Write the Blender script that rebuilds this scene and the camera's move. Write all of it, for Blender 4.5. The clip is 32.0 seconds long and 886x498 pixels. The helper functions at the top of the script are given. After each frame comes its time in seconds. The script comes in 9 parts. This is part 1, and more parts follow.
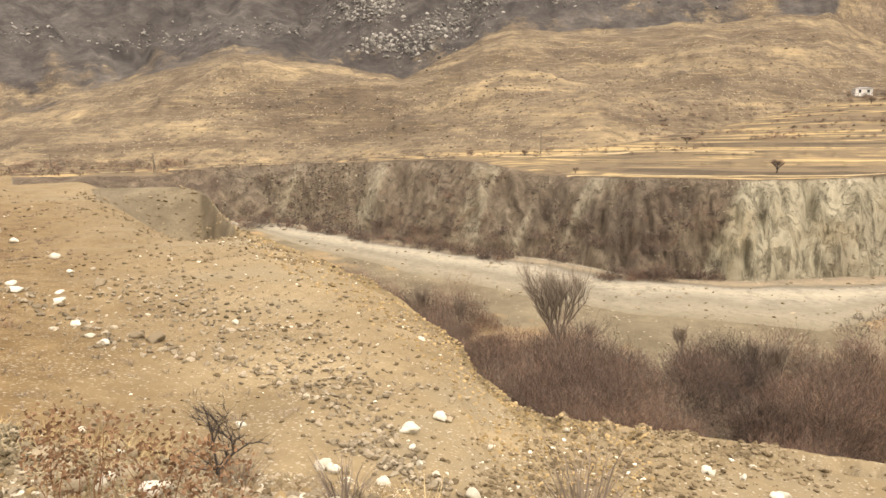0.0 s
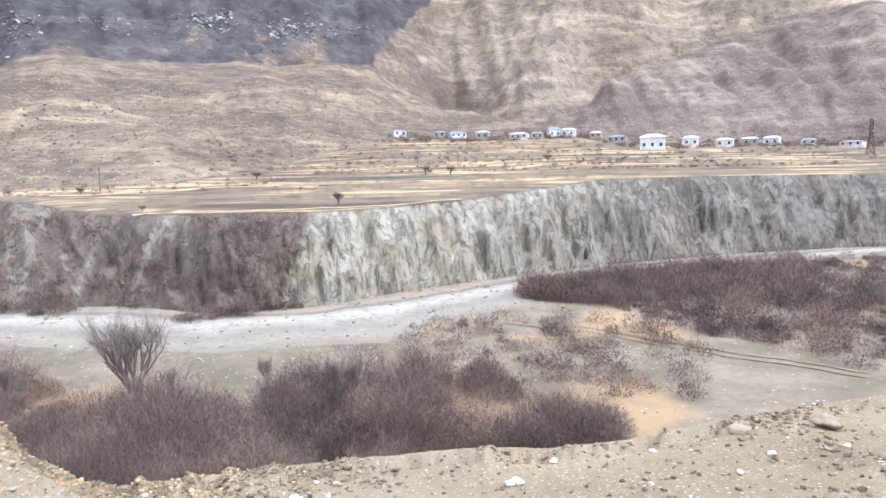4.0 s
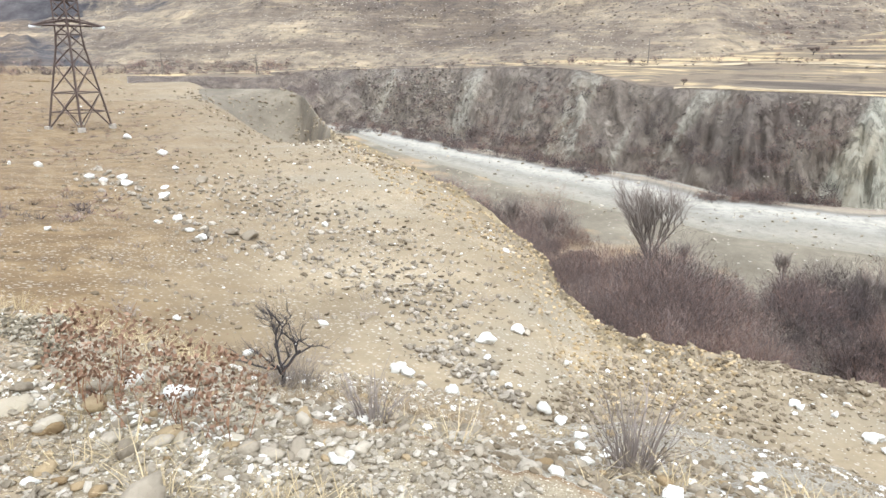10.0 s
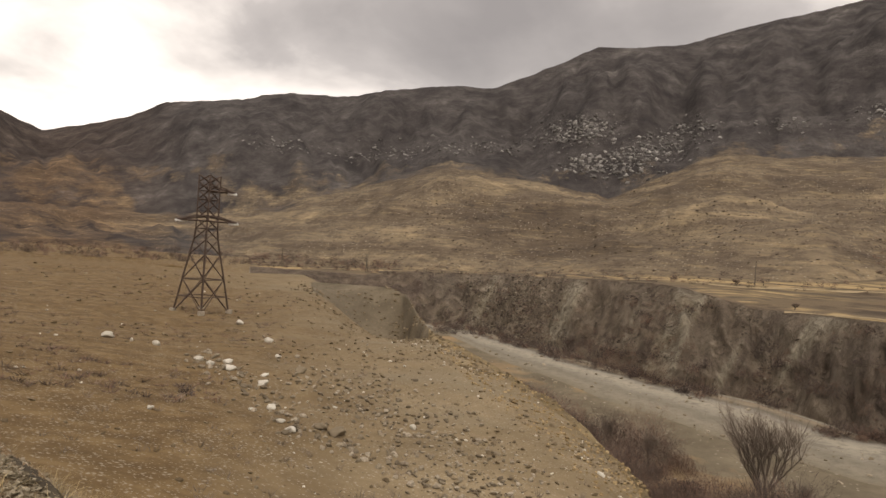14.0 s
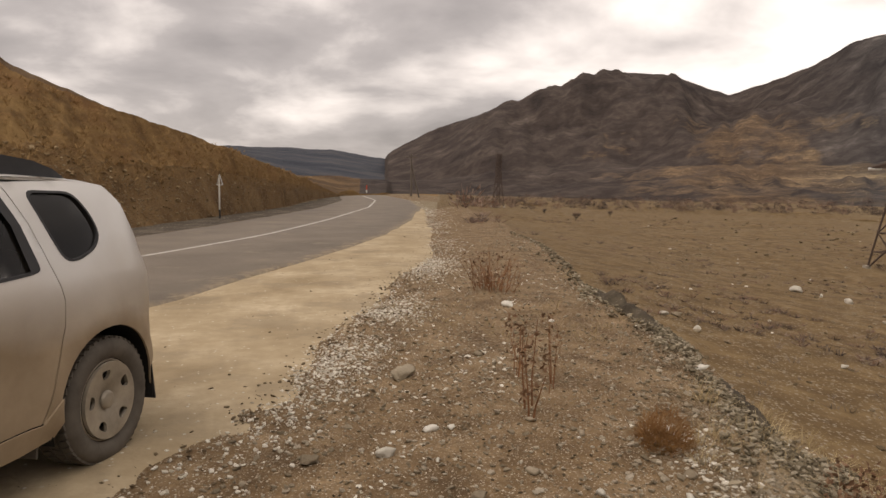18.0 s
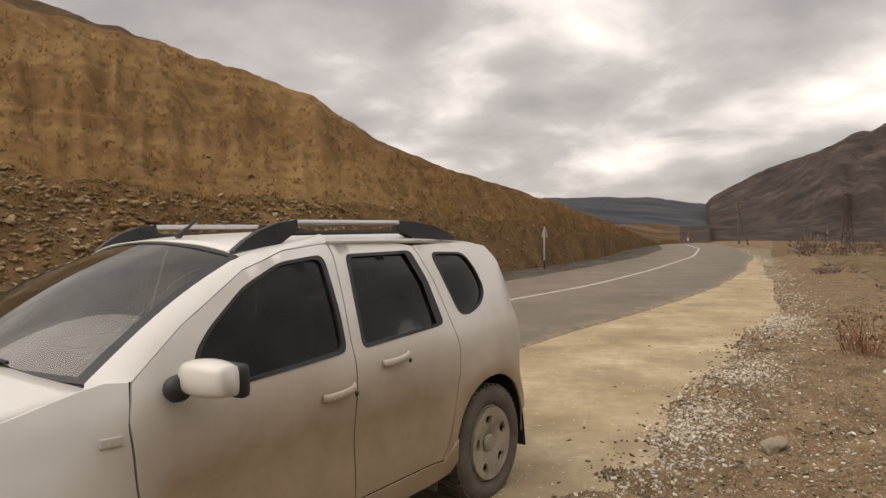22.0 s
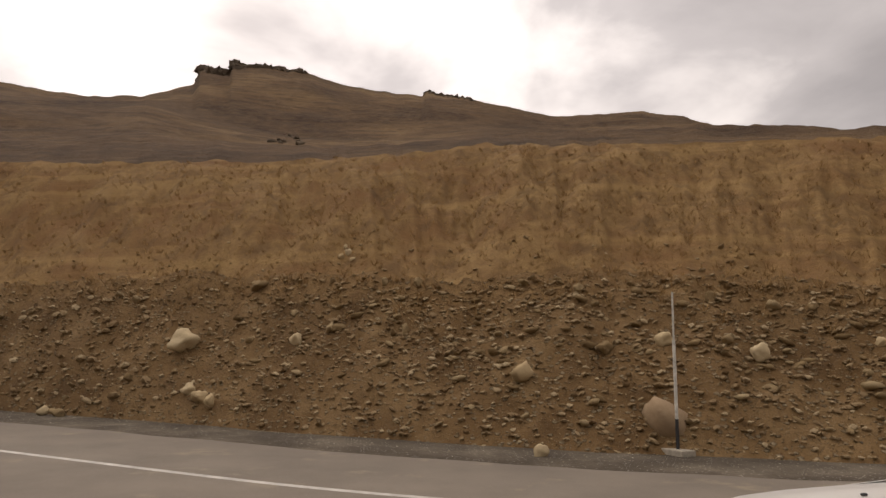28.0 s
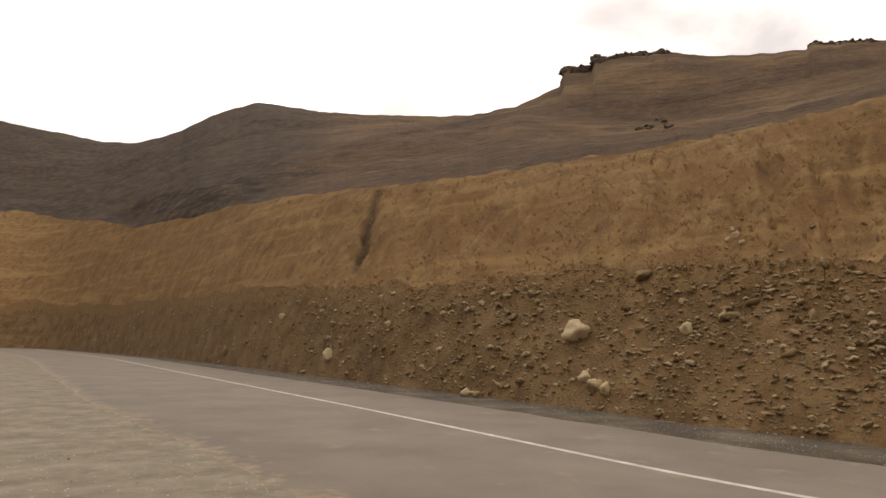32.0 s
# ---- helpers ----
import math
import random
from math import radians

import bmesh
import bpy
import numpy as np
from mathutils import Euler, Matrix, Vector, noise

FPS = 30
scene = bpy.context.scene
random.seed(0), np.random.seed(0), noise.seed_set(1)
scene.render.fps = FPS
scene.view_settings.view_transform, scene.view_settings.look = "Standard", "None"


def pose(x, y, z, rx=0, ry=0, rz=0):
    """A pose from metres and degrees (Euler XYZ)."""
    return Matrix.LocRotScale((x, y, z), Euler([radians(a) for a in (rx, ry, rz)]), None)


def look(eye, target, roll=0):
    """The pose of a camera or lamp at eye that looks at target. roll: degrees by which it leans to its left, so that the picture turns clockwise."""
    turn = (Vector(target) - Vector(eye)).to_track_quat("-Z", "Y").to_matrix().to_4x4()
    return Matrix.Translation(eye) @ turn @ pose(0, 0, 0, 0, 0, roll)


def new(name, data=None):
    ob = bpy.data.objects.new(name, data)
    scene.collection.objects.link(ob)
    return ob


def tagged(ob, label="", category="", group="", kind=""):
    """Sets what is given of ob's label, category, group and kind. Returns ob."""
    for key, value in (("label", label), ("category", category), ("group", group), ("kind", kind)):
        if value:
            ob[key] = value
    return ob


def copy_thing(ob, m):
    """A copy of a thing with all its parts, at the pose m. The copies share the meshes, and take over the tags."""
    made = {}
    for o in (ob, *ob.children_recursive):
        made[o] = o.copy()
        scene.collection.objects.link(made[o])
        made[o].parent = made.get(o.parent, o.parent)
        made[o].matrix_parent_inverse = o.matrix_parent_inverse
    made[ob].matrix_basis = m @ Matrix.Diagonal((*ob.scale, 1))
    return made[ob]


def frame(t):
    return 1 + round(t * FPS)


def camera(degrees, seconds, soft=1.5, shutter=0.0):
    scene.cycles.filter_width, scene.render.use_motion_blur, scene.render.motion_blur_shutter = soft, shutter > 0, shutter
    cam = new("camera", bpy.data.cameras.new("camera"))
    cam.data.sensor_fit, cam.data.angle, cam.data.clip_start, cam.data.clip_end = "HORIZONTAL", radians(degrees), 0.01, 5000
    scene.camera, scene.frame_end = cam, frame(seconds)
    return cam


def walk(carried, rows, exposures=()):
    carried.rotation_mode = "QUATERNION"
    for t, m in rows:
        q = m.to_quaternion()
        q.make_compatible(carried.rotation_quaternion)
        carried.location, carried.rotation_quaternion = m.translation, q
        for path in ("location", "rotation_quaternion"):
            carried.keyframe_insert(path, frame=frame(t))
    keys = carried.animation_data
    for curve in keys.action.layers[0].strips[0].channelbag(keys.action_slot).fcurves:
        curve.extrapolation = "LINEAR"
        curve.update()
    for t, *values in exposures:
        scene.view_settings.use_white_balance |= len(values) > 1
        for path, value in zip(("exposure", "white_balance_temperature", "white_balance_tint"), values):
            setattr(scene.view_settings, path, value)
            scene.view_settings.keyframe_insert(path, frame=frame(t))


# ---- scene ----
# The camera: held by hand on a road shoulder, turning from the river valley round to the road bank.
cam = camera(66.1, 32.0, soft=1.5)
# seconds, x, y, z, bearing, tilt, lean
PATH = [
    (0.0, -0.275, 0.210, 1.544, 78.30, -8.61, -0.47), (0.5, -0.278, 0.203, 1.539, 79.16, -11.53, -0.30), (1.0, -0.282, 0.177, 1.542, 81.14, -14.01, -0.35),
    (1.5, -0.280, 0.085, 1.557, 85.90, -14.75, -0.86), (2.0, -0.164, 0.029, 1.586, 93.50, -14.15, -1.39), (2.5, -0.006, -0.034, 1.615, 99.48, -11.45, -1.09),
    (3.0, 0.091, -0.141, 1.617, 104.35, -8.30, -0.86), (3.5, 0.078, -0.167, 1.565, 108.37, -6.54, -0.79), (4.0, 0.085, -0.204, 1.549, 112.88, -6.14, -1.05),
    (4.5, 0.111, -0.205, 1.532, 115.52, -5.67, -1.38), (5.6, 0.160, -0.120, 1.500, 124.30, -6.90, -0.30), (6.5, 0.200, -0.034, 1.460, 122.07, -8.49, 0.78),
    (7.0, 0.236, -0.001, 1.505, 113.39, -9.85, 0.80), (7.5, 0.250, -0.036, 1.516, 105.93, -10.16, 0.77), (8.0, 0.252, -0.046, 1.461, 97.19, -9.99, 0.12),
    (8.5, 0.250, -0.016, 1.448, 89.35, -10.47, 0.56), (9.0, 0.255, -0.053, 1.389, 83.89, -13.63, 0.45), (9.5, 0.171, -0.034, 1.448, 79.16, -16.46, 0.38),
    (10.0, 0.202, 0.055, 1.467, 70.38, -16.16, 0.56), (10.5, 0.175, 0.062, 1.491, 66.50, -14.27, 0.48), (11.0, 0.147, 0.077, 1.542, 63.77, -11.72, 0.78),
    (11.5, 0.133, 0.086, 1.568, 62.79, -8.90, 1.47), (12.0, 0.204, 0.105, 1.584, 59.91, -6.02, 1.24), (12.5, 0.197, 0.055, 1.612, 58.58, -2.79, 1.14),
    (13.0, 0.196, 0.040, 1.618, 58.64, -0.18, 1.90), (13.5, 0.286, 0.062, 1.681, 63.72, 1.48, 3.76), (15.5, 0.292, 0.091, 1.535, 40.84, -6.61, 1.73),
    (16.0, 0.208, 0.113, 1.522, 32.77, -7.11, -0.01), (16.5, 0.175, 0.214, 1.499, 25.43, -7.04, -1.29), (17.0, 0.162, 0.221, 1.498, 18.50, -6.47, -0.15),
    (17.5, 0.187, 0.228, 1.508, 11.90, -5.78, 1.17), (18.0, 0.209, 0.149, 1.502, 8.40, -5.34, 0.45), (18.5, 0.214, 0.112, 1.487, 8.69, -7.77, 0.91),
    (19.0, 0.186, 0.121, 1.470, 6.21, -10.02, 1.40), (19.5, 0.117, 0.120, 1.487, 4.19, -9.97, -0.01), (20.0, 0.057, 0.125, 1.525, 2.20, -7.09, -0.07),
    (20.5, 0.006, 0.106, 1.541, -0.99, -2.72, -1.26), (21.0, -0.051, 0.097, 1.541, -5.36, -2.18, -1.51), (21.5, -0.069, 0.089, 1.547, -12.13, -1.36, -0.82),
    (22.0, -0.092, 0.101, 1.553, -17.65, -1.12, -0.86), (22.5, -0.099, 0.064, 1.553, -21.85, -1.27, -0.33), (23.0, -0.099, 0.044, 1.555, -26.28, -1.59, -0.54),
    (23.5, -0.096, 0.041, 1.556, -31.88, -1.89, -0.71), (24.0, -0.094, 0.053, 1.552, -37.40, -2.02, -0.49), (24.5, -0.059, 0.011, 1.554, -43.38, -1.60, -1.14),
    (25.0, -0.102, -0.060, 1.578, -49.08, -0.78, -0.33), (25.5, -0.212, -0.105, 1.585, -57.23, 0.92, -0.36), (26.0, -0.256, -0.178, 1.617, -64.03, 5.07, -0.21),
    (26.5, -0.343, -0.179, 1.635, -70.58, 6.59, -0.23), (28.5, -0.307, -0.281, 1.588, -86.96, 10.25, 1.16), (29.0, -0.260, -0.310, 1.599, -91.73, 11.01, 1.32),
    (29.5, -0.241, -0.298, 1.605, -96.50, 11.84, 1.59), (30.0, -0.195, -0.309, 1.593, -100.69, 8.24, 0.79), (30.5, -0.187, -0.311, 1.604, -104.30, 7.30, 1.47),
    (31.0, -0.161, -0.299, 1.597, -108.57, 6.96, 2.00), (31.5, -0.168, -0.340, 1.600, -110.55, 7.52, 0.83), (32.0, -0.153, -0.395, 1.605, -114.26, 8.13, 1.08)]
walk(cam, [(r[0], pose(r[1], r[2], r[3], 90 + r[5], 0, -r[4]) @ pose(0, 0, 0, 0, 0, r[6])) for r in PATH],
     exposures=[(0.0, 0.65, 7900, 12), (0.45, 0.9, 6700, 12), (0.8, 1.02, 5400, 8), (2.0, 0.85, 5400, 9), (4.0, 1.0, 5280, 15), (6.5, 0.86, 5250, 14), (8.0, 0.92, 5400, 11), (9.8, 0.93, 5520, 8), (12.0, 1.05, 5350, 9), (12.7, 0.52, 5500, 11), (13.0, 0.2, 5750, 11), (13.3, -0.3, 6300, 13), (13.6, -0.62, 6900, 14),
                (15.5, -0.55, 8000, 17), (16.0, -0.62, 8100, 17), (17.0, -0.67, 7800, 18), (18.0, -0.75, 7400, 17), (19.2, -0.45, 7600, 14), (20.0, -0.10, 7400, 14), (20.8, -0.5, 7200, 14), (22.0, -0.6, 7300, 14), (24.0, -0.40, 6900, 14), (25.4, -0.15, 6750, 14), (26.1, -0.12, 6900, 14), (26.6, -0.36, 7000, 15),
                (28.5, -0.9, 7400, 17), (30.0, -1.2, 7500, 17), (31.0, -0.75, 7400, 16), (32.0, -0.6, 7400, 15)])

# ---- light: a bright broken overcast ----
SUN_AZ, SUN_EL = -112.0, 42.0
world = bpy.data.worlds.new("world")
scene.world = world
world.use_nodes = True
wn, wl = world.node_tree.nodes, world.node_tree.links
wn.clear()


def wnode(kind, **kw):
    n = wn.new(kind)
    for k, v in kw.items():
        n.inputs[k].default_value = v
    return n


w_out = wn.new("ShaderNodeOutputWorld")
w_bg = wnode("ShaderNodeBackground", Strength=1.0)
w_sky = wn.new("ShaderNodeTexSky")
w_sky.sky_type, w_sky.sun_disc = "NISHITA", False
w_sky.sun_elevation, w_sky.sun_rotation = radians(SUN_EL), radians(SUN_AZ)
w_scale = wn.new("ShaderNodeVectorMath")
w_scale.operation = "SCALE"
w_scale.inputs["Scale"].default_value = 0.09
w_tc = wn.new("ShaderNodeTexCoord")
w_map = wn.new("ShaderNodeMapping")
w_map.inputs["Scale"].default_value = (1.0, 1.0, 1.0)
w_map.inputs["Location"].default_value = (0.7, 2.1, 0.0)
w_n1 = wnode("ShaderNodeTexNoise", Scale=2.3, Detail=7.0, Roughness=0.52, Distortion=0.2)
w_n2 = wnode("ShaderNodeTexNoise", Scale=0.8, Detail=3.0, Roughness=0.5)
w_add = wn.new("ShaderNodeMath")
w_add.operation = "MULTIPLY_ADD"
w_add.inputs[1].default_value = 0.55
w_ramp = wn.new("ShaderNodeValToRGB")
e = w_ramp.color_ramp.elements
e[0].position, e[0].color = 0.55, (0.54, 0.531, 0.545, 1)
e[1].position, e[1].color = 0.93, (2.1, 2.09, 2.07, 1)
m1 = w_ramp.color_ramp.elements.new(0.76)
m1.color = (0.92, 0.91, 0.925, 1)
m2 = w_ramp.color_ramp.elements.new(0.66)
m2.color = (0.68, 0.671, 0.685, 1)
w_mix = wn.new("ShaderNodeMix")
w_mix.data_type = "RGBA"
w_mix.inputs["Factor"].default_value = 0.86
# clouds lie in a flat layer: the direction is divided by its height
w_sepc = wn.new("ShaderNodeSeparateXYZ")
wl.new(w_tc.outputs["Generated"], w_sepc.inputs[0])
w_lift = wnode("ShaderNodeMath")
w_lift.operation = "ADD"
w_lift.inputs[1].default_value = 0.31
wl.new(w_sepc.outputs["Z"], w_lift.inputs[0])
w_low = wnode("ShaderNodeMath")
w_low.operation = "MAXIMUM"
w_low.inputs[1].default_value = 0.15
wl.new(w_lift.outputs["Value"], w_low.inputs[0])
w_div = wn.new("ShaderNodeVectorMath")
w_div.operation = "DIVIDE"
w_cmb = wn.new("ShaderNodeCombineXYZ")
for axis in "XYZ":
    wl.new(w_low.outputs["Value"], w_cmb.inputs[axis])
wl.new(w_tc.outputs["Generated"], w_div.inputs[0])
wl.new(w_cmb.outputs["Vector"], w_div.inputs[1])
wl.new(w_div.outputs["Vector"], w_map.inputs["Vector"])
wl.new(w_map.outputs["Vector"], w_n1.inputs["Vector"])
wl.new(w_map.outputs["Vector"], w_n2.inputs["Vector"])
wl.new(w_n1.outputs["Fac"], w_add.inputs[0])
wl.new(w_n2.outputs["Fac"], w_add.inputs[2])
wl.new(w_add.outputs["Value"], w_ramp.inputs["Fac"])
wl.new(w_sky.outputs["Color"], w_scale.inputs[0])
wl.new(w_scale.outputs["Vector"], w_mix.inputs["A"])
wl.new(w_ramp.outputs["Color"], w_mix.inputs["B"])
# an overcast sky is brighter overhead
w_sep = wn.new("ShaderNodeSeparateXYZ")
wl.new(w_tc.outputs["Generated"], w_sep.inputs[0])
w_gain = wn.new("ShaderNodeMapRange")
w_gain.inputs["From Min"].default_value, w_gain.inputs["From Max"].default_value = 0.1, 1.0
w_gain.inputs["To Min"].default_value, w_gain.inputs["To Max"].default_value = 1.0, 1.35
wl.new(w_sep.outputs["Z"], w_gain.inputs["Value"])
w_up = wn.new("ShaderNodeVectorMath")
w_up.operation = "SCALE"
wl.new(w_mix.outputs["Result"], w_up.inputs[0])
wl.new(w_gain.outputs["Result"], w_up.inputs["Scale"])
# and brighter round the veiled sun
w_dot = wn.new("ShaderNodeVectorMath")
w_dot.operation = "DOT_PRODUCT"
w_dot.inputs[1].default_value = (math.sin(radians(SUN_AZ)) * math.cos(radians(SUN_EL)), math.cos(radians(SUN_AZ)) * math.cos(radians(SUN_EL)), math.sin(radians(SUN_EL)))
wl.new(w_tc.outputs["Generated"], w_dot.inputs[0])
w_veil = wn.new("ShaderNodeMapRange")
w_veil.interpolation_type = "SMOOTHSTEP"
w_veil.inputs["From Min"].default_value, w_veil.inputs["From Max"].default_value = 0.45, 1.0
w_veil.inputs["To Min"].default_value, w_veil.inputs["To Max"].default_value = 1.0, 1.35
wl.new(w_dot.outputs["Value"], w_veil.inputs["Value"])
w_up2 = wn.new("ShaderNodeVectorMath")
w_up2.operation = "SCALE"
wl.new(w_up.outputs["Vector"], w_up2.inputs[0])
wl.new(w_veil.outputs["Result"], w_up2.inputs["Scale"])
wl.new(w_up2.outputs["Vector"], w_bg.inputs["Color"])
wl.new(w_bg.outputs["Background"], w_out.inputs["Surface"])

sun_data = bpy.data.lights.new("sun", "SUN")
sun_data.energy, sun_data.angle, sun_data.color = 1.1, radians(60), (1.0, 0.95, 0.88)
sun = new("sun", sun_data)
sun_dir = Vector((math.sin(radians(SUN_AZ)) * math.cos(radians(SUN_EL)), math.cos(radians(SUN_AZ)) * math.cos(radians(SUN_EL)), math.sin(radians(SUN_EL))))
sun.matrix_world = look(sun_dir * 50, (0, 0, 0))


# ---- materials ----
class Nodes:
    """A small builder of node materials."""

    def __init__(self, name, rough=0.9, metal=0.0, spec=0.3):
        self.mat = bpy.data.materials.new(name)
        self.mat.use_nodes = True
        self.t = self.mat.node_tree
        self.bsdf = self.t.nodes["Principled BSDF"]
        self.bsdf.inputs["Roughness"].default_value = rough
        self.bsdf.inputs["Metallic"].default_value = metal
        self.bsdf.inputs["Specular IOR Level"].default_value = spec
        self.geo = self.t.nodes.new("ShaderNodeNewGeometry")
        self.pos = self.geo.outputs["Position"]

    def node(self, kind, **kw):
        n = self.t.nodes.new(kind)
        for k, v in kw.items():
            n.inputs[k].default_value = v
        return n

    def link(self, a, b):
        self.t.links.new(a, b)

    def scaled(self, sx, sy, sz, rz=0.0, src=None):
        n = self.t.nodes.new("ShaderNodeMapping")
        n.inputs["Scale"].default_value = (sx, sy, sz)
        n.inputs["Rotation"].default_value = (0, 0, rz)
        self.link(src or self.pos, n.inputs["Vector"])
        return n.outputs["Vector"]

    def noise(self, scale, detail=4.0, rough=0.55, vec=None, dist=0.0):
        n = self.node("ShaderNodeTexNoise", Scale=scale, Detail=detail, Roughness=rough, Distortion=dist)
        self.link(vec or self.pos, n.inputs["Vector"])
        return n.outputs["Fac"]

    def voro(self, scale, vec=None, feature="F1", out="Distance", rnd=1.0):
        n = self.t.nodes.new("ShaderNodeTexVoronoi")
        n.feature = feature
        n.inputs["Scale"].default_value = scale
        n.inputs["Randomness"].default_value = rnd
        self.link(vec or self.pos, n.inputs["Vector"])
        return n.outputs[out]

    def ramp(self, fac, stops, smooth=False):
        n = self.t.nodes.new("ShaderNodeValToRGB")
        el = n.color_ramp.elements
        while len(el) < len(stops):
            el.new(0.5)
        for q, (p, c) in zip(el, stops):
            q.position = p
            q.color = (*c, 1) if len(c) == 3 else (c[0], c[0], c[0], 1)
        self.link(fac, n.inputs["Fac"])
        return n.outputs["Color"]

    def mask(self, fac, lo, hi):
        n = self.node("ShaderNodeMapRange")
        n.inputs["From Min"].default_value, n.inputs["From Max"].default_value = lo, hi
        self.link(fac, n.inputs["Value"])
        return n.outputs["Result"]

    def mix(self, fac, a, b, mode="MIX"):
        n = self.t.nodes.new("ShaderNodeMix")
        n.data_type, n.blend_type = "RGBA", mode
        if isinstance(fac, (int, float)):
            n.inputs["Factor"].default_value = fac
        else:
            self.link(fac, n.inputs["Factor"])
        for key, v in (("A", a), ("B", b)):
            if isinstance(v, tuple):
                n.inputs[key].default_value = (*v, 1)
            else:
                self.link(v, n.inputs[key])
        return n.outputs["Result"]

    def math(self, op, a, b):
        n = self.t.nodes.new("ShaderNodeMath")
        n.operation = op
        for i, v in enumerate((a, b)):
            if isinstance(v, (int, float)):
                n.inputs[i].default_value = v
            else:
                self.link(v, n.inputs[i])
        return n.outputs["Value"]

    def attr(self, name):
        n = self.t.nodes.new("ShaderNodeAttribute")
        n.attribute_name = name
        return n.outputs["Fac"]

    def island(self):
        return self.geo.outputs["Random Per Island"]

    def random(self):
        n = self.t.nodes.new("ShaderNodeObjectInfo")
        return n.outputs["Random"]

    def done(self, color, bump=None, dist=0.02, strength=0.6, rough=None):
        if isinstance(color, tuple):
            self.bsdf.inputs["Base Color"].default_value = (*color, 1)
        else:
            self.link(color, self.bsdf.inputs["Base Color"])
        if bump is not None:
            n = self.node("ShaderNodeBump", Strength=strength, Distance=dist)
            self.link(bump, n.inputs["Height"])
            self.link(n.outputs["Normal"], self.bsdf.inputs["Normal"])
        if rough is not None:
            self.link(rough, self.bsdf.inputs["Roughness"])
        return self.mat


def earth(name, dark, mid, light, pebble=(0.42, 0.39, 0.33), big=0.25, fine=6.0, peb=14.0, amount=0.16, dist=0.03, patch=None):
    """Dry earth: patches, grain and small pale pebbles."""
    n = Nodes(name, 0.95, spec=0.15)
    c = n.ramp(n.noise(big, 6, 0.6), [(0.32, dark), (0.5, mid), (0.68, light)])
    c = n.mix(n.mask(n.noise(fine, 5, 0.7), 0.35, 0.7), c, n.mix(0.55, c, dark), "MIX")
    if patch:
        c = n.mix(n.mask(n.noise(big * 0.35, 5, 0.65), 0.52, 0.62), c, patch)
    if name == "trodden_earth":
        dusty = n.ramp(n.noise(2.5, 6, 0.7), [(0.35, (0.135, 0.105, 0.062)), (0.5, (0.225, 0.18, 0.113)), (0.66, (0.33, 0.275, 0.182))])
        c = n.mix(n.mask(n.math("ADD", n.attr("tone"), n.math("MULTIPLY", n.noise(0.9, 5, 0.6), 0.5)), 0.4, 1.0), c, dusty)
    if name == "dusty_pull_in":
        c = n.mix(n.mask(n.noise(0.9, 6, 0.68), 0.50, 0.60), c, n.mix(0.5, c, (0.25, 0.20, 0.135)))
        c = n.mix(n.mask(n.math("ADD", n.attr("tone"), n.math("MULTIPLY", n.noise(0.7, 5, 0.6), 0.6)), 0.45, 1.1), c, n.ramp(n.noise(1.6, 6, 0.7), [(0.35, (0.15, 0.128, 0.094)), (0.65, (0.255, 0.222, 0.166))]))
    if name == "dry_terrace_earth":
        sod = n.ramp(n.noise(0.6, 6, 0.7), [(0.35, (0.098, 0.062, 0.028)), (0.5, (0.138, 0.090, 0.042)), (0.66, (0.195, 0.132, 0.065))])
        c = n.mix(n.mask(n.math("ADD", n.attr("tone"), n.math("MULTIPLY", n.noise(0.12, 5, 0.6), 0.5)), 0.4, 0.95), c, sod)
    if name in ("trodden_earth", "gravelly_slope_earth"):
        c = n.mix(n.mask(n.noise(46.0, 4, 0.8), 0.52, 0.62), c, n.mix(0.55, c, dark))
        c = n.mix(n.mask(n.noise(75.0, 3, 0.8), 0.58, 0.68), c, n.mix(0.5, c, pebble))
        c = n.mix(n.mask(n.noise(5.0, 5, 0.7), 0.55, 0.65), c, n.mix(0.45, c, dark))
        for sc, lo, tint in ((55.0, 0.72, pebble), (85.0, 0.66, pebble), (38.0, 0.80, dark)):
            bit = n.math("MULTIPLY", n.mask(n.voro(sc), 0.40, 0.24), n.mask(n.voro(sc, out="Color"), lo, lo + 0.04))
            c = n.mix(n.math("MULTIPLY", bit, 0.75), c, tint)
    if name in ("dry_terrace_earth", "gravelly_slope_earth"):
        for sc in (peb * 2.6, peb * 1.4):
            fine_keep = n.math("MULTIPLY", n.mask(n.voro(sc), 0.36, 0.20), n.mask(n.math("ADD", n.voro(sc, out="Color"), n.noise(big * 1.7, 4, 0.6)), 1.05, 1.12))
            c = n.mix(n.math("MULTIPLY", fine_keep, 0.8), c, n.mix(0.65, c, pebble))
    v = n.voro(peb)
    sel = n.voro(peb, out="Color")
    keep = n.math("MULTIPLY", n.mask(v, 0.30, 0.18), n.mask(sel, 1.0 - amount - 0.02, 1.0 - amount + 0.02))
    c = n.mix(keep, c, pebble)
    h = n.math("ADD", n.math("MULTIPLY", n.noise(fine, 6, 0.7), 0.8), n.math("MULTIPLY", keep, 0.35))
    return n.done(c, h, dist, 0.8)


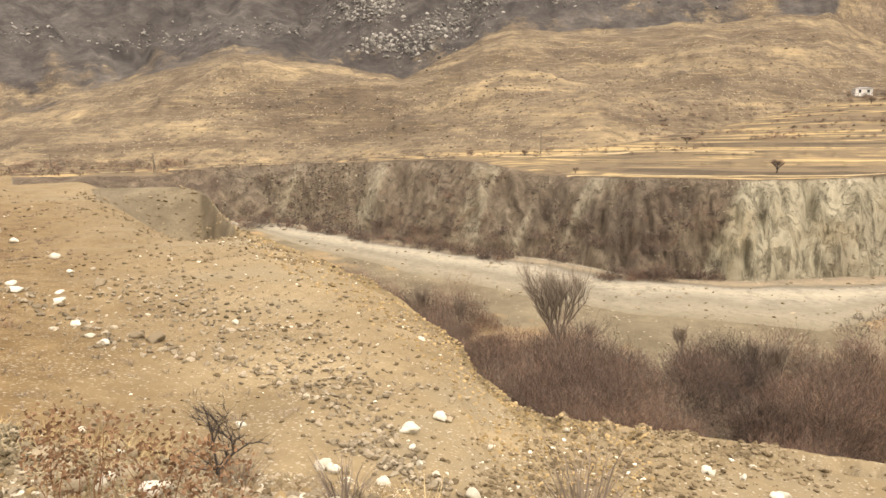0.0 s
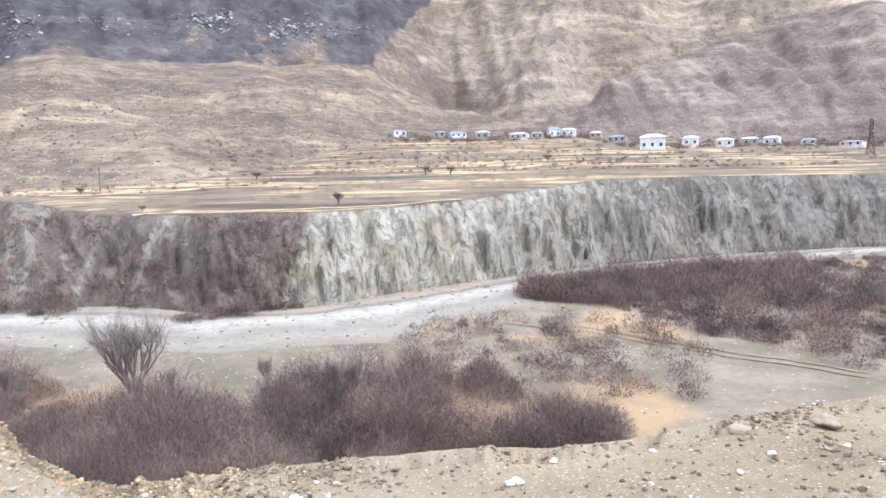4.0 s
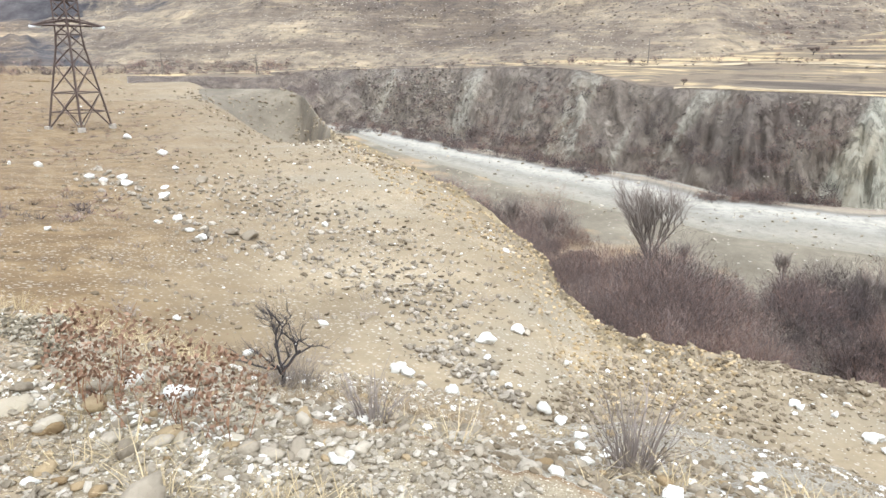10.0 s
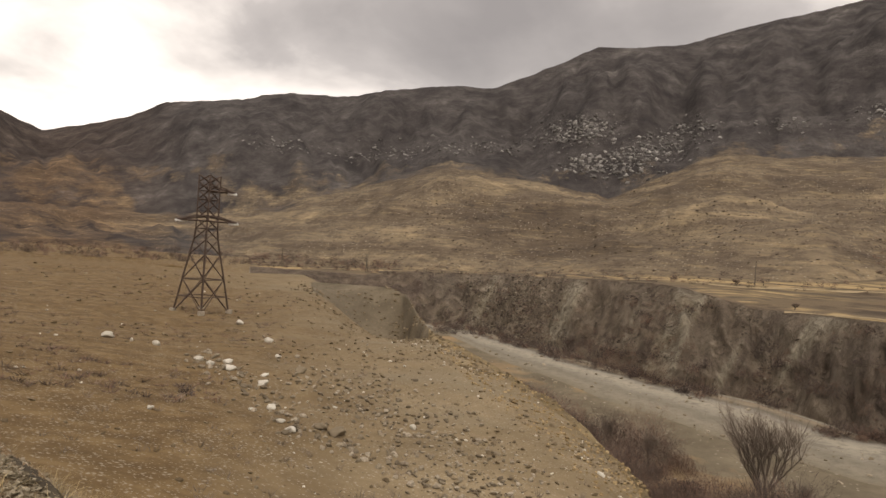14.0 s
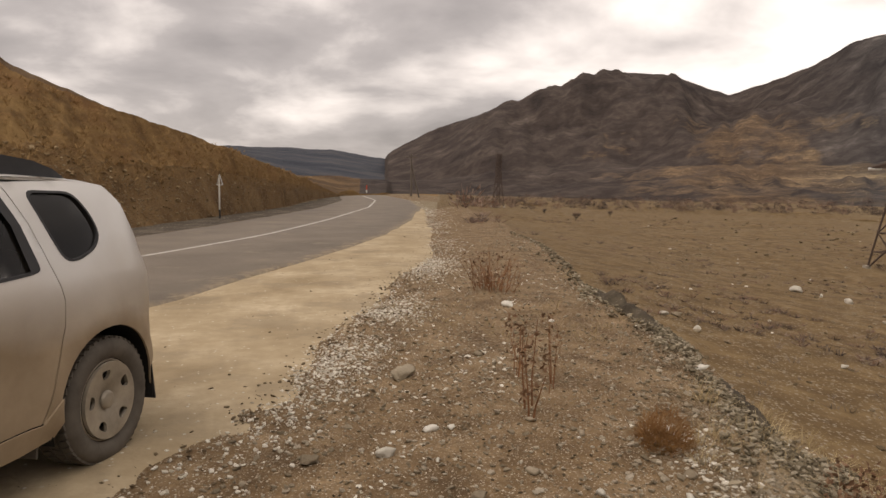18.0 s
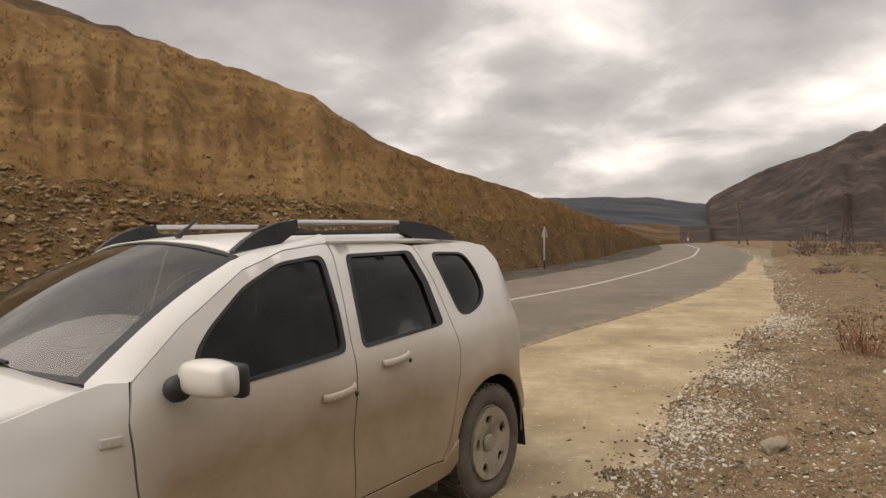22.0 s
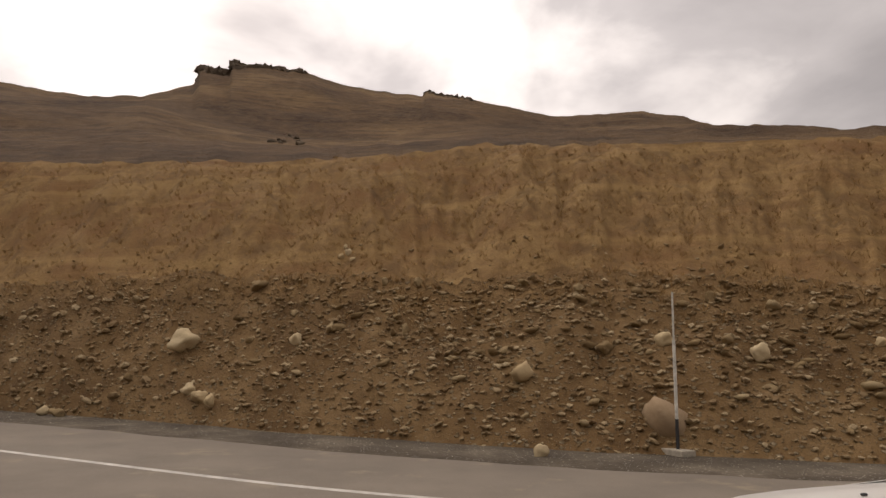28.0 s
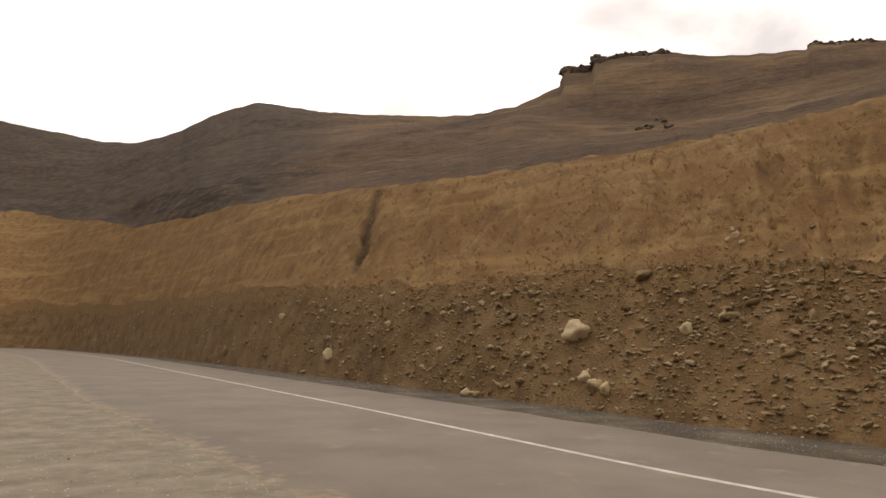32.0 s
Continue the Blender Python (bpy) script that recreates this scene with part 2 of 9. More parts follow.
MAT = {}
MAT["shoulder"] = earth("trodden_earth", (0.095, 0.059, 0.030), (0.195, 0.128, 0.067), (0.31, 0.217, 0.125), (0.50, 0.43, 0.33), 2.2, 13.0, 34.0, 0.3, 0.03)
MAT["slope"] = earth("gravelly_slope_earth", (0.15, 0.122, 0.082), (0.23, 0.19, 0.13), (0.32, 0.275, 0.20), (0.48, 0.45, 0.40), 0.5, 7.0, 9.0, 0.32, 0.05)
MAT["bench"] = earth("dry_terrace_earth", (0.155, 0.116, 0.068), (0.222, 0.169, 0.101), (0.295, 0.23, 0.142), (0.40, 0.36, 0.29), 0.16, 3.0, 3.6, 0.08, 0.03, (0.205, 0.165, 0.108))
MAT["scarp"] = earth("eroded_scarp_earth", (0.12, 0.090, 0.052), (0.245, 0.187, 0.105), (0.42, 0.325, 0.185), (0.46, 0.38, 0.25), 0.3, 2.4, 1.5, 0.2, 0.5)
# gully wall: grey-brown eroded earth, darkened to carry the shade on its face
MAT["gully"] = earth("shaded_gully_earth", (0.10, 0.080, 0.054), (0.155, 0.127, 0.088), (0.225, 0.185, 0.13), (0.30, 0.26, 0.20), 0.12, 1.6, 1.5, 0.15, 0.25)
MAT["valley"] = earth("valley_floor_silt", (0.112, 0.092, 0.062), (0.168, 0.138, 0.095), (0.245, 0.203, 0.142), (0.34, 0.30, 0.24), 0.12, 0.9, 1.6, 0.25, 0.06, (0.27, 0.185, 0.10))
MAT["pull_in"] = earth("dusty_pull_in", (0.285, 0.217, 0.132), (0.41, 0.325, 0.21), (0.53, 0.435, 0.30), (0.58, 0.53, 0.43), 0.8, 7.0, 22.0, 0.2, 0.02)


def river_material():
    n = Nodes("river_gravel", 0.92, spec=0.15)
    wob = n.math("MULTIPLY", n.math("SUBTRACT", n.noise(0.035, 6, 0.62), 0.5), 0.55)
    c = n.ramp(n.math("ADD", n.attr("tone"), wob), [(0.0, (0.19, 0.162, 0.117)), (0.16, (0.235, 0.206, 0.156)), (0.32, (0.195, 0.172, 0.132)), (0.46, (0.26, 0.234, 0.187)),
                                                   (0.60, (0.33, 0.296, 0.230)), (0.72, (0.27, 0.245, 0.20)), (0.80, (0.14, 0.121, 0.094)), (0.88, (0.265, 0.212, 0.148)), (1.0, (0.23, 0.185, 0.135))])
    c = n.mix(n.mask(n.noise(0.9, 5, 0.7), 0.48, 0.66), c, n.mix(0.5, c, (0.12, 0.108, 0.088)))
    c = n.mix(n.mask(n.noise(0.22, 5, 0.65), 0.56, 0.64), c, n.mix(0.5, c, (0.13, 0.115, 0.09)))
    return n.done(c, n.noise(1.5, 5, 0.7), 0.15, 0.7)


def cliff_material():
    n = Nodes("weathered_shale_cliff", 0.92, spec=0.15)
    rib = n.noise(1.0, 8, 0.70, n.scaled(0.17, 0.17, 0.06), 0.5)
    grain = n.noise(1.0, 8, 0.78, n.scaled(0.7, 0.7, 0.45))
    strata = n.math("ADD", n.math("MULTIPLY", rib, 0.62), n.math("MULTIPLY", grain, 0.38))
    pale = n.ramp(strata, [(0.36, (0.228, 0.202, 0.146)), (0.46, (0.366, 0.330, 0.246)), (0.55, (0.456, 0.414, 0.314)), (0.68, (0.600, 0.552, 0.430))])
    brown = n.ramp(strata, [(0.36, (0.096, 0.073, 0.056)), (0.47, (0.158, 0.121, 0.091)), (0.57, (0.211, 0.165, 0.123)), (0.70, (0.316, 0.260, 0.193))])
    cool = n.ramp(strata, [(0.36, (0.099, 0.091, 0.077)), (0.48, (0.173, 0.160, 0.133)), (0.58, (0.240, 0.222, 0.181)), (0.70, (0.374, 0.347, 0.281))])
    c = n.mix(n.mask(n.noise(0.05, 5, 0.6), 0.52, 0.62), brown, n.mix(0.6, brown, (0.085, 0.06, 0.05)))
    c = n.mix(n.attr("tone"), c, n.mix(n.mask(n.noise(0.07, 5, 0.6), 0.5, 0.6), pale, n.mix(0.45, pale, (0.33, 0.26, 0.155))))
    c = n.mix(n.math("MULTIPLY", n.attr("fold"), n.mask(n.noise(0.06, 5, 0.6), 0.36, 0.52)), c, cool)
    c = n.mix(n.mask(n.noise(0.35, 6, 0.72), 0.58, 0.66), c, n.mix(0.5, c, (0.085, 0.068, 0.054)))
    # slanting clefts between the ribs: shade painted into them, rib faces painted paler
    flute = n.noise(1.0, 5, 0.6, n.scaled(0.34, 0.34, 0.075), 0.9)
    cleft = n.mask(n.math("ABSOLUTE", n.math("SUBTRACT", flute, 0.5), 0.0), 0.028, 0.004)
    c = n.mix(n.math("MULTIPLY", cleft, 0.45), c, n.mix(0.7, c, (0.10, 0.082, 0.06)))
    c = n.mix(n.math("MULTIPLY", n.attr("tone"), n.mask(flute, 0.52, 0.64)), c, n.mix(0.4, c, (0.48, 0.44, 0.345)))
    h = n.math("SUBTRACT", n.math("ADD", n.math("MULTIPLY", rib, 1.3), n.math("MULTIPLY", grain, 0.9)), n.math("MULTIPLY", cleft, 0.5))
    return n.done(c, n.math("ADD", h, n.math("MULTIPLY", flute, 0.7)), 1.4, 0.95)


def field_material():
    n = Nodes("stubble_fields", 0.95, spec=0.1)
    strip = n.noise(1.0, 4, 0.55, n.scaled(0.016, 0.016, 1.7), 0.6)
    c = n.ramp(strip, [(0.38, (0.070, 0.053, 0.039)), (0.47, (0.135, 0.104, 0.071)), (0.53, (0.205, 0.152, 0.088)), (0.60, (0.385, 0.282, 0.148))])
    c = n.mix(n.mask(n.noise(0.035, 5, 0.6), 0.50, 0.58), c, (0.15, 0.112, 0.073))
    c = n.mix(n.mask(n.noise(1.0, 5, 0.6, n.scaled(0.05, 0.05, 0.9)), 0.56, 0.62), c, n.mix(0.6, c, (0.06, 0.045, 0.035)))
    c = n.mix(n.mask(n.noise(0.5, 5, 0.7), 0.45, 0.75), c, n.mix(0.45, c, (0.12, 0.1, 0.065)))
    return n.done(c, n.noise(0.7, 5, 0.7), 0.3, 0.5)


def mountain_material():
    n = Nodes("dark_mountain_rock", 0.95, spec=0.1)
    rock = n.noise(1.0, 9, 0.74, n.scaled(0.030, 0.030, 0.036))
    c = n.ramp(rock, [(0.34, (0.032, 0.029, 0.029)), (0.48, (0.060, 0.053, 0.051)), (0.60, (0.094, 0.085, 0.080)), (0.72, (0.19, 0.175, 0.16))])
    beds = n.noise(1.0, 6, 0.62, n.scaled(0.010, 0.010, 0.085), 1.2)
    away = n.mask(n.attr("fold"), -2.8, -1.0)
    c = n.mix(n.math("MULTIPLY", away, n.mask(beds, 0.55, 0.66)), c, n.mix(0.10, c, (0.17, 0.148, 0.125)))
    c = n.mix(n.math("MULTIPLY", away, n.mask(beds, 0.44, 0.36)), c, n.mix(0.14, c, (0.026, 0.022, 0.021)))
    lay = n.noise(1.0, 6, 0.62, n.scaled(0.014, 0.014, 0.08), 0.5)
    grass = n.ramp(lay, [(0.34, (0.105, 0.080, 0.056)), (0.48, (0.160, 0.124, 0.086)), (0.57, (0.215, 0.168, 0.113)), (0.66, (0.33, 0.255, 0.158))])
    # eastern slopes: pale clay, lightened further to carry the haze in its colour
    hazed_clay = n.ramp(lay, [(0.34, (0.135, 0.102, 0.077)), (0.5, (0.20, 0.156, 0.117)), (0.66, (0.315, 0.255, 0.19))])
    # fold paints gully shade, lit ribs and more haze into the colour
    hazed_clay = n.mix(n.mask(n.attr("fold"), 0.05, -0.25), hazed_clay, n.mix(0.5, hazed_clay, (0.118, 0.088, 0.070)))
    hazed_clay = n.mix(n.mask(n.attr("fold"), 0.15, 0.45), hazed_clay, n.mix(0.5, hazed_clay, (0.48, 0.40, 0.29)))
    hazed_clay = n.mix(n.mask(n.attr("fold"), -0.45, -0.85), hazed_clay, n.mix(0.5, hazed_clay, (0.085, 0.063, 0.053)))
    grass = n.mix(n.mask(n.attr("tone"), 0.55, 0.75), grass, hazed_clay)
    # narrow grazing steps that follow the contours
    steps = n.noise(1.0, 5, 0.62, n.scaled(0.040, 0.040, 0.50), 1.6)
    stepped = n.mask(n.attr("tone"), 0.72, 0.56)
    grass = n.mix(n.math("MULTIPLY", stepped, n.mask(steps, 0.52, 0.60)), grass, n.mix(0.30, grass, (0.070, 0.052, 0.040)))
    grass = n.mix(n.math("MULTIPLY", stepped, n.mask(steps, 0.44, 0.37)), grass, n.mix(0.30, grass, (0.38, 0.285, 0.155)))
    grass = n.mix(n.mask(n.noise(0.13, 9, 0.82), 0.48, 0.60), grass, n.mix(0.5, grass, (0.062, 0.048, 0.038)))
    grass = n.mix(n.mask(n.noise(0.020, 6, 0.7), 0.53, 0.62), grass, n.mix(0.5, grass, (0.075, 0.057, 0.044)))
    tufts = n.voro(0.42)
    grass = n.mix(n.math("MULTIPLY", n.mask(tufts, 0.32, 0.14), n.mask(n.math("ADD", n.voro(0.42, out="Color"), n.math("MULTIPLY", n.noise(0.03, 4, 0.6), 0.8)), 1.0, 1.1)), grass, (0.060, 0.046, 0.034))
    specks = n.voro(0.8)
    grass = n.mix(n.math("MULTIPLY", n.mask(specks, 0.34, 0.16), n.mask(n.math("ADD", n.voro(0.8, out="Color"), n.math("MULTIPLY", n.noise(0.025, 4, 0.6), 0.9)), 1.12, 1.2)), grass, (0.36, 0.31, 0.235))
    patch = n.math("ADD", n.math("MULTIPLY", n.noise(0.011, 6, 0.66), 0.62), n.math("MULTIPLY", n.noise(0.06, 6, 0.74), 0.48))
    m = n.math("ADD", patch, n.attr("tone"))
    c = n.mix(n.mask(m, 0.70, 0.82), c, grass)
    c = n.mix(n.mask(n.noise(0.09, 5, 0.68), 0.52, 0.66), c, n.mix(0.35, c, (0.03, 0.026, 0.026)))
    c = n.mix(n.mask(n.attr("fold"), -1.0, -2.6), c, n.mix(1.0, c, (0.94, 0.82, 0.74), "MULTIPLY"))
    return n.done(c, n.math("ADD", n.math("ADD", n.math("MULTIPLY", n.noise(0.06, 7, 0.7), 0.8), rock), n.math("MULTIPLY", steps, 0.25)), 3.5, 0.9)


def bank_gravel_material():
    n = Nodes("stony_cut_bank", 0.95, spec=0.15)
    c = n.ramp(n.noise(0.7, 6, 0.65), [(0.32, (0.095, 0.054, 0.023)), (0.5, (0.165, 0.099, 0.044)), (0.68, (0.245, 0.158, 0.076))])
    c = n.mix(n.mask(n.noise(0.22, 5, 0.6), 0.50, 0.62), c, n.mix(0.5, c, (0.20, 0.122, 0.055)))
    v = n.scaled(1.0, 1.0, 1.7)
    d = n.voro(6.5, v)
    sel = n.voro(6.5, v, out="Color")
    keep = n.math("MULTIPLY", n.mask(d, 0.42, 0.25), n.mask(sel, 0.50, 0.58))
    c = n.mix(keep, c, n.ramp(n.noise(3.0, 3), [(0.35, (0.17, 0.122, 0.068)), (0.65, (0.30, 0.236, 0.15))]))
    d2 = n.voro(17.0, v)
    c = n.mix(n.mask(d2, 0.28, 0.15), c, n.mix(0.5, c, (0.33, 0.28, 0.21)))
    c = n.mix(n.mask(n.noise(22.0, 4, 0.75), 0.52, 0.64), c, n.mix(0.4, c, (0.06, 0.036, 0.018)))
    c = n.mix(n.mask(n.math("ADD", n.attr("tone"), n.noise(1.3, 5, 0.65)), 0.95, 1.15), c, n.ramp(n.noise(4.0, 5, 0.6), [(0.35, (0.15, 0.089, 0.04)), (0.65, (0.24, 0.15, 0.068))]))
    h = n.math("ADD", n.math("MULTIPLY", keep, 1.0), n.math("ADD", n.noise(5, 6, 0.7), n.math("MULTIPLY", n.mask(d2, 0.3, 0.1), 0.5)))
    return n.done(c, h, 0.07, 0.9)


def bank_grass_material():
    n = Nodes("dry_bank_grass", 0.95, spec=0.1)
    streak = n.noise(1.0, 6, 0.65, n.scaled(1.6, 1.6, 0.35))
    c = n.ramp(streak, [(0.33, (0.150, 0.087, 0.038)), (0.5, (0.215, 0.130, 0.056)), (0.68, (0.285, 0.182, 0.080))])
    c = n.mix(n.mask(n.noise(0.35, 5, 0.6), 0.48, 0.66), c, (0.19, 0.103, 0.044))
    c = n.mix(n.mask(n.noise(9.0, 4, 0.7), 0.5, 0.8), c, n.mix(0.35, c, (0.08, 0.052, 0.028)))
    # bedding lines of the bank and dark runnels down it
    c = n.mix(n.mask(n.noise(1.0, 5, 0.6, n.scaled(0.07, 0.07, 1.3), 0.6), 0.5, 0.62), c, n.mix(0.6, c, (0.30, 0.192, 0.082)))
    c = n.mix(n.mask(n.noise(1.0, 4, 0.6, n.scaled(0.9, 0.9, 0.13), 0.4), 0.55, 0.66), c, n.mix(0.5, c, (0.095, 0.056, 0.028)))
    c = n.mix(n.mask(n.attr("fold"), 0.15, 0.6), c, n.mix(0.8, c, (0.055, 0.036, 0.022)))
    return n.done(c, n.math("ADD", streak, n.noise(7, 5, 0.7)), 0.10, 0.8)


def near_hill_material():
    n = Nodes("grazed_brown_hill", 0.95, spec=0.1)
    line = n.noise(1.0, 6, 0.62, n.scaled(0.09, 0.09, 0.75), 1.4)
    c = n.ramp(n.noise(0.03, 6, 0.62), [(0.34, (0.066, 0.040, 0.024)), (0.5, (0.122, 0.076, 0.041)), (0.66, (0.21, 0.136, 0.070))])
    # tone paints the shade lying on the hill's far left
    c = n.mix(n.math("MULTIPLY", n.attr("tone"), 0.85), c, n.ramp(n.noise(0.05, 6, 0.65), [(0.35, (0.026, 0.021, 0.019)), (0.65, (0.058, 0.044, 0.034))]))
    c = n.mix(n.mask(line, 0.5, 0.6), c, n.mix(0.45, c, (0.035, 0.025, 0.02)))
    c = n.mix(n.mask(n.noise(0.5, 6, 0.75), 0.48, 0.7), c, n.mix(0.45, c, (0.22, 0.142, 0.074)))
    return n.done(c, n.math("ADD", line, n.noise(0.6, 6, 0.75)), 0.9, 0.9)


MAT["river"] = river_material()
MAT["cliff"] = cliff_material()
MAT["field"] = field_material()
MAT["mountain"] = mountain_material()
MAT["bank_gravel"] = bank_gravel_material()
MAT["bank_grass"] = bank_grass_material()
MAT["near_hill"] = near_hill_material()


# ---- numeric noise for shapes ----
def hash01(ix, iy, iz=0):
    h = (ix.astype(np.int64) * 374761393 + iy.astype(np.int64) * 668265263 + np.int64(iz) * 2147483647 + 1013904223) & 0x7FFFFFFF
    h = ((h ^ (h >> 13)) * 1274126177) & 0x7FFFFFFF
    return ((h ^ (h >> 16)) & 0xFFFF) / 65535.0


def value_noise(x, y, seed=0):
    x0, y0 = np.floor(x), np.floor(y)
    u, v = x - x0, y - y0
    u, v = u * u * (3 - 2 * u), v * v * (3 - 2 * v)
    a, b = hash01(x0, y0, seed), hash01(x0 + 1, y0, seed)
    c, d = hash01(x0, y0 + 1, seed), hash01(x0 + 1, y0 + 1, seed)
    return (a * (1 - u) + b * u) * (1 - v) + (c * (1 - u) + d * u) * v - 0.5


def ridged(x, y, octaves=4, seed=0, gain=0.55):
    """Noise with sharp crests, between about -1 and 1."""
    s, amp = 0.0, 1.0
    for k in range(octaves):
        s = s + amp * (1 - 4 * np.abs(value_noise(x * 2 ** k + 5.7 * k, y * 2 ** k + 3.1 * k, seed + k)))
        amp *= gain
    return s / 2.2


def fbm(x, y, octaves=4, seed=0, gain=0.5):
    s, amp = 0.0, 1.0
    for k in range(octaves):
        s = s + amp * value_noise(x * 2 ** k + 17.3 * k, y * 2 ** k - 9.1 * k, seed + k)
        amp *= gain
    return s


# ---- the ground: one sheet of rings round the shoulder, with a break line at every edge of the land ----
EYE_Z = 1.55
FLOOR = -20.0


def curve(az, *pairs):
    return np.interp(az, pairs[0::2], pairs[1::2])


def tan_d(a):
    return np.tan(np.radians(a))


def line_of(pts, step=0.5):
    """A smooth polyline through the points, resampled."""
    p = np.array(pts, float)
    s = np.r_[0, np.cumsum(np.hypot(*np.diff(p, axis=0).T))]
    q = np.arange(0, s[-1], step)
    c = np.stack([np.interp(q, s, p[:, 0]), np.interp(q, s, p[:, 1])], 1)
    for _ in range(int(6 / step)):
        c[1:-1] = (c[:-2] + 2 * c[1:-1] + c[2:]) / 4
    return c


def offset_line(c, d):
    """The line moved d metres to its right."""
    t = np.gradient(c, axis=0)
    t /= np.linalg.norm(t, axis=1, keepdims=True)
    return c + d * np.stack([t[:, 1], -t[:, 0]], 1)


ROAD = line_of([(-122, -205), (-82, -122), (-42.5, -50.5), (-15, -9), (-9.3, -0.8), (-7.6, 2.9), (-3.4, 15.7), (-2.0, 20.4), (-0.4, 29),
                (1.9, 45), (3.3, 65), (2.9, 90), (-1.0, 118), (-10, 148), (-28, 180)])
foot = offset_line(ROAD, -5.3)
foot_az, foot_r = np.degrees(np.arctan2(foot[:, 0], foot[:, 1])), np.hypot(foot[:, 0], foot[:, 1])
far = foot[:, 1] < 95
foot_az, foot_r = foot_az[far], foot_r[far]
keep = np.r_[True, np.diff(np.maximum.accumulate(foot_az)) > 1e-6]
foot_az, foot_r = foot_az[keep], foot_r[keep]


def smooth_step(x, a, b):
    t = np.clip((x - a) / (b - a), 0, 1)
    return t * t * (3 - 2 * t)


def profile(az):
    """Break lines of the land along each bearing: distance and height."""
    R, Z = [], []

    def by_z(r, z):
        R.append(r + 0 * az), Z.append(z + 0 * az)

    def by_el(r, el):
        by_z(r, EYE_Z + r * tan_d(el))

    wig = lambda f, s: fbm(az * f, 0 * az + 3.3, 4, s)
    side = smooth_step(az, 4, 12)                       # 0 on the road's side, 1 on the valley's
    back = smooth_step(az, 160, 176)
    side = side * (1 - back)
    rf = np.interp(az, foot_az, foot_r)
    rf = np.where(az > foot_az.max(), curve(az, 0, foot_r[-1], 5, 110, 12, 190, 170, 190, 180, 130), -18 * np.logaddexp(-rf / 18, -130 / 18))
    rf = np.convolve(np.pad(rf, 8, mode='edge'), np.ones(17) / 17, 'valid')
    lerp = lambda a, b: a * (1 - side) + b * side
        # shoulder edge, toe of the embankment, bench, scarp, brow
    r1 = curve(az, 4, 60, 9, 62, 11, 45, 15, 23, 17.3, 18.5, 21, 11.5, 27, 8.6, 35, 6.2, 44, 4.8, 57, 3.5, 75, 3.0, 90, 2.9, 120, 2.9, 140, 3.1, 160, 3.8, 175, 8)
    by_z(lerp(rf * 0.14, r1 * (1 + 0.06 * wig(0.22, 1))), lerp(0, curve(az, 12, -0.03, 25, -0.12, 37, -0.38, 150, -0.4, 175, 0)))
    r2 = curve(az, 4, 80, 9, 80, 12, 60, 20, 25, 30, 17, 40, 15, 50, 14.5, 75, 14.8, 150, 15, 170, 16)
    z2 = curve(az, 4, -0.5, 12, -2.2, 20, -3.0, 30, -4.0, 40, -4.7, 50, -5.5, 60, -6.1, 75, -6.6, 90, -6.8, 150, -7.0, 175, -3)
    by_z(lerp(rf * 0.28, r2 * (1 + 0.1 * wig(0.1, 2))), lerp(0, z2))
    rb = curve(az, 4, 150, 20, 165, 46, 165, 54, 150, 58.6, 140, 60.6, 104, 61.6, 92, 63, 84, 68, 63, 73, 50, 79.3, 36, 80.7, 31, 85, 26, 92, 25, 115, 26, 128, 27.5, 136.5, 31, 146, 38, 160, 44, 178, 60)
    eb = curve(az, 4, -1.0, 12, -1.7, 25, -2.35, 35, -2.5, 46, -2.9, 57.5, -3.0, 59.0, -3.6, 60.2, -5.4, 61.4, -6.7, 63, -7.1, 68, -9.5, 73.1, -12, 79, -16.4, 80.7, -19, 85, -22.3, 92, -22.9, 100, -23,
               109, -22.8, 115, -22.4, 122, -22.3, 128, -21.4, 136.5, -18.9, 146, -16, 160, -14, 178, -9)
    rb = rb * (1 + 0.03 * wig(0.5, 4) * smooth_step(az, 62, 66))
    zb = EYE_Z + rb * tan_d(eb + 0.5 * wig(0.9, 3) * smooth_step(az, 64, 70) * (1 - 0.8 * smooth_step(az, 84, 92)))
    gul = smooth_step(az, 50.5, 57.5) * (1 - smooth_step(az, 60.2, 62.6))
    late = smooth_step(az, 60.8, 66)
    rm = curve(az, 4, 110, 12, 95, 20, 80, 50, 72, 55, 68, 61, 66, 66, 50) * (1 - late) + rb * 0.62 * late
    zm = curve(az, 4, -1.0, 12, -3.2, 20, -4.5, 30, -6.3, 40, -7.5, 54, -7.6, 61, -7.4, 62.5, -7.2, 68, -7.1, 80, -7.4, 90, -7.6, 150, -7.9, 170, -7)
    by_z(lerp(rf * 0.42, rm), lerp(0, zm))
    ra = np.minimum(rb - 11, 128) * (1 - late) + rb * 0.88 * late
    za = zm * 0.3 + zb * 0.7 + late * 0.25
    za = za * (1 - gul) + (EYE_Z + ra * tan_d(-7.3)) * gul
    by_z(lerp(rf * 0.56, ra), lerp(0, za))
    by_z(lerp(rf * 0.7, rb), lerp(0, zb))
    # valley floor, river, opposite cliff
    deep = smooth_step(az, 50, 58)
    zf = (zb - 1.0) * (1 - deep) + FLOOR * deep
    r5 = curve(az, 4, 230, 30, 210, 50, 215, 55, 212, 59, 205, 61.6, 204, 65, 195, 72, 159, 80, 134, 87, 126, 94, 111, 103, 112, 112, 127, 121, 144, 134, 178, 146, 216, 165, 250, 178, 200)
    rr = curve(az, 4, 220, 50, 195, 58, 190, 62, 190, 65.5, 158, 68, 142, 75.5, 114, 85, 97, 94, 88, 108, 87.5, 112, 98, 120, 111, 124, 129, 130, 148, 146, 198, 165, 238, 178, 190)
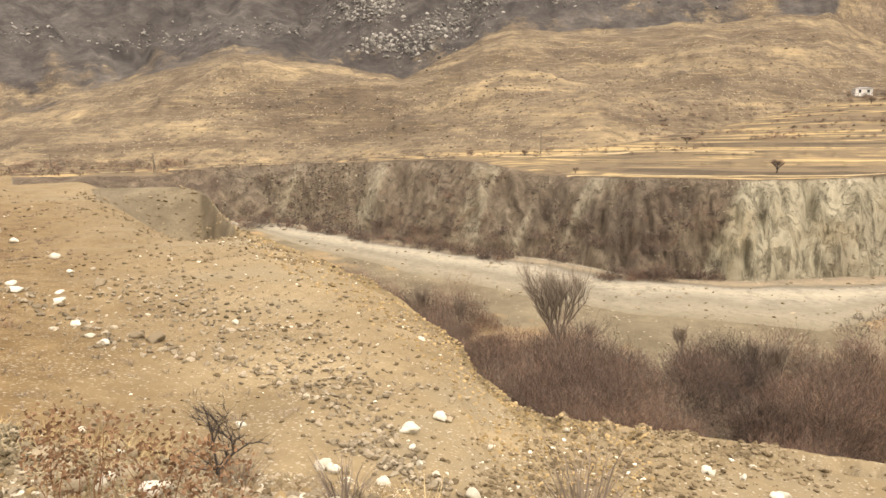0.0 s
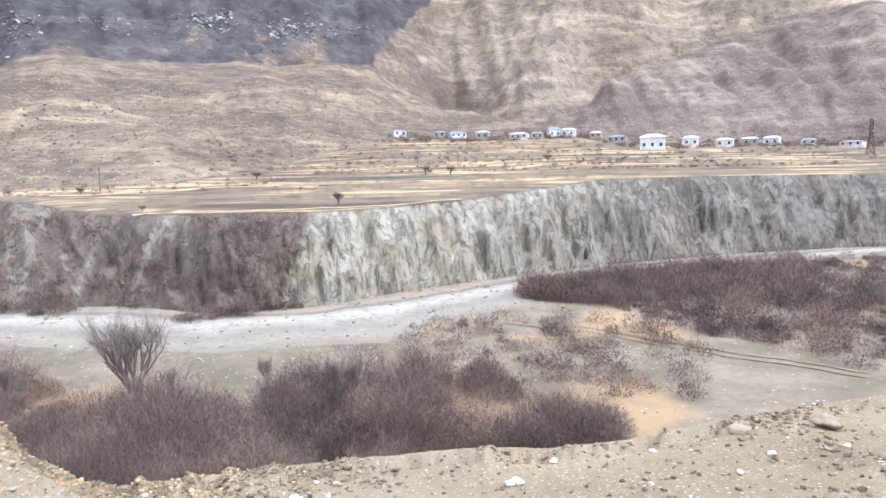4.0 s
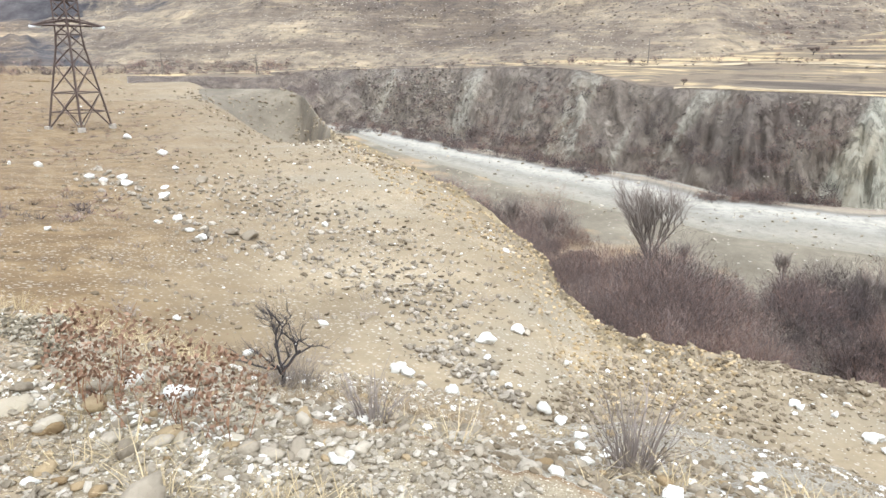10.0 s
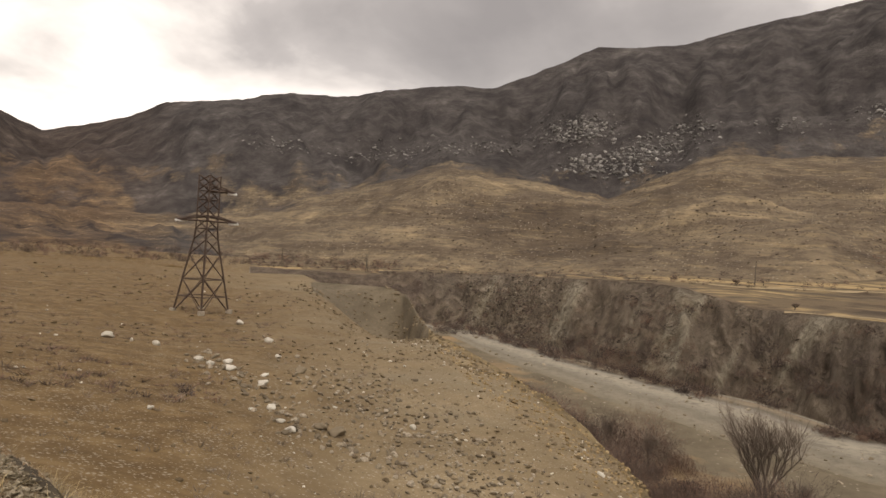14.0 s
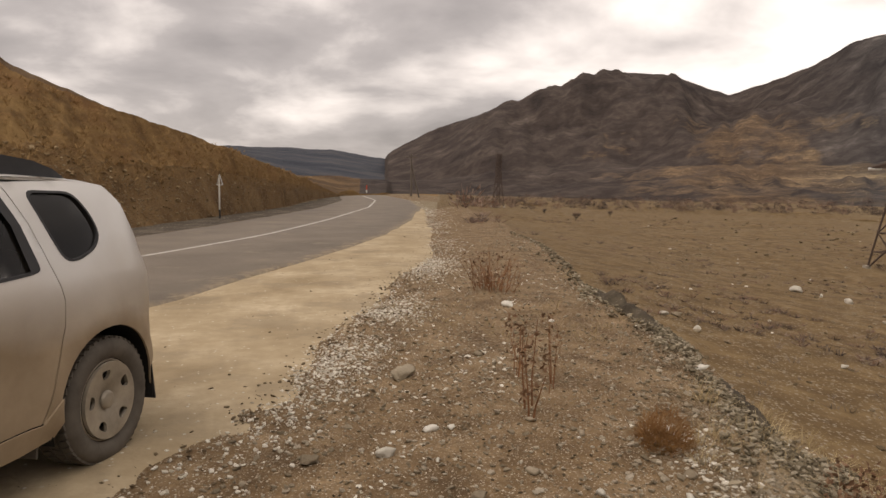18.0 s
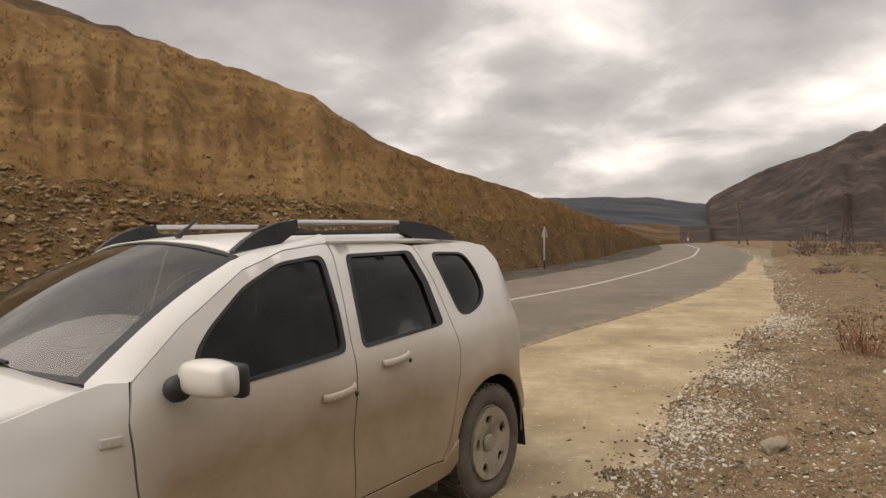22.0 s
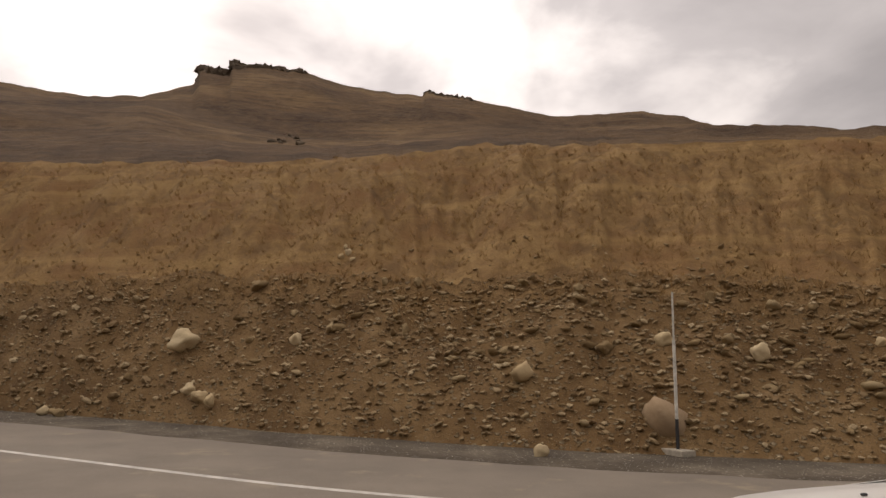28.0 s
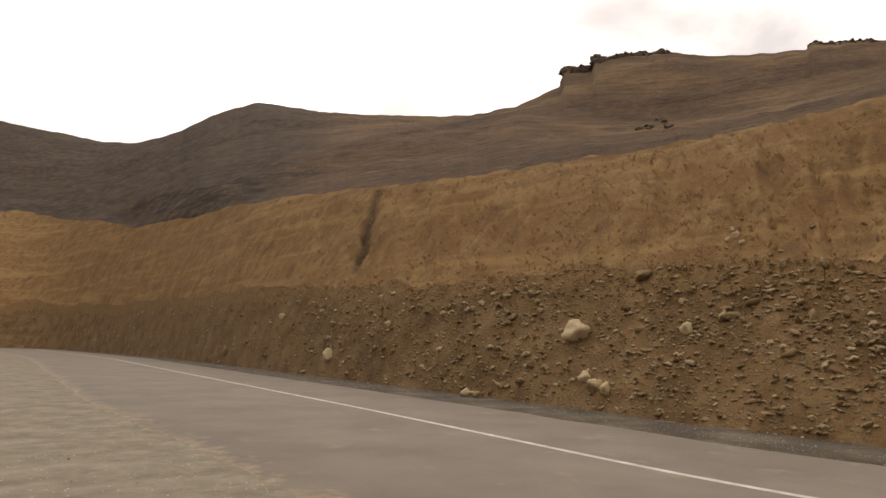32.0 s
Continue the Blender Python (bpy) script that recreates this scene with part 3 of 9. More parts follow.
    by_z(lerp(rf * 0.8, np.minimum(rb + 9, rr - 3)), lerp(0, zf))
    z5 = zf * (1 - deep) + (FLOOR + 0.6) * deep
    by_z(lerp(rf * 0.9, np.minimum(rr, r5 - 3)), lerp(0, zf))
    by_z(lerp(rf, r5), lerp(0, z5))
    e6r = curve(az, 4, -0.9, 12, -1.3, 25, -1.6, 46, -1.95, 55.7, -2.1, 59, -1.6, 68, -1.3, 79, -1.15, 81.5, -1.35, 86.5, -2.5, 103, -2.75, 109, -2.5, 115.6, -1.95, 126, -0.5, 136, -0.4, 165, -0.4, 178, 1)
    r6r = r5 + curve(az, 4, 30, 50, 20, 60, 26, 80, 26, 90, 20, 103, 13, 125, 12, 150, 20, 178, 20)
    e6l = curve(az, -180, 2.0, -147, 2.3, -140, 2.8, -127, 4.6, -118, 5.3, -109, 6.4, -99, 7.0, -90, 7.0, -77, 7.6, -66, 7.7, -56, 6.8, -44, 4.4, -36, 3.4, -24, 2.6, -12.6, 1.3, -5, 0.2, 0, -0.85, 4, -0.9)
    e6l = e6l + (0.9 * wig(0.3, 5) + 0.5 * wig(1.4, 15)) * smooth_step(-az, 5, 15)
    r6l = np.where(az < 4, (EYE_Z + 0.9 * rf) / (0.9 - tan_d(e6l)), 240)
    r6 = lerp(r6l, r6r)
    by_el(r6, lerp(e6l, e6r))
    # bank top on the road's side; foot of the hills over the river
    e7l = curve(az, -180, 9, -147, 9, -139, 8.7, -128, 11.9, -120, 13.3, -106, 15.3, -96, 16.5, -86, 17.6, -80, 18.4, -68, 18, -57, 17.3, -45, 15.9, -36, 14, -28, 11.4, -25, 9.3, -23, 7.6,
                -19.7, 6.5, -12.5, 4.1, -10, 3.1, -5, 1.3, -0.3, -0.8, 4, -0.75)
    e7l = e7l + 0.35 * wig(0.8, 6) * smooth_step(-az, 3, 12)
    r7l = np.where(az < 4, (0.65 * r6l - (EYE_Z + r6l * tan_d(e6l)) + EYE_Z) / (0.65 - tan_d(e7l)), 330)
    e7r = curve(az, 4, -0.7, 25, -1.1, 45, -1.3, 56, -1.4, 69, -1.15, 80, -0.4, 91, -0.2, 100, 1.2, 109, 3.2, 118, 3.0, 130, 2.6, 146, 1.4, 165, 1.0, 178, 4)
    r7r = curve(az, 4, 420, 30, 330, 54, 300, 76, 250, 91, 230, 100, 300, 109, 400, 130, 430, 165, 450, 178, 300)
    by_el(lerp(r7l, r7r), lerp(e7l, e7r))
    e8l = curve(az, -180, 9.3, -150, 9.6, -140, 10.2, -133, 13, -128, 15.3, -120, 17.5, -112, 19, -108, 19.6, -104, 19.0, -96, 18.3, -86, 18.6, -80, 19.0, -70, 18.6, -62, 17.6, -57, 16.5, -45, 14.5,
                -36, 12, -25, 7.5, -12, 2.5, -5, 0.5, -1, 0.6, 4, 0.4)
    r8l = np.maximum(curve(az, -180, 90, -140, 100, -110, 125, -90, 110, -60, 80, -40, 70, -20, 140, -8, 400, 4, 700), r7l * 1.25)
    e8r = curve(az, 4, 0.4, 15, 1.2, 26, 1.6, 38, 1.7, 43, 2.0, 47, 2.9, 51, 4.1, 56, 5.6, 62, 7.4, 69, 6.6, 75, 5.6, 79.5, 7.6, 84, 9.2, 91, 9.0, 107, 9.2, 110, 7.0, 114, 5.0, 120, 3.6, 123.6, 4.4, 127, 7.4, 134, 9.6, 139, 11.0, 145, 11.5, 150, 8.6, 155, 6.0, 165, 4, 178, 6)
    r8r = curve(az, 4, 650, 30, 560, 60, 480, 80, 470, 107, 560, 114, 640, 120, 560, 126, 600, 140, 700, 178, 500)
    by_el(lerp(r8l, r8r), lerp(e8l, e8r + 0.4 * wig(0.5, 8)))
    e9l = curve(az, -180, 14, -148.4, 15.2, -141.8, 14.8, -139.4, 15, -137, 15.9, -134, 17.8, -130.4, 19.3, -124, 19.0, -112, 19.2, -108.3, 19.9, -104.4, 21.5, -104.1, 22.8, -101.7, 22.7,
                -101.5, 23.5, -96.3, 23.6, -93, 22.9, -90, 22.5)
    e9l = np.where(az > -90, curve(az, -90, 22.5, -85.2, 22.2, -84.9, 22.6, -81.3, 22.1, -73.7, 20.5, -66.4, 20.4, -63, 19.7, -60.5, 18.6, -57, 16.8, -45, 13, -36, 10, -25, 6, -12, 3.0, -6, 3.0, -0.7, 2.8, 4, 2.1), e9l)
    r9l = curve(az, -180, 420, -130, 400, -112, 330, -108, 220, -100, 190, -80, 200, -60, 170, -40, 200, -20, 900, -10, 2400, 3.4, 2400, 4.4, 1000)
    r9l = np.maximum(r9l, r8l * 1.2)
    e9r = curve(az, 3, 1.8, 4.2, 2.9, 8, 4.8, 13, 6.3, 18, 7.75, 20.6, 8.8, 21.2, 9.2, 25, 8.8, 27, 8.45, 30.7, 7.05, 33.4, 7.75, 36.5, 8.9, 39, 10.35, 44, 11.1, 48.2, 12.15, 53, 12.4, 56.6, 13.3, 62, 14, 65, 13.9,
                70, 15.9, 73.4, 17.4, 77, 17.3, 80.4, 17.5, 85, 18.6, 95, 20)
    e9r = np.where(az > 95, curve(az, 95, 20, 110, 21, 118, 20, 128, 17, 139, 14, 150, 10.3, 155, 7.2, 165, 9, 180, 14), e9r)
    r9r = curve(az, 4, 900, 30, 1000, 31.5, 1000, 40, 850, 60, 760, 107, 880, 118, 1100, 160, 1200, 180, 600)
    r9, e9 = lerp(r9l, r9r), lerp(e9l, e9r)
    e9 = np.where((az > -12) & (az < 12), np.where(az < 3.6, e9l, e9r), e9) + 0.13 * wig(1.3, 9)
    r9 = np.where((az > -12) & (az < 12), np.where(az < 3.6, r9l, 900), r9)
    by_el(r9, e9)
    by_z(r9 * 1.12, EYE_Z + r9 * tan_d(e9) - 0.10 * r9)
    by_z(4200, -40)
    return np.array(R), np.array(Z)


ROWS = [44, 34, 40, 26, 14, 14, 20, 22, 40, 44, 40, 60, 3, 2]
AZ = np.radians(np.r_[np.arange(-180, -152, 1.0), np.arange(-152, 160, 0.25), np.arange(160, 180.01, 1.0)])
AZ_DEG = np.degrees(AZ)
bR, bZ = profile(AZ_DEG)
bR = np.vstack([0 * bR[:1] + 0.25, bR])
bZ = np.vstack([0 * bZ[:1], bZ])
bR = np.maximum.accumulate(bR + np.arange(len(bR))[:, None] * 0.02, axis=0)
gr, gz, seg, fr = [], [], [], []
for k, n in enumerate(ROWS):
    f = np.arange(n) / n
    if k == 0:
        f = f ** 1.5
    f = f[:, None]
    gr.append(bR[k] * (1 - f) + bR[k + 1] * f)
    gz.append(bZ[k] * (1 - f) + bZ[k + 1] * f)
    seg.append(np.full(n, k)), fr.append(f[:, 0])
gr, gz = np.vstack(gr + [bR[-1:]]), np.vstack(gz + [bZ[-1:]])
seg, fr = np.r_[np.concatenate(seg), len(ROWS)], np.r_[np.concatenate(fr), 0]
azg = AZ_DEG[None, :] + 0 * gr
hump = 4 * (fr * (1 - fr))[:, None]
right = smooth_step(azg, 6, 14)
px, py = gr * np.sin(AZ), gr * np.cos(AZ)
road_d = np.full(px.shape, 99.0)
near_rows = seg <= 8
for i in range(0, len(ROAD), 6):
    road_d[near_rows] = np.minimum(road_d[near_rows], np.hypot(px[near_rows] - ROAD[i, 0], py[near_rows] - ROAD[i, 1]))
loose = smooth_step(road_d, 4.6, 7.0)


def rows_of(*ks):
    return np.isin(seg, ks)[:, None] & np.ones_like(azg, bool)


# small unevenness, kept off the road
low = rows_of(0, 1, 2, 3, 4, 5, 6, 7)
gz += np.where(low, loose * (1 - smooth_step(gr, 12, 24)) * (0.05 * fbm(px * 0.7, py * 0.7, 4, 11) + 0.02 * fbm(px * 5, py * 5, 3, 12)), 0)
gz += np.where(rows_of(1, 2, 3), right * (0.5 * fbm(px * 0.10, py * 0.10, 2, 13) + 0.12 * fbm(px * 0.33, py * 0.33, 2, 14)) * hump ** 0.5, 0)
# rills of the scarps and cliffs: the face is pushed in and out
wide = np.diff(bR, axis=0)[np.clip(seg, 0, len(ROWS) - 1)]
rill = fbm(azg * 0.55 + 0.25 * fr[:, None], gr * 0.0 + fr[:, None] * 1.2, 5, 21, 0.6)
crag = ridged(azg * 0.42 + 0.5 * fr[:, None], 0.0 * gr + 0.5 * fr[:, None], 3, 26) + 0.55 * ridged(azg * 1.5 + 0.9 * fr[:, None], 0.0 * gr + 1.3 * fr[:, None], 3, 27)
gr += np.where(rows_of(8), right * (wide * 0.26 * rill - 4.6 * crag) * hump ** 0.6, 0)
gz += np.where(rows_of(8), right * 2.2 * fbm(azg * 0.8, gz * 0.12, 5, 22, 0.6) * hump, 0)
gr += np.where(rows_of(5), right * wide * 0.3 * fbm(azg * 0.7, gz * 0.1, 4, 23) * hump, 0)
gz += np.where(rows_of(4), right * 1.0 * fbm(azg * 0.6, gr * 0.05, 4, 24) * hump, 0)
hollow_zone = smooth_step(azg, 51, 55) * (1 - smooth_step(azg, 61, 64))
gz += np.where(rows_of(3, 4, 5), hollow_zone * 0.7 * ridged(azg * 0.55, gr * 0.03, 4, 28) * hump ** 0.7, 0)
gz += np.where(rows_of(6, 7), right * smooth_step(azg, 50, 60) * 0.9 * fbm(px * 0.05, py * 0.05, 4, 25) * hump, 0)
# field terraces over the river
zt = gz + 1.1 * fbm(px * 0.01, py * 0.01, 3, 31)
step = np.round(zt / 1.7) * 1.7
gz += np.where(rows_of(9), smooth_step(azg, 88, 100) * (1 - 0.3 * hump) * hump ** 0.4 * (step - zt) * 0.85, 0)
gz += np.where(rows_of(9), right * 1.0 * fbm(px * 0.03, py * 0.03, 4, 32) * hump, 0)
# hills and mountains
gz += np.where(rows_of(10), right * 16 * fbm(px * 0.011, py * 0.011, 5, 33) * hump, 0)
gz += np.where(rows_of(11), right * hump * (46 * fbm(azg * 0.16, gr * 0.0035, 5, 34) + 20 * np.abs(fbm(azg * 0.34, gr * 0.006, 5, 35))), 0)
spur = smooth_step(azg, 121, 126)
gz -= np.where(rows_of(11), spur * 55 * np.exp(-((fr[:, None] - 0.16) / 0.1) ** 2), 0)
gz += np.where(rows_of(10), spur * hump * (16 * np.abs(fbm(azg * 0.4 + gr * 0.008, gr * 0.004, 4, 36)) - 5), 0)
gz += np.where(rows_of(11), smooth_step(azg, 108, 114) * hump * 34 * ridged(azg * 0.2 - 1.6 * fr[:, None], 0.9 * fr[:, None] + 0 * azg, 4, 37), 0)
gz += np.where(rows_of(10), right * hump * (5 * fbm(px * 0.04, py * 0.04, 5, 38) + 3.0 * ridged(azg * 0.5 + 0.7 * fr[:, None], fr[:, None] * 0.8 + 0 * azg, 3, 39)), 0)
gully = ridged(azg * 0.34 + 2.6 * fr[:, None] + 0.25 * fbm(azg * 0.2, 2 * fr[:, None] + 0 * azg, 3, 56), 0.5 * fr[:, None] + 0 * azg, 4, 47)
east = smooth_step(azg, 108, 114)
gz += np.where(rows_of(11), east * hump ** 0.6 * 13 * gully, 0)
gz += np.where(rows_of(10), smooth_step(azg, 122, 127) * hump ** 0.6 * 7 * gully, 0)
gz += np.where(rows_of(11), right * (1 - east) * hump ** 0.7 * (3 + 6 * smooth_step(azg, 40, 55)) * ridged(azg * 0.45 + 0.8 * fr[:, None], fr[:, None] * 1.3 + 0 * azg, 4, 48), 0)
# cut bank, grass bank and the hill behind
left = 1 - right
gz += np.where(rows_of(8), left * loose * (0.5 * fbm(px * 0.45, py * 0.45, 4, 41) + 0.22 * fbm(px * 2.2, py * 2.2, 3, 42)) * hump ** 0.5, 0)
gz += np.where(rows_of(9), left * (0.9 * fbm(azg * 0.22, gr * 0.12, 5, 43, 0.6) + 0.3 * fbm(azg * 1.3, gr * 0.3, 3, 44)) * hump ** 0.6, 0)
gz += np.where(rows_of(10, 11), left * (gr < 700) * (2.6 * fbm(px * 0.03, py * 0.03, 5, 45) + 0.5 * fbm(azg * 0.4, gz * 0.9, 3, 46)) * hump, 0)
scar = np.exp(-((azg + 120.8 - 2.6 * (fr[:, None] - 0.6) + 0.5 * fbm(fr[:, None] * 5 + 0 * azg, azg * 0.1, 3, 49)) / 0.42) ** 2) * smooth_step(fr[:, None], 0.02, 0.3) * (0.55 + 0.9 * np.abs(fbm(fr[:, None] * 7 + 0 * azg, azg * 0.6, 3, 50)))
gz -= np.where(rows_of(9), scar * 0.8 * hump ** 0.5, 0)
gr = np.maximum.accumulate(gr, axis=0)
px, py = gr * np.sin(AZ), gr * np.cos(AZ)


def drop(x, y):
    """Height of the ground at x, y."""
    a = math.degrees(math.atan2(x, y))
    i = int(np.clip(np.searchsorted(AZ_DEG, a) - 1, 0, len(AZ_DEG) - 2))
    u = (a - AZ_DEG[i]) / (AZ_DEG[i + 1] - AZ_DEG[i])
    r = math.hypot(x, y)
    return float(np.interp(r, gr[:, i], gz[:, i]) * (1 - u) + np.interp(r, gr[:, i + 1], gz[:, i + 1]) * u)


def polar(az, r):
    """The point of the ground at that bearing and distance."""
    x, y = r * math.sin(radians(az)), r * math.cos(radians(az))
    return Vector((x, y, drop(x, y)))


tone, fold = np.zeros(px.shape), np.zeros(px.shape)
frc = fr[:, None] + 0 * gr
# the cliff: brown scrubby shale, then a sharp change to pale ribs that dull to grey upstream
lean = azg - 2.6 * (frc - 0.5)
ribs = smooth_step(fbm(lean * 0.75, frc * 0.5, 4, 52), 0.16, 0.34)
pale_t = smooth_step(lean, 100.3, 101.1) * curve(lean, 100, 1.0, 106, 0.95, 109, 0.72, 117, 0.8, 122, 0.66, 128, 0.45, 136, 0.3, 160, 0.25)
tone = np.where(rows_of(8), np.clip(0.08 + 0.42 * ribs * (1 - smooth_step(lean, 100.3, 101.1)) + pale_t + (0.30 * fbm(lean * 0.5, frc * 1.4, 4, 51) + 0.20 * ridged(lean * 0.8, frc * 0.7, 3, 55)) * (0.3 + pale_t), 0, 1), tone)
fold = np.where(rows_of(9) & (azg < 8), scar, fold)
fold = np.where(rows_of(8), smooth_step(azg, 114, 130) * 0.75, fold)
tone = np.where(rows_of(7), frc, tone)
# hills: grass below, rock above, with grassy fans that reach up between the ribs
fan = 0.5 + 1.3 * fbm(azg * 0.28, frc * 0.6, 4, 53)
grassy = 0.13 * smooth_step(azg, 18, 30) + 0.37 * smooth_step(azg, 42, 53)
tone = np.where(rows_of(11), curve(azg - 12 * frc, -9, 0.0, 30, 0.02, 32, -0.06, 45, -0.06, 70, -0.12, 105, -0.12, 106.6, 0.0, 108.2, 0.60, 124, 0.66, 160, 0.70)
                + 0.55 * (grassy + 0.06) * (1 - smooth_step(azg - 12 * frc, 104, 107)) * (1 - smooth_step(frc, 0.02, 0.16 + 0.34 * np.clip(fan, 0, 1))), tone)
tone = np.where(rows_of(10), 0.05 + grassy * (1 - 0.4 * smooth_step(frc, 0.55, 1.0)) + 0.30 * smooth_step(azg, 121, 125), tone)
tone = np.where(rows_of(10, 11) & (azg > 108), tone + 0.14 * fbm(azg * 0.2 - frc, frc * 1.5, 4, 54), tone)
# fold follows the gullies: hollows painted darker, ribs paler, as shading would
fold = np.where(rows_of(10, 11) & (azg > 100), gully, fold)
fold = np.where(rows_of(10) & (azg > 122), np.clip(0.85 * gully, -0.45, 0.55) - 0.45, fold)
# the back slope pales upward: distance haze laid into the colour
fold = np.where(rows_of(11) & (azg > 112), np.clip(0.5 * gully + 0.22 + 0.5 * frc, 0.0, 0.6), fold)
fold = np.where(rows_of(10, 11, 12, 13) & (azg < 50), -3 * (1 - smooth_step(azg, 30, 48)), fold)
# crease at the back slope's foot, its shade painted in
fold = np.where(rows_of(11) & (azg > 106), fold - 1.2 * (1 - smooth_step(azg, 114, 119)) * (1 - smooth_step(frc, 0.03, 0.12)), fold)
# far-left hill darkened by colour, standing for shade on it
tone = np.where(rows_of(10) & (azg < 6), smooth_step(-azg, 121, 132), tone)
tone = np.where(rows_of(11) & (azg < -14), smooth_step(-azg, 119, 129), tone)
tone = np.where(rows_of(0), smooth_step(azg, 22, 52) * (1 - smooth_step(azg, 140, 176)) * smooth_step(gr, 0.8, 2.2), tone)
tone = np.where(rows_of(4, 5, 6, 7, 8, 9) & (azg > 8) & (azg < 57), 0.9 - 0.7 * smooth_step(azg, 28, 57), tone)
tone = np.where(rows_of(8) & (azg > 46) & (azg < 60), -0.3, tone)
tone = np.where(rows_of(2, 3), 0.9 * (1 - smooth_step(azg, 28, 74)), tone)
tone = np.where(rows_of(8) & (azg < 8), 0.9 * smooth_step(frc, 0.55, 1.0), tone)
tone = np.where(rows_of(11) & (azg > 4) & (azg < 22), 0.11 * smooth_step(azg, 14, 24) * (1 - smooth_step(frc, 0.1, 0.6)), tone)
slopes = smooth_step(azg, 17, 32) * (1 - smooth_step(azg, 44, 54)) * smooth_step(fbm(azg * 0.22 + 1.5 * frc, frc * 1.2, 4, 57), -0.16, 0.10)
tone = np.where(rows_of(10, 11), tone + slopes * np.where(rows_of(10), 0.10, 0.18 * (1 - smooth_step(frc, 0.2, 0.62))), tone)
nr, nc = px.shape
GV = np.stack([px, py, gz], -1).reshape(-1, 3)
ii, jj = np.meshgrid(np.arange(nr - 1), np.arange(nc - 1), indexing="ij")
quads = np.stack([ii * nc + jj, ii * nc + jj + 1, (ii + 1) * nc + jj + 1, (ii + 1) * nc + jj], -1)
q_seg, q_az = seg[:-1][:, None] + 0 * jj, 0.5 * (AZ_DEG[:-1] + AZ_DEG[1:])[None, :] + 0 * ii


def quick_mesh(name, verts, faces, mats=(), smooth=True, index=None):
    """A mesh from arrays; faces all have the same number of corners."""
    me = bpy.data.meshes.new(name)
    verts, faces = np.asarray(verts, np.float32), np.asarray(faces, np.int32)
    n = faces.shape[1]
    me.vertices.add(len(verts))
    me.vertices.foreach_set("co", verts.ravel())
    me.loops.add(faces.size)
    me.loops.foreach_set("vertex_index", faces.ravel())
    me.polygons.add(len(faces))
    me.polygons.foreach_set("loop_start", np.arange(0, faces.size, n, dtype=np.int32))
    for m in mats:
        me.materials.append(m)
    me.polygons.foreach_set("use_smooth", np.full(len(faces), smooth))
    if index is not None:
        me.polygons.foreach_set("material_index", np.asarray(index, np.int32))
    me.update(calc_edges=True)
    return me


def sheet(name, pick, mat, label, category, kind="structure"):
    f = quads[pick]
    used, inv = np.unique(f.ravel(), return_inverse=True)
    me = quick_mesh(name, GV[used], inv.reshape(-1, 4)[:, ::-1], [mat])
    a = me.attributes.new("tone", "FLOAT", "POINT")
    a.data.foreach_set("value", tone.ravel()[used].astype(np.float32))
    a = me.attributes.new("fold", "FLOAT", "POINT")
    a.data.foreach_set("value", fold.ravel()[used].astype(np.float32))
    return tagged(new(name, me), label, category, kind=kind)


R_ = q_az >= 8.0
is_seg = lambda *k: np.isin(q_seg, k)
sheet("ground", is_seg(0) | (~R_ & is_seg(1, 2, 3, 4, 5, 6, 7)), MAT["shoulder"], "trodden tan roadside earth with small pale pebbles", "ground")
sheet("embankment_slope", R_ & is_seg(1), MAT["slope"], "gravelly tan embankment falling from the road shoulder", "slope")
sheet("terrace", (R_ & is_seg(2, 3)) | ((q_az >= 90) & is_seg(4)) | (R_ & (q_az < 46) & is_seg(8, 9)) | (R_ & (q_az < 51) & is_seg(4, 5)) | (R_ & (q_az < 56) & is_seg(6, 7)), MAT["bench"], "dry tan river terrace with scattered pale stones", "ground")
sheet("gully_wall", (q_az >= 51) & (q_az < 61) & is_seg(4, 5), MAT["gully"], "grey-brown eroded gully wall under the terrace rim", "slope")
sheet("terrace_scarp", ((q_az >= 61) & is_seg(5)) | ((q_az < 90) & (q_az >= 61) & is_seg(4)), MAT["scarp"], "crumbling yellowish earth edge of the river terrace", "slope")
sheet("valley_floor", (R_ & (q_az >= 56) & is_seg(6)), MAT["valley"], "silty valley floor with orange-tan sand bars", "ground")
sheet("riverbed", R_ & (q_az >= 56) & is_seg(7), MAT["river"], "wide pale grey gravel riverbed below the cliff", "river")
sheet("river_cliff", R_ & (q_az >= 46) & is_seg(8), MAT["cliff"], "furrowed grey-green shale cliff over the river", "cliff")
sheet("terraced_fields", R_ & (q_az >= 46) & is_seg(9), MAT["field"], "stepped straw-coloured fields above the cliff", "field")
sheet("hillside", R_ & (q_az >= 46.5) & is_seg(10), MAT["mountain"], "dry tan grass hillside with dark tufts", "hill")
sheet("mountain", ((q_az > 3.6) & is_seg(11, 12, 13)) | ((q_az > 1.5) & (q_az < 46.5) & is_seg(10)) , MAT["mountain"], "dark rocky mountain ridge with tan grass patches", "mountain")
def far_ridge_material():
    n = Nodes("far_hazed_ridge", 0.95, spec=0.05)
    # the blue-grey of distance haze is painted as the ridge's own colour
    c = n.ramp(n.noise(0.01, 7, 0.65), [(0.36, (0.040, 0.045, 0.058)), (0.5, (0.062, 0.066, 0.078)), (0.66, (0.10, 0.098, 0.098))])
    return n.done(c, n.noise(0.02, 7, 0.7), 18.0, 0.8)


sheet("far_ridge", (q_az > -14) & (q_az <= 3.6) & is_seg(11, 12, 13), far_ridge_material(), "distant ridge closing the valley, coloured blue-grey for haze", "mountain")
sheet("cut_bank", ~R_ & is_seg(8), MAT["bank_gravel"], "steep brown cut bank full of cobbles", "slope")
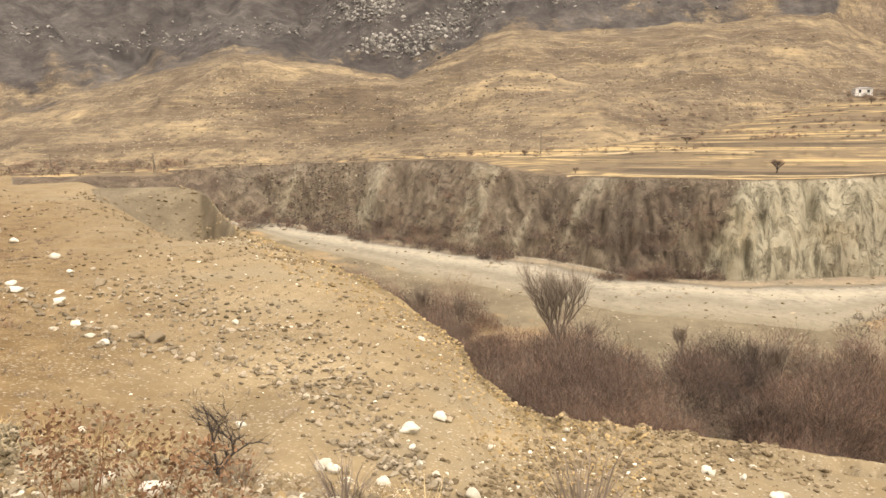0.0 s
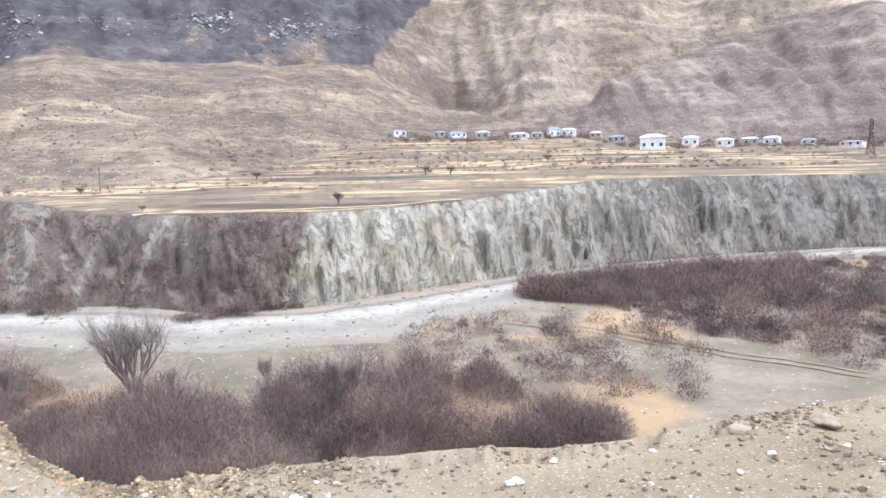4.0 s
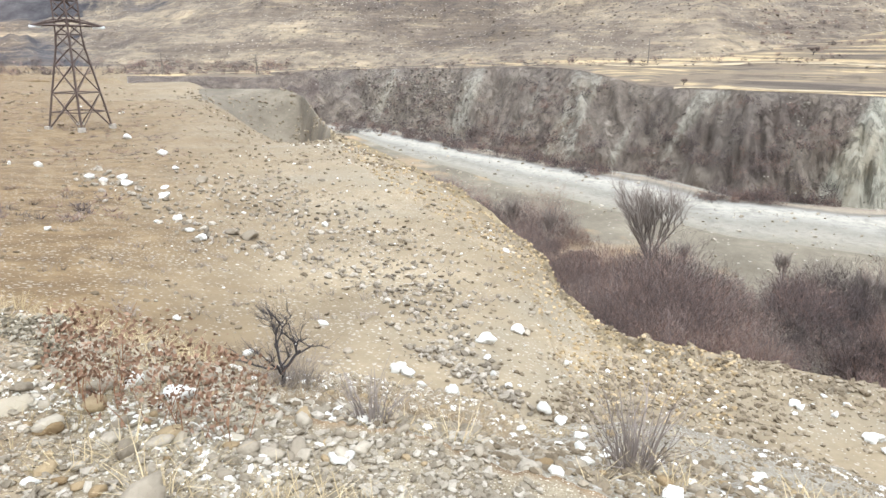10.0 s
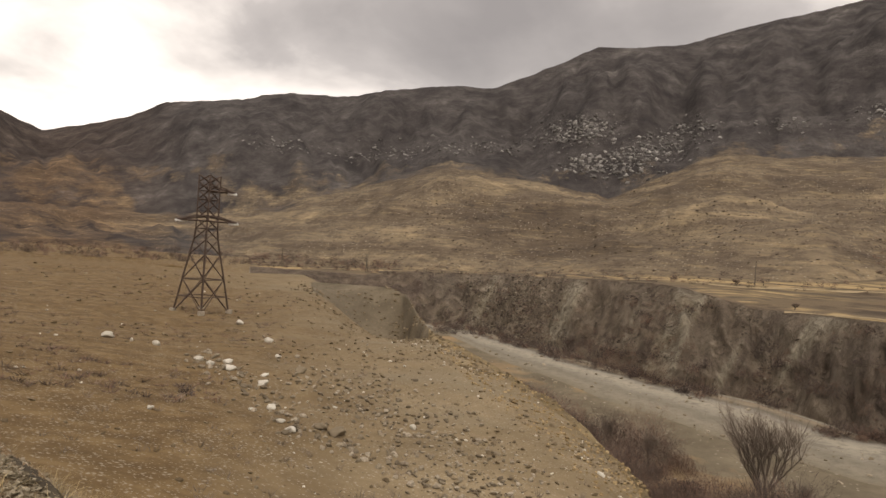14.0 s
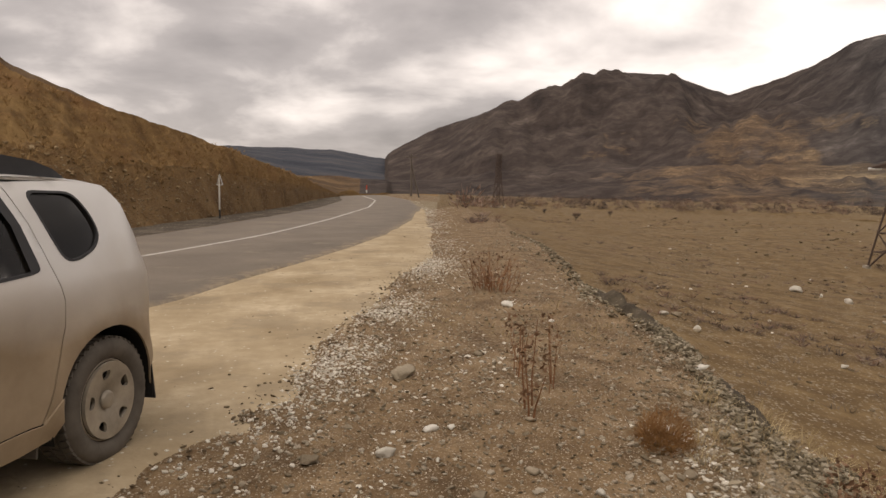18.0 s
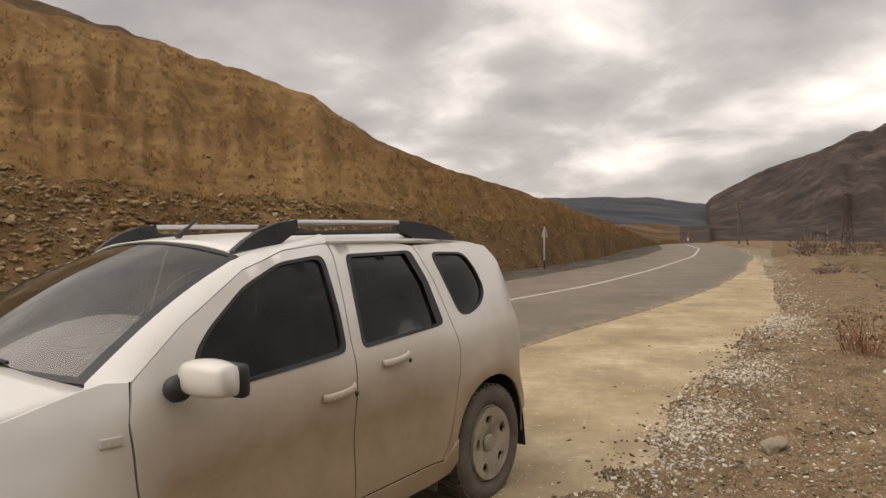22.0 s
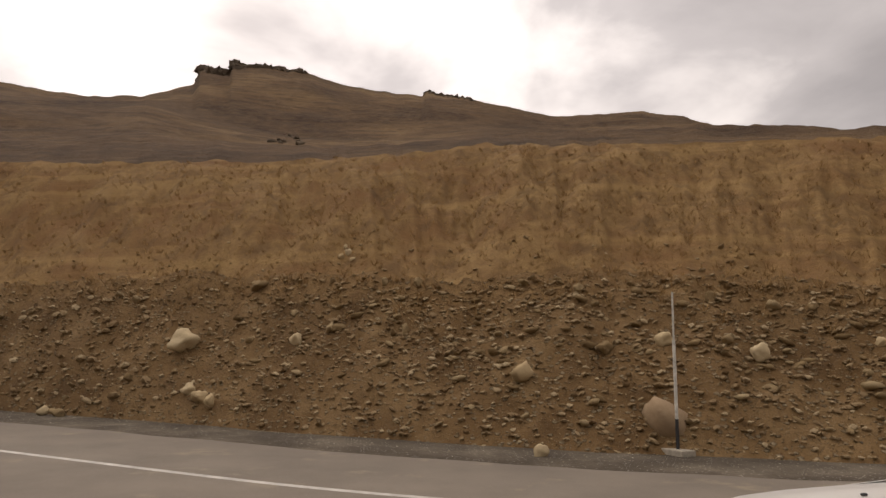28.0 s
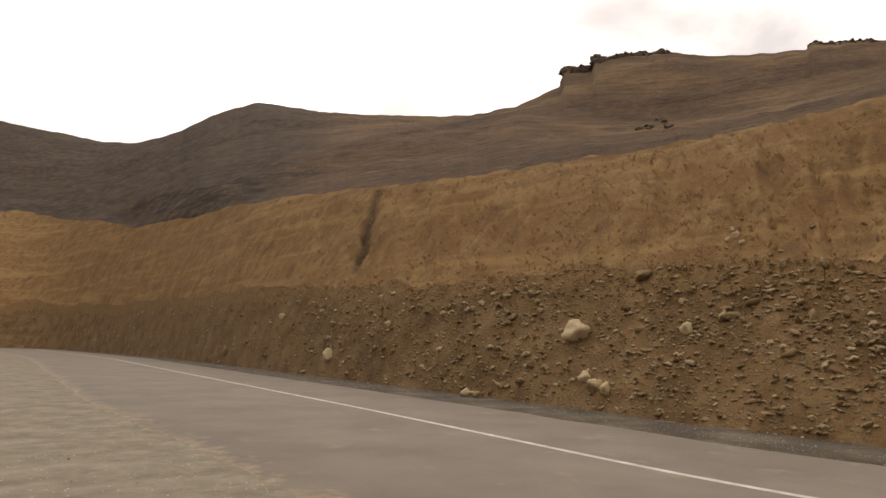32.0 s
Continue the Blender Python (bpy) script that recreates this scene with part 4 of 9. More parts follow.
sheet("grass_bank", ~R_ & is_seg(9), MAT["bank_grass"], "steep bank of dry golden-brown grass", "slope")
sheet("hill_behind_bank", ((q_az <= 1.5) & is_seg(10)) | (~R_ & (q_az <= -14) & is_seg(11, 12, 13)), MAT["near_hill"], "brown grazed hill with contour tracks behind the bank", "hill")


# ---- road ----
def asphalt_material():
    n = Nodes("worn_asphalt", 0.85, spec=0.3)
    c = n.ramp(n.noise(0.5, 5, 0.6), [(0.35, (0.138, 0.112, 0.087)), (0.65, (0.193, 0.159, 0.123))])
    c = n.mix(n.mask(n.noise(60, 3, 0.6), 0.4, 0.7), c, n.mix(0.4, c, (0.234, 0.211, 0.181)))
    c = n.mix(n.mask(n.noise(0.9, 6, 0.7), 0.58, 0.72), c, (0.246, 0.205, 0.146))
    lying = n.math("ADD", n.attr("tone"), n.math("MULTIPLY", n.math("SUBTRACT", n.noise(2.6, 6, 0.72), 0.5), 0.55))
    c = n.mix(n.mask(lying, 0.93, 1.04), c, n.ramp(n.noise(5.0, 5, 0.7), [(0.35, (0.22, 0.172, 0.112)), (0.65, (0.34, 0.275, 0.185))]))
    return n.done(c, n.noise(90, 3, 0.6), 0.006, 0.5)


MAT["asphalt"] = asphalt_material()


def ribbon(name, line, a, b, z0, z1, mat, wob=0.0, seed=0, step=2, flare=0.0):
    """A strip along the road between two offsets, with sloped edges."""
    c = line[::step]
    n = len(c)
    wa = wob * fbm(np.arange(n) * 0.35, np.zeros(n), 4, seed)
    wb = wob * fbm(np.arange(n) * 0.35, np.zeros(n) + 7, 4, seed + 5)
    t = np.gradient(c, axis=0)
    t /= np.linalg.norm(t, axis=1, keepdims=True)
    nrm = np.stack([t[:, 1], -t[:, 0]], 1)
    cols = []
    wb = wb + flare * np.interp(c[:, 1], [-60, -12, -1.7, 4], [2.8, 2.4, 1.25, 0.0])
    for off, z in ((a + wa - 0.06, z0), (a + wa, z1), ((a + b) / 2 + 0 * wa, z1 + 0.004), (b + wb, z1), (b + wb + 0.06, z0)):
        p = c + nrm * off[:, None]
        cols.append(np.c_[p, np.full(n, z)])
    v = np.stack(cols, 1).reshape(-1, 3)
    k = 5
    i, j = np.meshgrid(np.arange(n - 1), np.arange(k - 1), indexing="ij")
    f = np.stack([i * k + j, i * k + j + 1, (i + 1) * k + j + 1, (i + 1) * k + j], -1).reshape(-1, 4)
    me = quick_mesh(name, v, f, [mat])
    me.attributes.new("tone", "FLOAT", "POINT").data.foreach_set("value", np.tile([0.9, 0.9, 0.0, 1.0, 1.0], n).astype(np.float32))
    return me


VERGE = earth("dark_verge_gravel", (0.055, 0.043, 0.032), (0.10, 0.081, 0.06), (0.17, 0.14, 0.105), (0.36, 0.335, 0.29), 0.8, 9.0, 16.0, 0.4, 0.04)
tagged(new("verge", ribbon("verge", ROAD, -5.5, -3.0, -0.05, 0.022, VERGE, 0.6, 13)), "dark gravel verge at the foot of the bank", "verge", kind="structure")
tagged(new("road", ribbon("road", ROAD, -3.1, 3.35, -0.03, 0.035, MAT["asphalt"], 0.16, 3, 1, 1.0)), "worn grey-brown asphalt country road", "road", kind="structure")



# ---- helpers for things ----
def empty(name, m, label, category, group="", kind=""):
    ob = new(name)
    ob.empty_display_size = 0.1
    ob.matrix_world = m
    return tagged(ob, label, category, group, kind)


def part(name, data, material, parent, label="", m=None):
    """Links a bmesh or a mesh as one object under a thing or a part."""
    if isinstance(data, bmesh.types.BMesh):
        me = bpy.data.meshes.new(name)
        data.normal_update()
        data.to_mesh(me)
        data.free()
    else:
        me = data
    if material is not None and not me.materials:
        me.materials.append(material)
    ob = new(name, me)
    ob.parent = parent
    if m is not None:
        ob.matrix_basis = m
    return tagged(ob, label)


def shade(bm, smooth=True):
    for f in bm.faces:
        f.smooth = smooth
    return bm


def add_box(bm, size, m, bevel=0.0):
    made = bmesh.ops.create_cube(bm, size=1.0, matrix=m @ Matrix.Diagonal((*size, 1)))
    if bevel:
        edges = list({e for v in made["verts"] for e in v.link_edges})
        bmesh.ops.bevel(bm, geom=edges, offset=bevel, segments=2, affect="EDGES", profile=0.6)
    return bm


def box(size, m=Matrix(), bevel=0.0):
    return add_box(bmesh.new(), size, m, bevel)


def add_rod(bm, a, b, r0, r1=None, n=6, cap=True):
    a, b = Vector(a), Vector(b)
    r1 = r0 if r1 is None else r1
    d = b - a
    if d.length < 1e-6:
        return bm
    q = d.to_track_quat("Z", "Y").to_matrix()
    lo = [bm.verts.new(a + q @ Vector((r0 * math.cos(2 * math.pi * k / n), r0 * math.sin(2 * math.pi * k / n), 0))) for k in range(n)]
    hi = [bm.verts.new(b + q @ Vector((r1 * math.cos(2 * math.pi * k / n), r1 * math.sin(2 * math.pi * k / n), 0))) for k in range(n)]
    for k in range(n):
        bm.faces.new((lo[k], lo[(k + 1) % n], hi[(k + 1) % n], hi[k]))
    if cap:
        bm.faces.new(lo[::-1])
        bm.faces.new(hi)
    return bm


def rod(a, b, r0, r1=None, n=8):
    return add_rod(bmesh.new(), a, b, r0, r1, n)


def lathe(profile_pts, n=40, axis="Y"):
    """Turns (radius, height) pairs round an axis."""
    bm = bmesh.new()
    rings = []
    for r, h in profile_pts:
        ring = []
        for k in range(n):
            c, s = math.cos(2 * math.pi * k / n), math.sin(2 * math.pi * k / n)
            ring.append(bm.verts.new((r * c, h, r * s) if axis == "Y" else (r * c, r * s, h)))
        rings.append(ring)
    for a, b in zip(rings, rings[1:]):
        for k in range(n):
            bm.faces.new((a[k], a[(k + 1) % n], b[(k + 1) % n], b[k]))
    bmesh.ops.recalc_face_normals(bm, faces=bm.faces)
    return shade(bm)


def inside(p, poly):
    x, y = p
    hit = False
    for (x0, y0), (x1, y1) in zip(poly, poly[1:] + poly[:1]):
        if (y0 > y) != (y1 > y) and x < (x1 - x0) * (y - y0) / (y1 - y0) + x0:
            hit = not hit
    return hit


def soften(poly, rounds=2, closed=True):
    """Cuts the corners of an outline."""
    for _ in range(rounds):
        out = []
        pairs = list(zip(poly, poly[1:] + poly[:1])) if closed else list(zip(poly, poly[1:]))
        for (x0, y0), (x1, y1) in pairs:
            out += [(x0 * 0.75 + x1 * 0.25, y0 * 0.75 + y1 * 0.25), (x0 * 0.25 + x1 * 0.75, y0 * 0.25 + y1 * 0.75)]
        poly = out if closed else [poly[0]] + out + [poly[-1]]
    return poly


def rounded(poly, r=0.03, n=4):
    """Rounds each corner of an outline over the length r."""
    out = []
    for k, p in enumerate(poly):
        a, b = poly[k - 1], poly[(k + 1) % len(poly)]
        p, a, b = Vector(p), Vector(a), Vector(b)
        da, db = a - p, b - p
        s = p + da * min(0.45, r / da.length)
        e = p + db * min(0.45, r / db.length)
        for j in range(n + 1):
            t = j / n
            q = s * (1 - t) ** 2 + p * 2 * t * (1 - t) + e * t * t
            out.append((q.x, q.y))
    return out


def tube(pts, r, n=8, flat=1.0):
    """A smooth round bar through points."""
    bm = bmesh.new()
    rings = []
    for k, p in enumerate(pts):
        d = (Vector(pts[min(k + 1, len(pts) - 1)]) - Vector(pts[max(k - 1, 0)])).normalized()
        u = d.cross(Vector((0, 0, 1))).normalized()
        v = u.cross(d)
        rings.append([bm.verts.new(Vector(p) + u * r * math.cos(2 * math.pi * j / n) + v * r * flat * math.sin(2 * math.pi * j / n)) for j in range(n)])
    for a, b in zip(rings, rings[1:]):
        for j in range(n):
            bm.faces.new((a[j], a[(j + 1) % n], b[(j + 1) % n], b[j]))
    bm.faces.new(rings[0][::-1])
    bm.faces.new(rings[-1])
    bmesh.ops.recalc_face_normals(bm, faces=bm.faces)
    return shade(bm)


def dense(poly, step=0.06, closed=True):
    out = []
    pairs = list(zip(poly, poly[1:] + poly[:1])) if closed else list(zip(poly, poly[1:]))
    for (x0, y0), (x1, y1) in pairs:
        n = max(1, int(math.hypot(x1 - x0, y1 - y0) / step))
        out += [(x0 + (x1 - x0) * k / n, y0 + (y1 - y0) * k / n) for k in range(n)]
    return out


def plate(outline, holes, lift, grid=0.07, depth=0.012, step=0.05, back=None):
    """A curved panel: a flat outline with holes, lifted into space by lift(u, v), with edges turned in by depth."""
    from mathutils.geometry import delaunay_2d_cdt
    loops = [dense(outline, step)] + [dense(h, step) for h in holes]
    pts, edges = [], []
    for lp in loops:
        k = len(pts)
        pts += lp
        edges += [(k + i, k + (i + 1) % len(lp)) for i in range(len(lp))]
    xs, ys = [p[0] for p in outline], [p[1] for p in outline]
    rim = np.array(pts)
    for gx in np.arange(min(xs) + grid / 2, max(xs), grid):
        for gy in np.arange(min(ys) + grid / 2, max(ys), grid):
            if inside((gx, gy), loops[0]) and not any(inside((gx, gy), h) for h in loops[1:]) and np.min(np.hypot(rim[:, 0] - gx, rim[:, 1] - gy)) > grid * 0.35:
                pts.append((gx, gy))
    v2, _, f2, *_ = delaunay_2d_cdt([Vector(p) for p in pts], edges, [], 0, 1e-5)
    bm = bmesh.new()
    vs = [bm.verts.new(lift(v.x, v.y)) for v in v2]
    for f in f2:
        c = (sum(v2[i].x for i in f) / 3, sum(v2[i].y for i in f) / 3)
        if inside(c, loops[0]) and not any(inside(c, h) for h in loops[1:]):
            bm.faces.new([vs[i] for i in f])
    bmesh.ops.delete(bm, geom=[v for v in bm.verts if not v.link_faces], context="VERTS")
    bmesh.ops.reverse_faces(bm, faces=bm.faces)
    shade(bm)
    if depth:
        back = Vector(back) if back else Vector((0, -1, 0))
        rims = [e for e in bm.edges if len(e.link_faces) == 1]
        twin = {}
        for e in rims:
            for v in e.verts:
                if v not in twin:
                    twin[v] = (bm.verts.new(v.co), bm.verts.new(v.co + back * depth))
        for e in rims:
            f = e.link_faces[0]
            a, b = e.verts
            for lp in f.loops:
                if lp.edge == e:
                    a, b = lp.vert, lp.link_loop_next.vert
            bm.faces.new((twin[b][0], twin[a][0], twin[a][1], twin[b][1]))
    return bm


def mirrored(bm):
    b2 = bm.copy()
    bmesh.ops.scale(b2, vec=(1, -1, 1), verts=b2.verts)
    bmesh.ops.reverse_faces(b2, faces=b2.faces)
    return b2


# ---- the parked car ----
def paint_material():
    n = Nodes("dusty_white_paint", 0.32, spec=0.5)
    sep = n.t.nodes.new("ShaderNodeSeparateXYZ")
    n.link(n.pos, sep.inputs[0])
    z = sep.outputs["Z"]
    wave = n.math("MULTIPLY", n.noise(1.4, 3, 0.5), 0.34)
    obj = n.t.nodes.new("ShaderNodeTexCoord")
    sepo = n.t.nodes.new("ShaderNodeSeparateXYZ")
    n.link(obj.outputs["Object"], sepo.inputs[0])
    clean = n.math("MULTIPLY", n.mask(sepo.outputs["X"], 2.05, 2.45), 0.32)
    dirt = n.mask(n.math("ADD", n.math("ADD", z, wave), clean), 1.36, 0.90)
    film = n.mask(n.noise(1.1, 4, 0.6), 0.3, 0.75)
    c = n.mix(n.math("MULTIPLY", film, 0.42), (0.72, 0.715, 0.70), (0.52, 0.475, 0.40))
    c = n.mix(n.math("MULTIPLY", dirt, 0.92), c, n.ramp(n.noise(6, 5, 0.65), [(0.35, (0.275, 0.192, 0.105)), (0.65, (0.335, 0.243, 0.142))]))
    r = n.ramp(dirt, [(0.0, (0.28,)), (1.0, (0.85,))])
    n.bsdf.inputs["Coat Weight"].default_value = 0.25
    n.bsdf.inputs["Coat Roughness"].default_value = 0.12
    return n.done(c, n.noise(30, 3), 0.0008, 0.3, rough=r)


def plain(name, color, rough=0.5, metal=0.0, spec=0.5, var=0.25, scale=8.0):
    n = Nodes(name, rough, metal, spec)
    dark = tuple(v * (1 - var) for v in color)
    lite = tuple(min(1, v * (1 + var)) for v in color)
    return n.done(n.ramp(n.noise(scale, 5, 0.6), [(0.3, dark), (0.7, lite)]), n.noise(scale * 6, 3), 0.002, 0.2)


def tinted_glass(name, tint, gloss=1.0, dust_amount=0.06, ior=1.5):
    """A thin pane: tinted clear glass under a mirror gloss that grows towards grazing, with a film of dust."""
    n = Nodes(name, 0.05)
    t = n.t
    clear = t.nodes.new("ShaderNodeBsdfTransparent")
    clear.inputs["Color"].default_value = (*tint, 1)
    shine = t.nodes.new("ShaderNodeBsdfGlossy")
    shine.inputs["Roughness"].default_value = 0.0
    shine.inputs["Color"].default_value = (gloss, gloss, gloss, 1)
    film = t.nodes.new("ShaderNodeBsdfDiffuse")
    film.inputs["Color"].default_value = (0.42, 0.36, 0.28, 1)
    fres = t.nodes.new("ShaderNodeFresnel")
    fres.inputs["IOR"].default_value = ior
    m1, m2 = t.nodes.new("ShaderNodeMixShader"), t.nodes.new("ShaderNodeMixShader")
    n.link(fres.outputs["Fac"], m1.inputs["Fac"])
    n.link(clear.outputs["BSDF"], m1.inputs[1])
    n.link(shine.outputs["BSDF"], m1.inputs[2])
    n.link(n.math("MULTIPLY", n.mask(n.noise(4.0, 5, 0.65), 0.3, 0.8), dust_amount), m2.inputs["Fac"])
    n.link(m1.outputs["Shader"], m2.inputs[1])
    n.link(film.outputs["BSDF"], m2.inputs[2])
    n.link(m2.outputs["Shader"], t.nodes["Material Output"].inputs["Surface"])
    return n.mat


PAINT = paint_material()
BLACK_TRIM = plain("black_trim_plastic", (0.022, 0.022, 0.024), 0.55)
RUBBER = plain("dusty_tyre_rubber", (0.12, 0.105, 0.088), 0.9, spec=0.2)
COVER = plain("dusty_silver_wheel_cover", (0.36, 0.315, 0.25), 0.5, 0.25)
CHROME = plain("satin_aluminium", (0.55, 0.55, 0.55), 0.3, 0.9, var=0.08)
DARK_VOID = plain("dark_underside", (0.015, 0.014, 0.013), 0.95)
SEAT_CLOTH = plain("dark_grey_seat_cloth", (0.05, 0.05, 0.052), 0.95, spec=0.1, scale=2.0)
SIDE_GLASS = tinted_glass("tinted_side_glass", (0.10, 0.11, 0.11), 0.8, 0.05)
SCREEN_GLASS = tinted_glass("windscreen_glass", (0.28, 0.32, 0.31), 0.95, 0.16, 1.75)
LAMP_GLASS = plain("headlamp_reflector", (0.46, 0.45, 0.425), 0.22, 0.6, var=0.3, scale=14.0)
LAMP_LOW = plain("grey_headlamp_lower_glass", (0.185, 0.178, 0.165), 0.25, 0.2, var=0.3, scale=10.0)
GRILLE_GREY = plain("grey_grille_slat", (0.15, 0.147, 0.14), 0.45)
RED_LENS = plain("red_tail_lens", (0.28, 0.015, 0.012), 0.15)


def car_width(x):
    return float(np.interp(x, [-0.72, -0.66, -0.56, -0.42, -0.25, 0.0, 0.3, 1.0, 2.0, 2.4, 2.6, 2.85, 3.05, 3.2, 3.3, 3.36],
                           [0.52, 0.66, 0.765, 0.835, 0.868, 0.882, 0.872, 0.868, 0.872, 0.885, 0.888, 0.872, 0.835, 0.77, 0.68, 0.55]))


def car_side(x, z):
    """The body side: the half width of the car at a place along it and a height."""
    inset = float(np.interp(z, [0.22, 0.32, 0.5, 0.72, 0.86, 0.96, 1.02, 1.06, 1.2, 1.35, 1.47, 1.53, 1.56], [0.045, 0.01, 0.0, 0.004, 0.0, 0.008, 0.025, 0.045, 0.09, 0.142, 0.19, 0.235, 0.30]))
    flare = 0.0
    for hx in (0.0, 2.58):
        d = math.hypot(x - hx, (z - 0.335) * 0.98)
        flare += 0.036 * math.exp(-((d - 0.44) / 0.075) ** 2) * (1 if z > 0.3 else 0)
    waist = -0.012 * math.exp(-((z - 0.62) / 0.12) ** 2) * (1 if 0.5 < x < 2.1 else 0)
    return car_width(x) - inset + flare + waist


def build_car(m):
    car = empty("car", m, "dusty white estate car with roof rails parked on the dirt pull-in", "car")
    lift = lambda u, v: Vector((u, car_side(u, v), v))

    def both(name, bm, mat, label=""):
        other = mirrored(bm)
        a = part(name, bm, mat, car, label)
        part(name, other, mat, car, label)
        return a

    def arch(cx, r, a0, a1, n=18):
        return [(cx + r * math.cos(radians(a0 + (a1 - a0) * k / n)), 0.335 + r * math.sin(radians(a0 + (a1 - a0) * k / n))) for k in range(n + 1)]

    front_glass = rounded([(1.955, 0.995), (1.915, 1.14), (1.84, 1.218), (1.64, 1.36), (1.42, 1.447), (1.155, 1.472), (1.150, 1.216), (1.163, 1.040), (1.70, 1.012)], 0.05)
    rear_glass = rounded([(0.995, 1.468), (0.50, 1.474), (0.433, 1.312), (0.392, 1.085), (0.45, 1.072), (1.043, 1.042), (1.02, 1.28)], 0.035)
    quarter_glass = rounded([(0.325, 1.462), (0.015, 1.452), (-0.065, 1.35), (-0.1, 1.235), (-0.035, 1.16), (0.115, 1.105), (0.218, 1.11), (0.272, 1.275)], 0.06)
    # panels of the side
    front_door = [(2.172, 0.372), (2.182, 0.70), (2.205, 0.97), (2.17, 1.085), (1.95, 1.24), (1.62, 1.424), (1.37, 1.497), (1.082, 1.524), (1.098, 1.30), (1.125, 1.03), (1.150, 0.70), (1.158, 0.372)]
    rear_door = [(1.150, 0.372), (1.142, 0.70), (1.117, 1.03), (1.09, 1.30), (1.074, 1.524), (0.60, 1.522), (0.455, 1.50), (0.375, 1.31), (0.315, 1.06), (0.30, 0.93), (0.315, 0.80), (0.41, 0.60), (0.47, 0.45), (0.505, 0.372)]
    quarter = ([(0.448, 1.502), (0.368, 1.31), (0.308, 1.06), (0.293, 0.93), (0.308, 0.80), (0.40, 0.60), (0.461, 0.45), (0.496, 0.374)] + arch(0.0, 0.405, 5, 180) +
               [(-0.42, 0.30), (-0.60, 0.30), (-0.665, 0.45), (-0.66, 0.60), (-0.63, 0.83), (-0.585, 1.05), (-0.55, 1.2), (-0.45, 1.37), (-0.30, 1.485), (-0.08, 1.515)])
    fender = ([(2.192, 0.372), (2.19, 0.70), (2.213, 0.96), (2.182, 1.088), (2.26, 1.100), (2.35, 1.090), (2.55, 1.052), (2.8, 1.018), (3.0, 0.985), (3.06, 0.968), (3.085, 0.955), (3.09, 0.90), (3.115, 0.82), (3.15, 0.74), (3.165, 0.68), (3.10, 0.60)] + arch(2.58, 0.425, 12, 172))
    sill = [(0.36, 0.335), (0.40, 0.27), (0.6, 0.255), (2.1, 0.255), (2.15, 0.30), (2.165, 0.366), (0.5, 0.366), (0.44, 0.43), (0.385, 0.46)]
    both("front_door", plate(front_door, [front_glass], lift), PAINT, "dusty white front door, browner towards the sill")
    both("rear_door", plate(rear_door, [rear_glass], lift), PAINT, "dusty white rear door, browner towards the sill")
    both("quarter_panel", plate(quarter, [quarter_glass], lift), PAINT)
    both("front_wing", plate(fender, [], lift), PAINT)
    both("sill", plate(sill, [], lambda u, v: Vector((u, car_side(u, v) + 0.012, v))), PAINT)
    # A dark hull under the panels closes the shut lines and the arches
    hull = bmesh.new()
    add_box(hull, (1.45, 1.55, 0.66), pose(1.28, 0, 0.64))
    add_box(hull, (0.5, 1.30, 0.45), pose(2.58, 0, 0.78))
    add_box(hull, (0.9, 1.22, 0.50), pose(-0.06, 0, 0.55))
    part("underbody", hull, DARK_VOID, car, "dark underbody")
    for cx, r in ((0.0, 0.42), (2.58, 0.435)):
        ring = arch(cx, r, -15, 195, 22)
        for s in (1, -1):
            liner = bmesh.new()
            lo = [liner.verts.new((x, s * 0.60, z)) for x, z in ring]
            hi = [liner.verts.new((x, s * 0.862, z)) for x, z in ring]
            for k in range(len(ring) - 1):
                liner.faces.new((lo[k], lo[k + 1], hi[k + 1], hi[k]))
            liner.faces.new(lo)
            part("wheel_arch_liner", shade(liner), DARK_VOID, car)
    # side windows with their rubber seals
    for nm, g in (("front_window", front_glass), ("rear_window", rear_glass), ("quarter_window", quarter_glass)):
        cx, cz = sum(p[0] for p in g) / len(g), sum(p[1] for p in g) / len(g)
        grow = lambda k: [(cx + (x - cx) * (1 + k), cz + (z - cz) * (1 + k)) for x, z in g]
        inner = lambda u, v: Vector((u, car_side(u, v) - 0.012, v))
        both(nm, plate(grow(0.01), [], inner, depth=0.0), SIDE_GLASS, "dark tinted side glass")
        both("window_seal", plate(grow(0.018), [grow(-0.05)], lambda u, v: Vector((u, car_side(u, v) + 0.003, v)), depth=0.014), BLACK_TRIM)
    for s in (1, -1):
        strip = bmesh.new()
        for (x0, z0), (x1, z1) in (((0.50, 1.468), (0.425, 1.30)), ((0.425, 1.30), (0.40, 1.085))):
            a, b = Vector((x0, s * (car_side(x0, z0) + 0.004), z0)), Vector((x1, s * (car_side(x1, z1) + 0.004), z1))
            w = Vector((0.055, 0, 0))
            strip.faces.new([strip.verts.new(p) for p in (a, b, b + w, a + w)])
        part("door_pillar_trim", strip, BLACK_TRIM, car)

    # bonnet, windscreen, roof and tailgate
    def sheet_patch(fn, nu, nv, thick=0.0):
        bm = bmesh.new()
        g = [[bm.verts.new(fn(i / nu, j / nv)) for j in range(nv + 1)] for i in range(nu + 1)]
        for i in range(nu):
            for j in range(nv):
                bm.faces.new((g[i][j], g[i + 1][j], g[i + 1][j + 1], g[i][j + 1]))
        bmesh.ops.recalc_face_normals(bm, faces=bm.faces)
        bm.normal_update()
        tilt = sum((f.normal * f.calc_area() for f in bm.faces), Vector())
        mid = sum((v.co for v in bm.verts), Vector()) / len(bm.verts) - Vector((1.3, 0, 0.8))
        if tilt.dot(mid) < 0:
            bmesh.ops.reverse_faces(bm, faces=bm.faces)
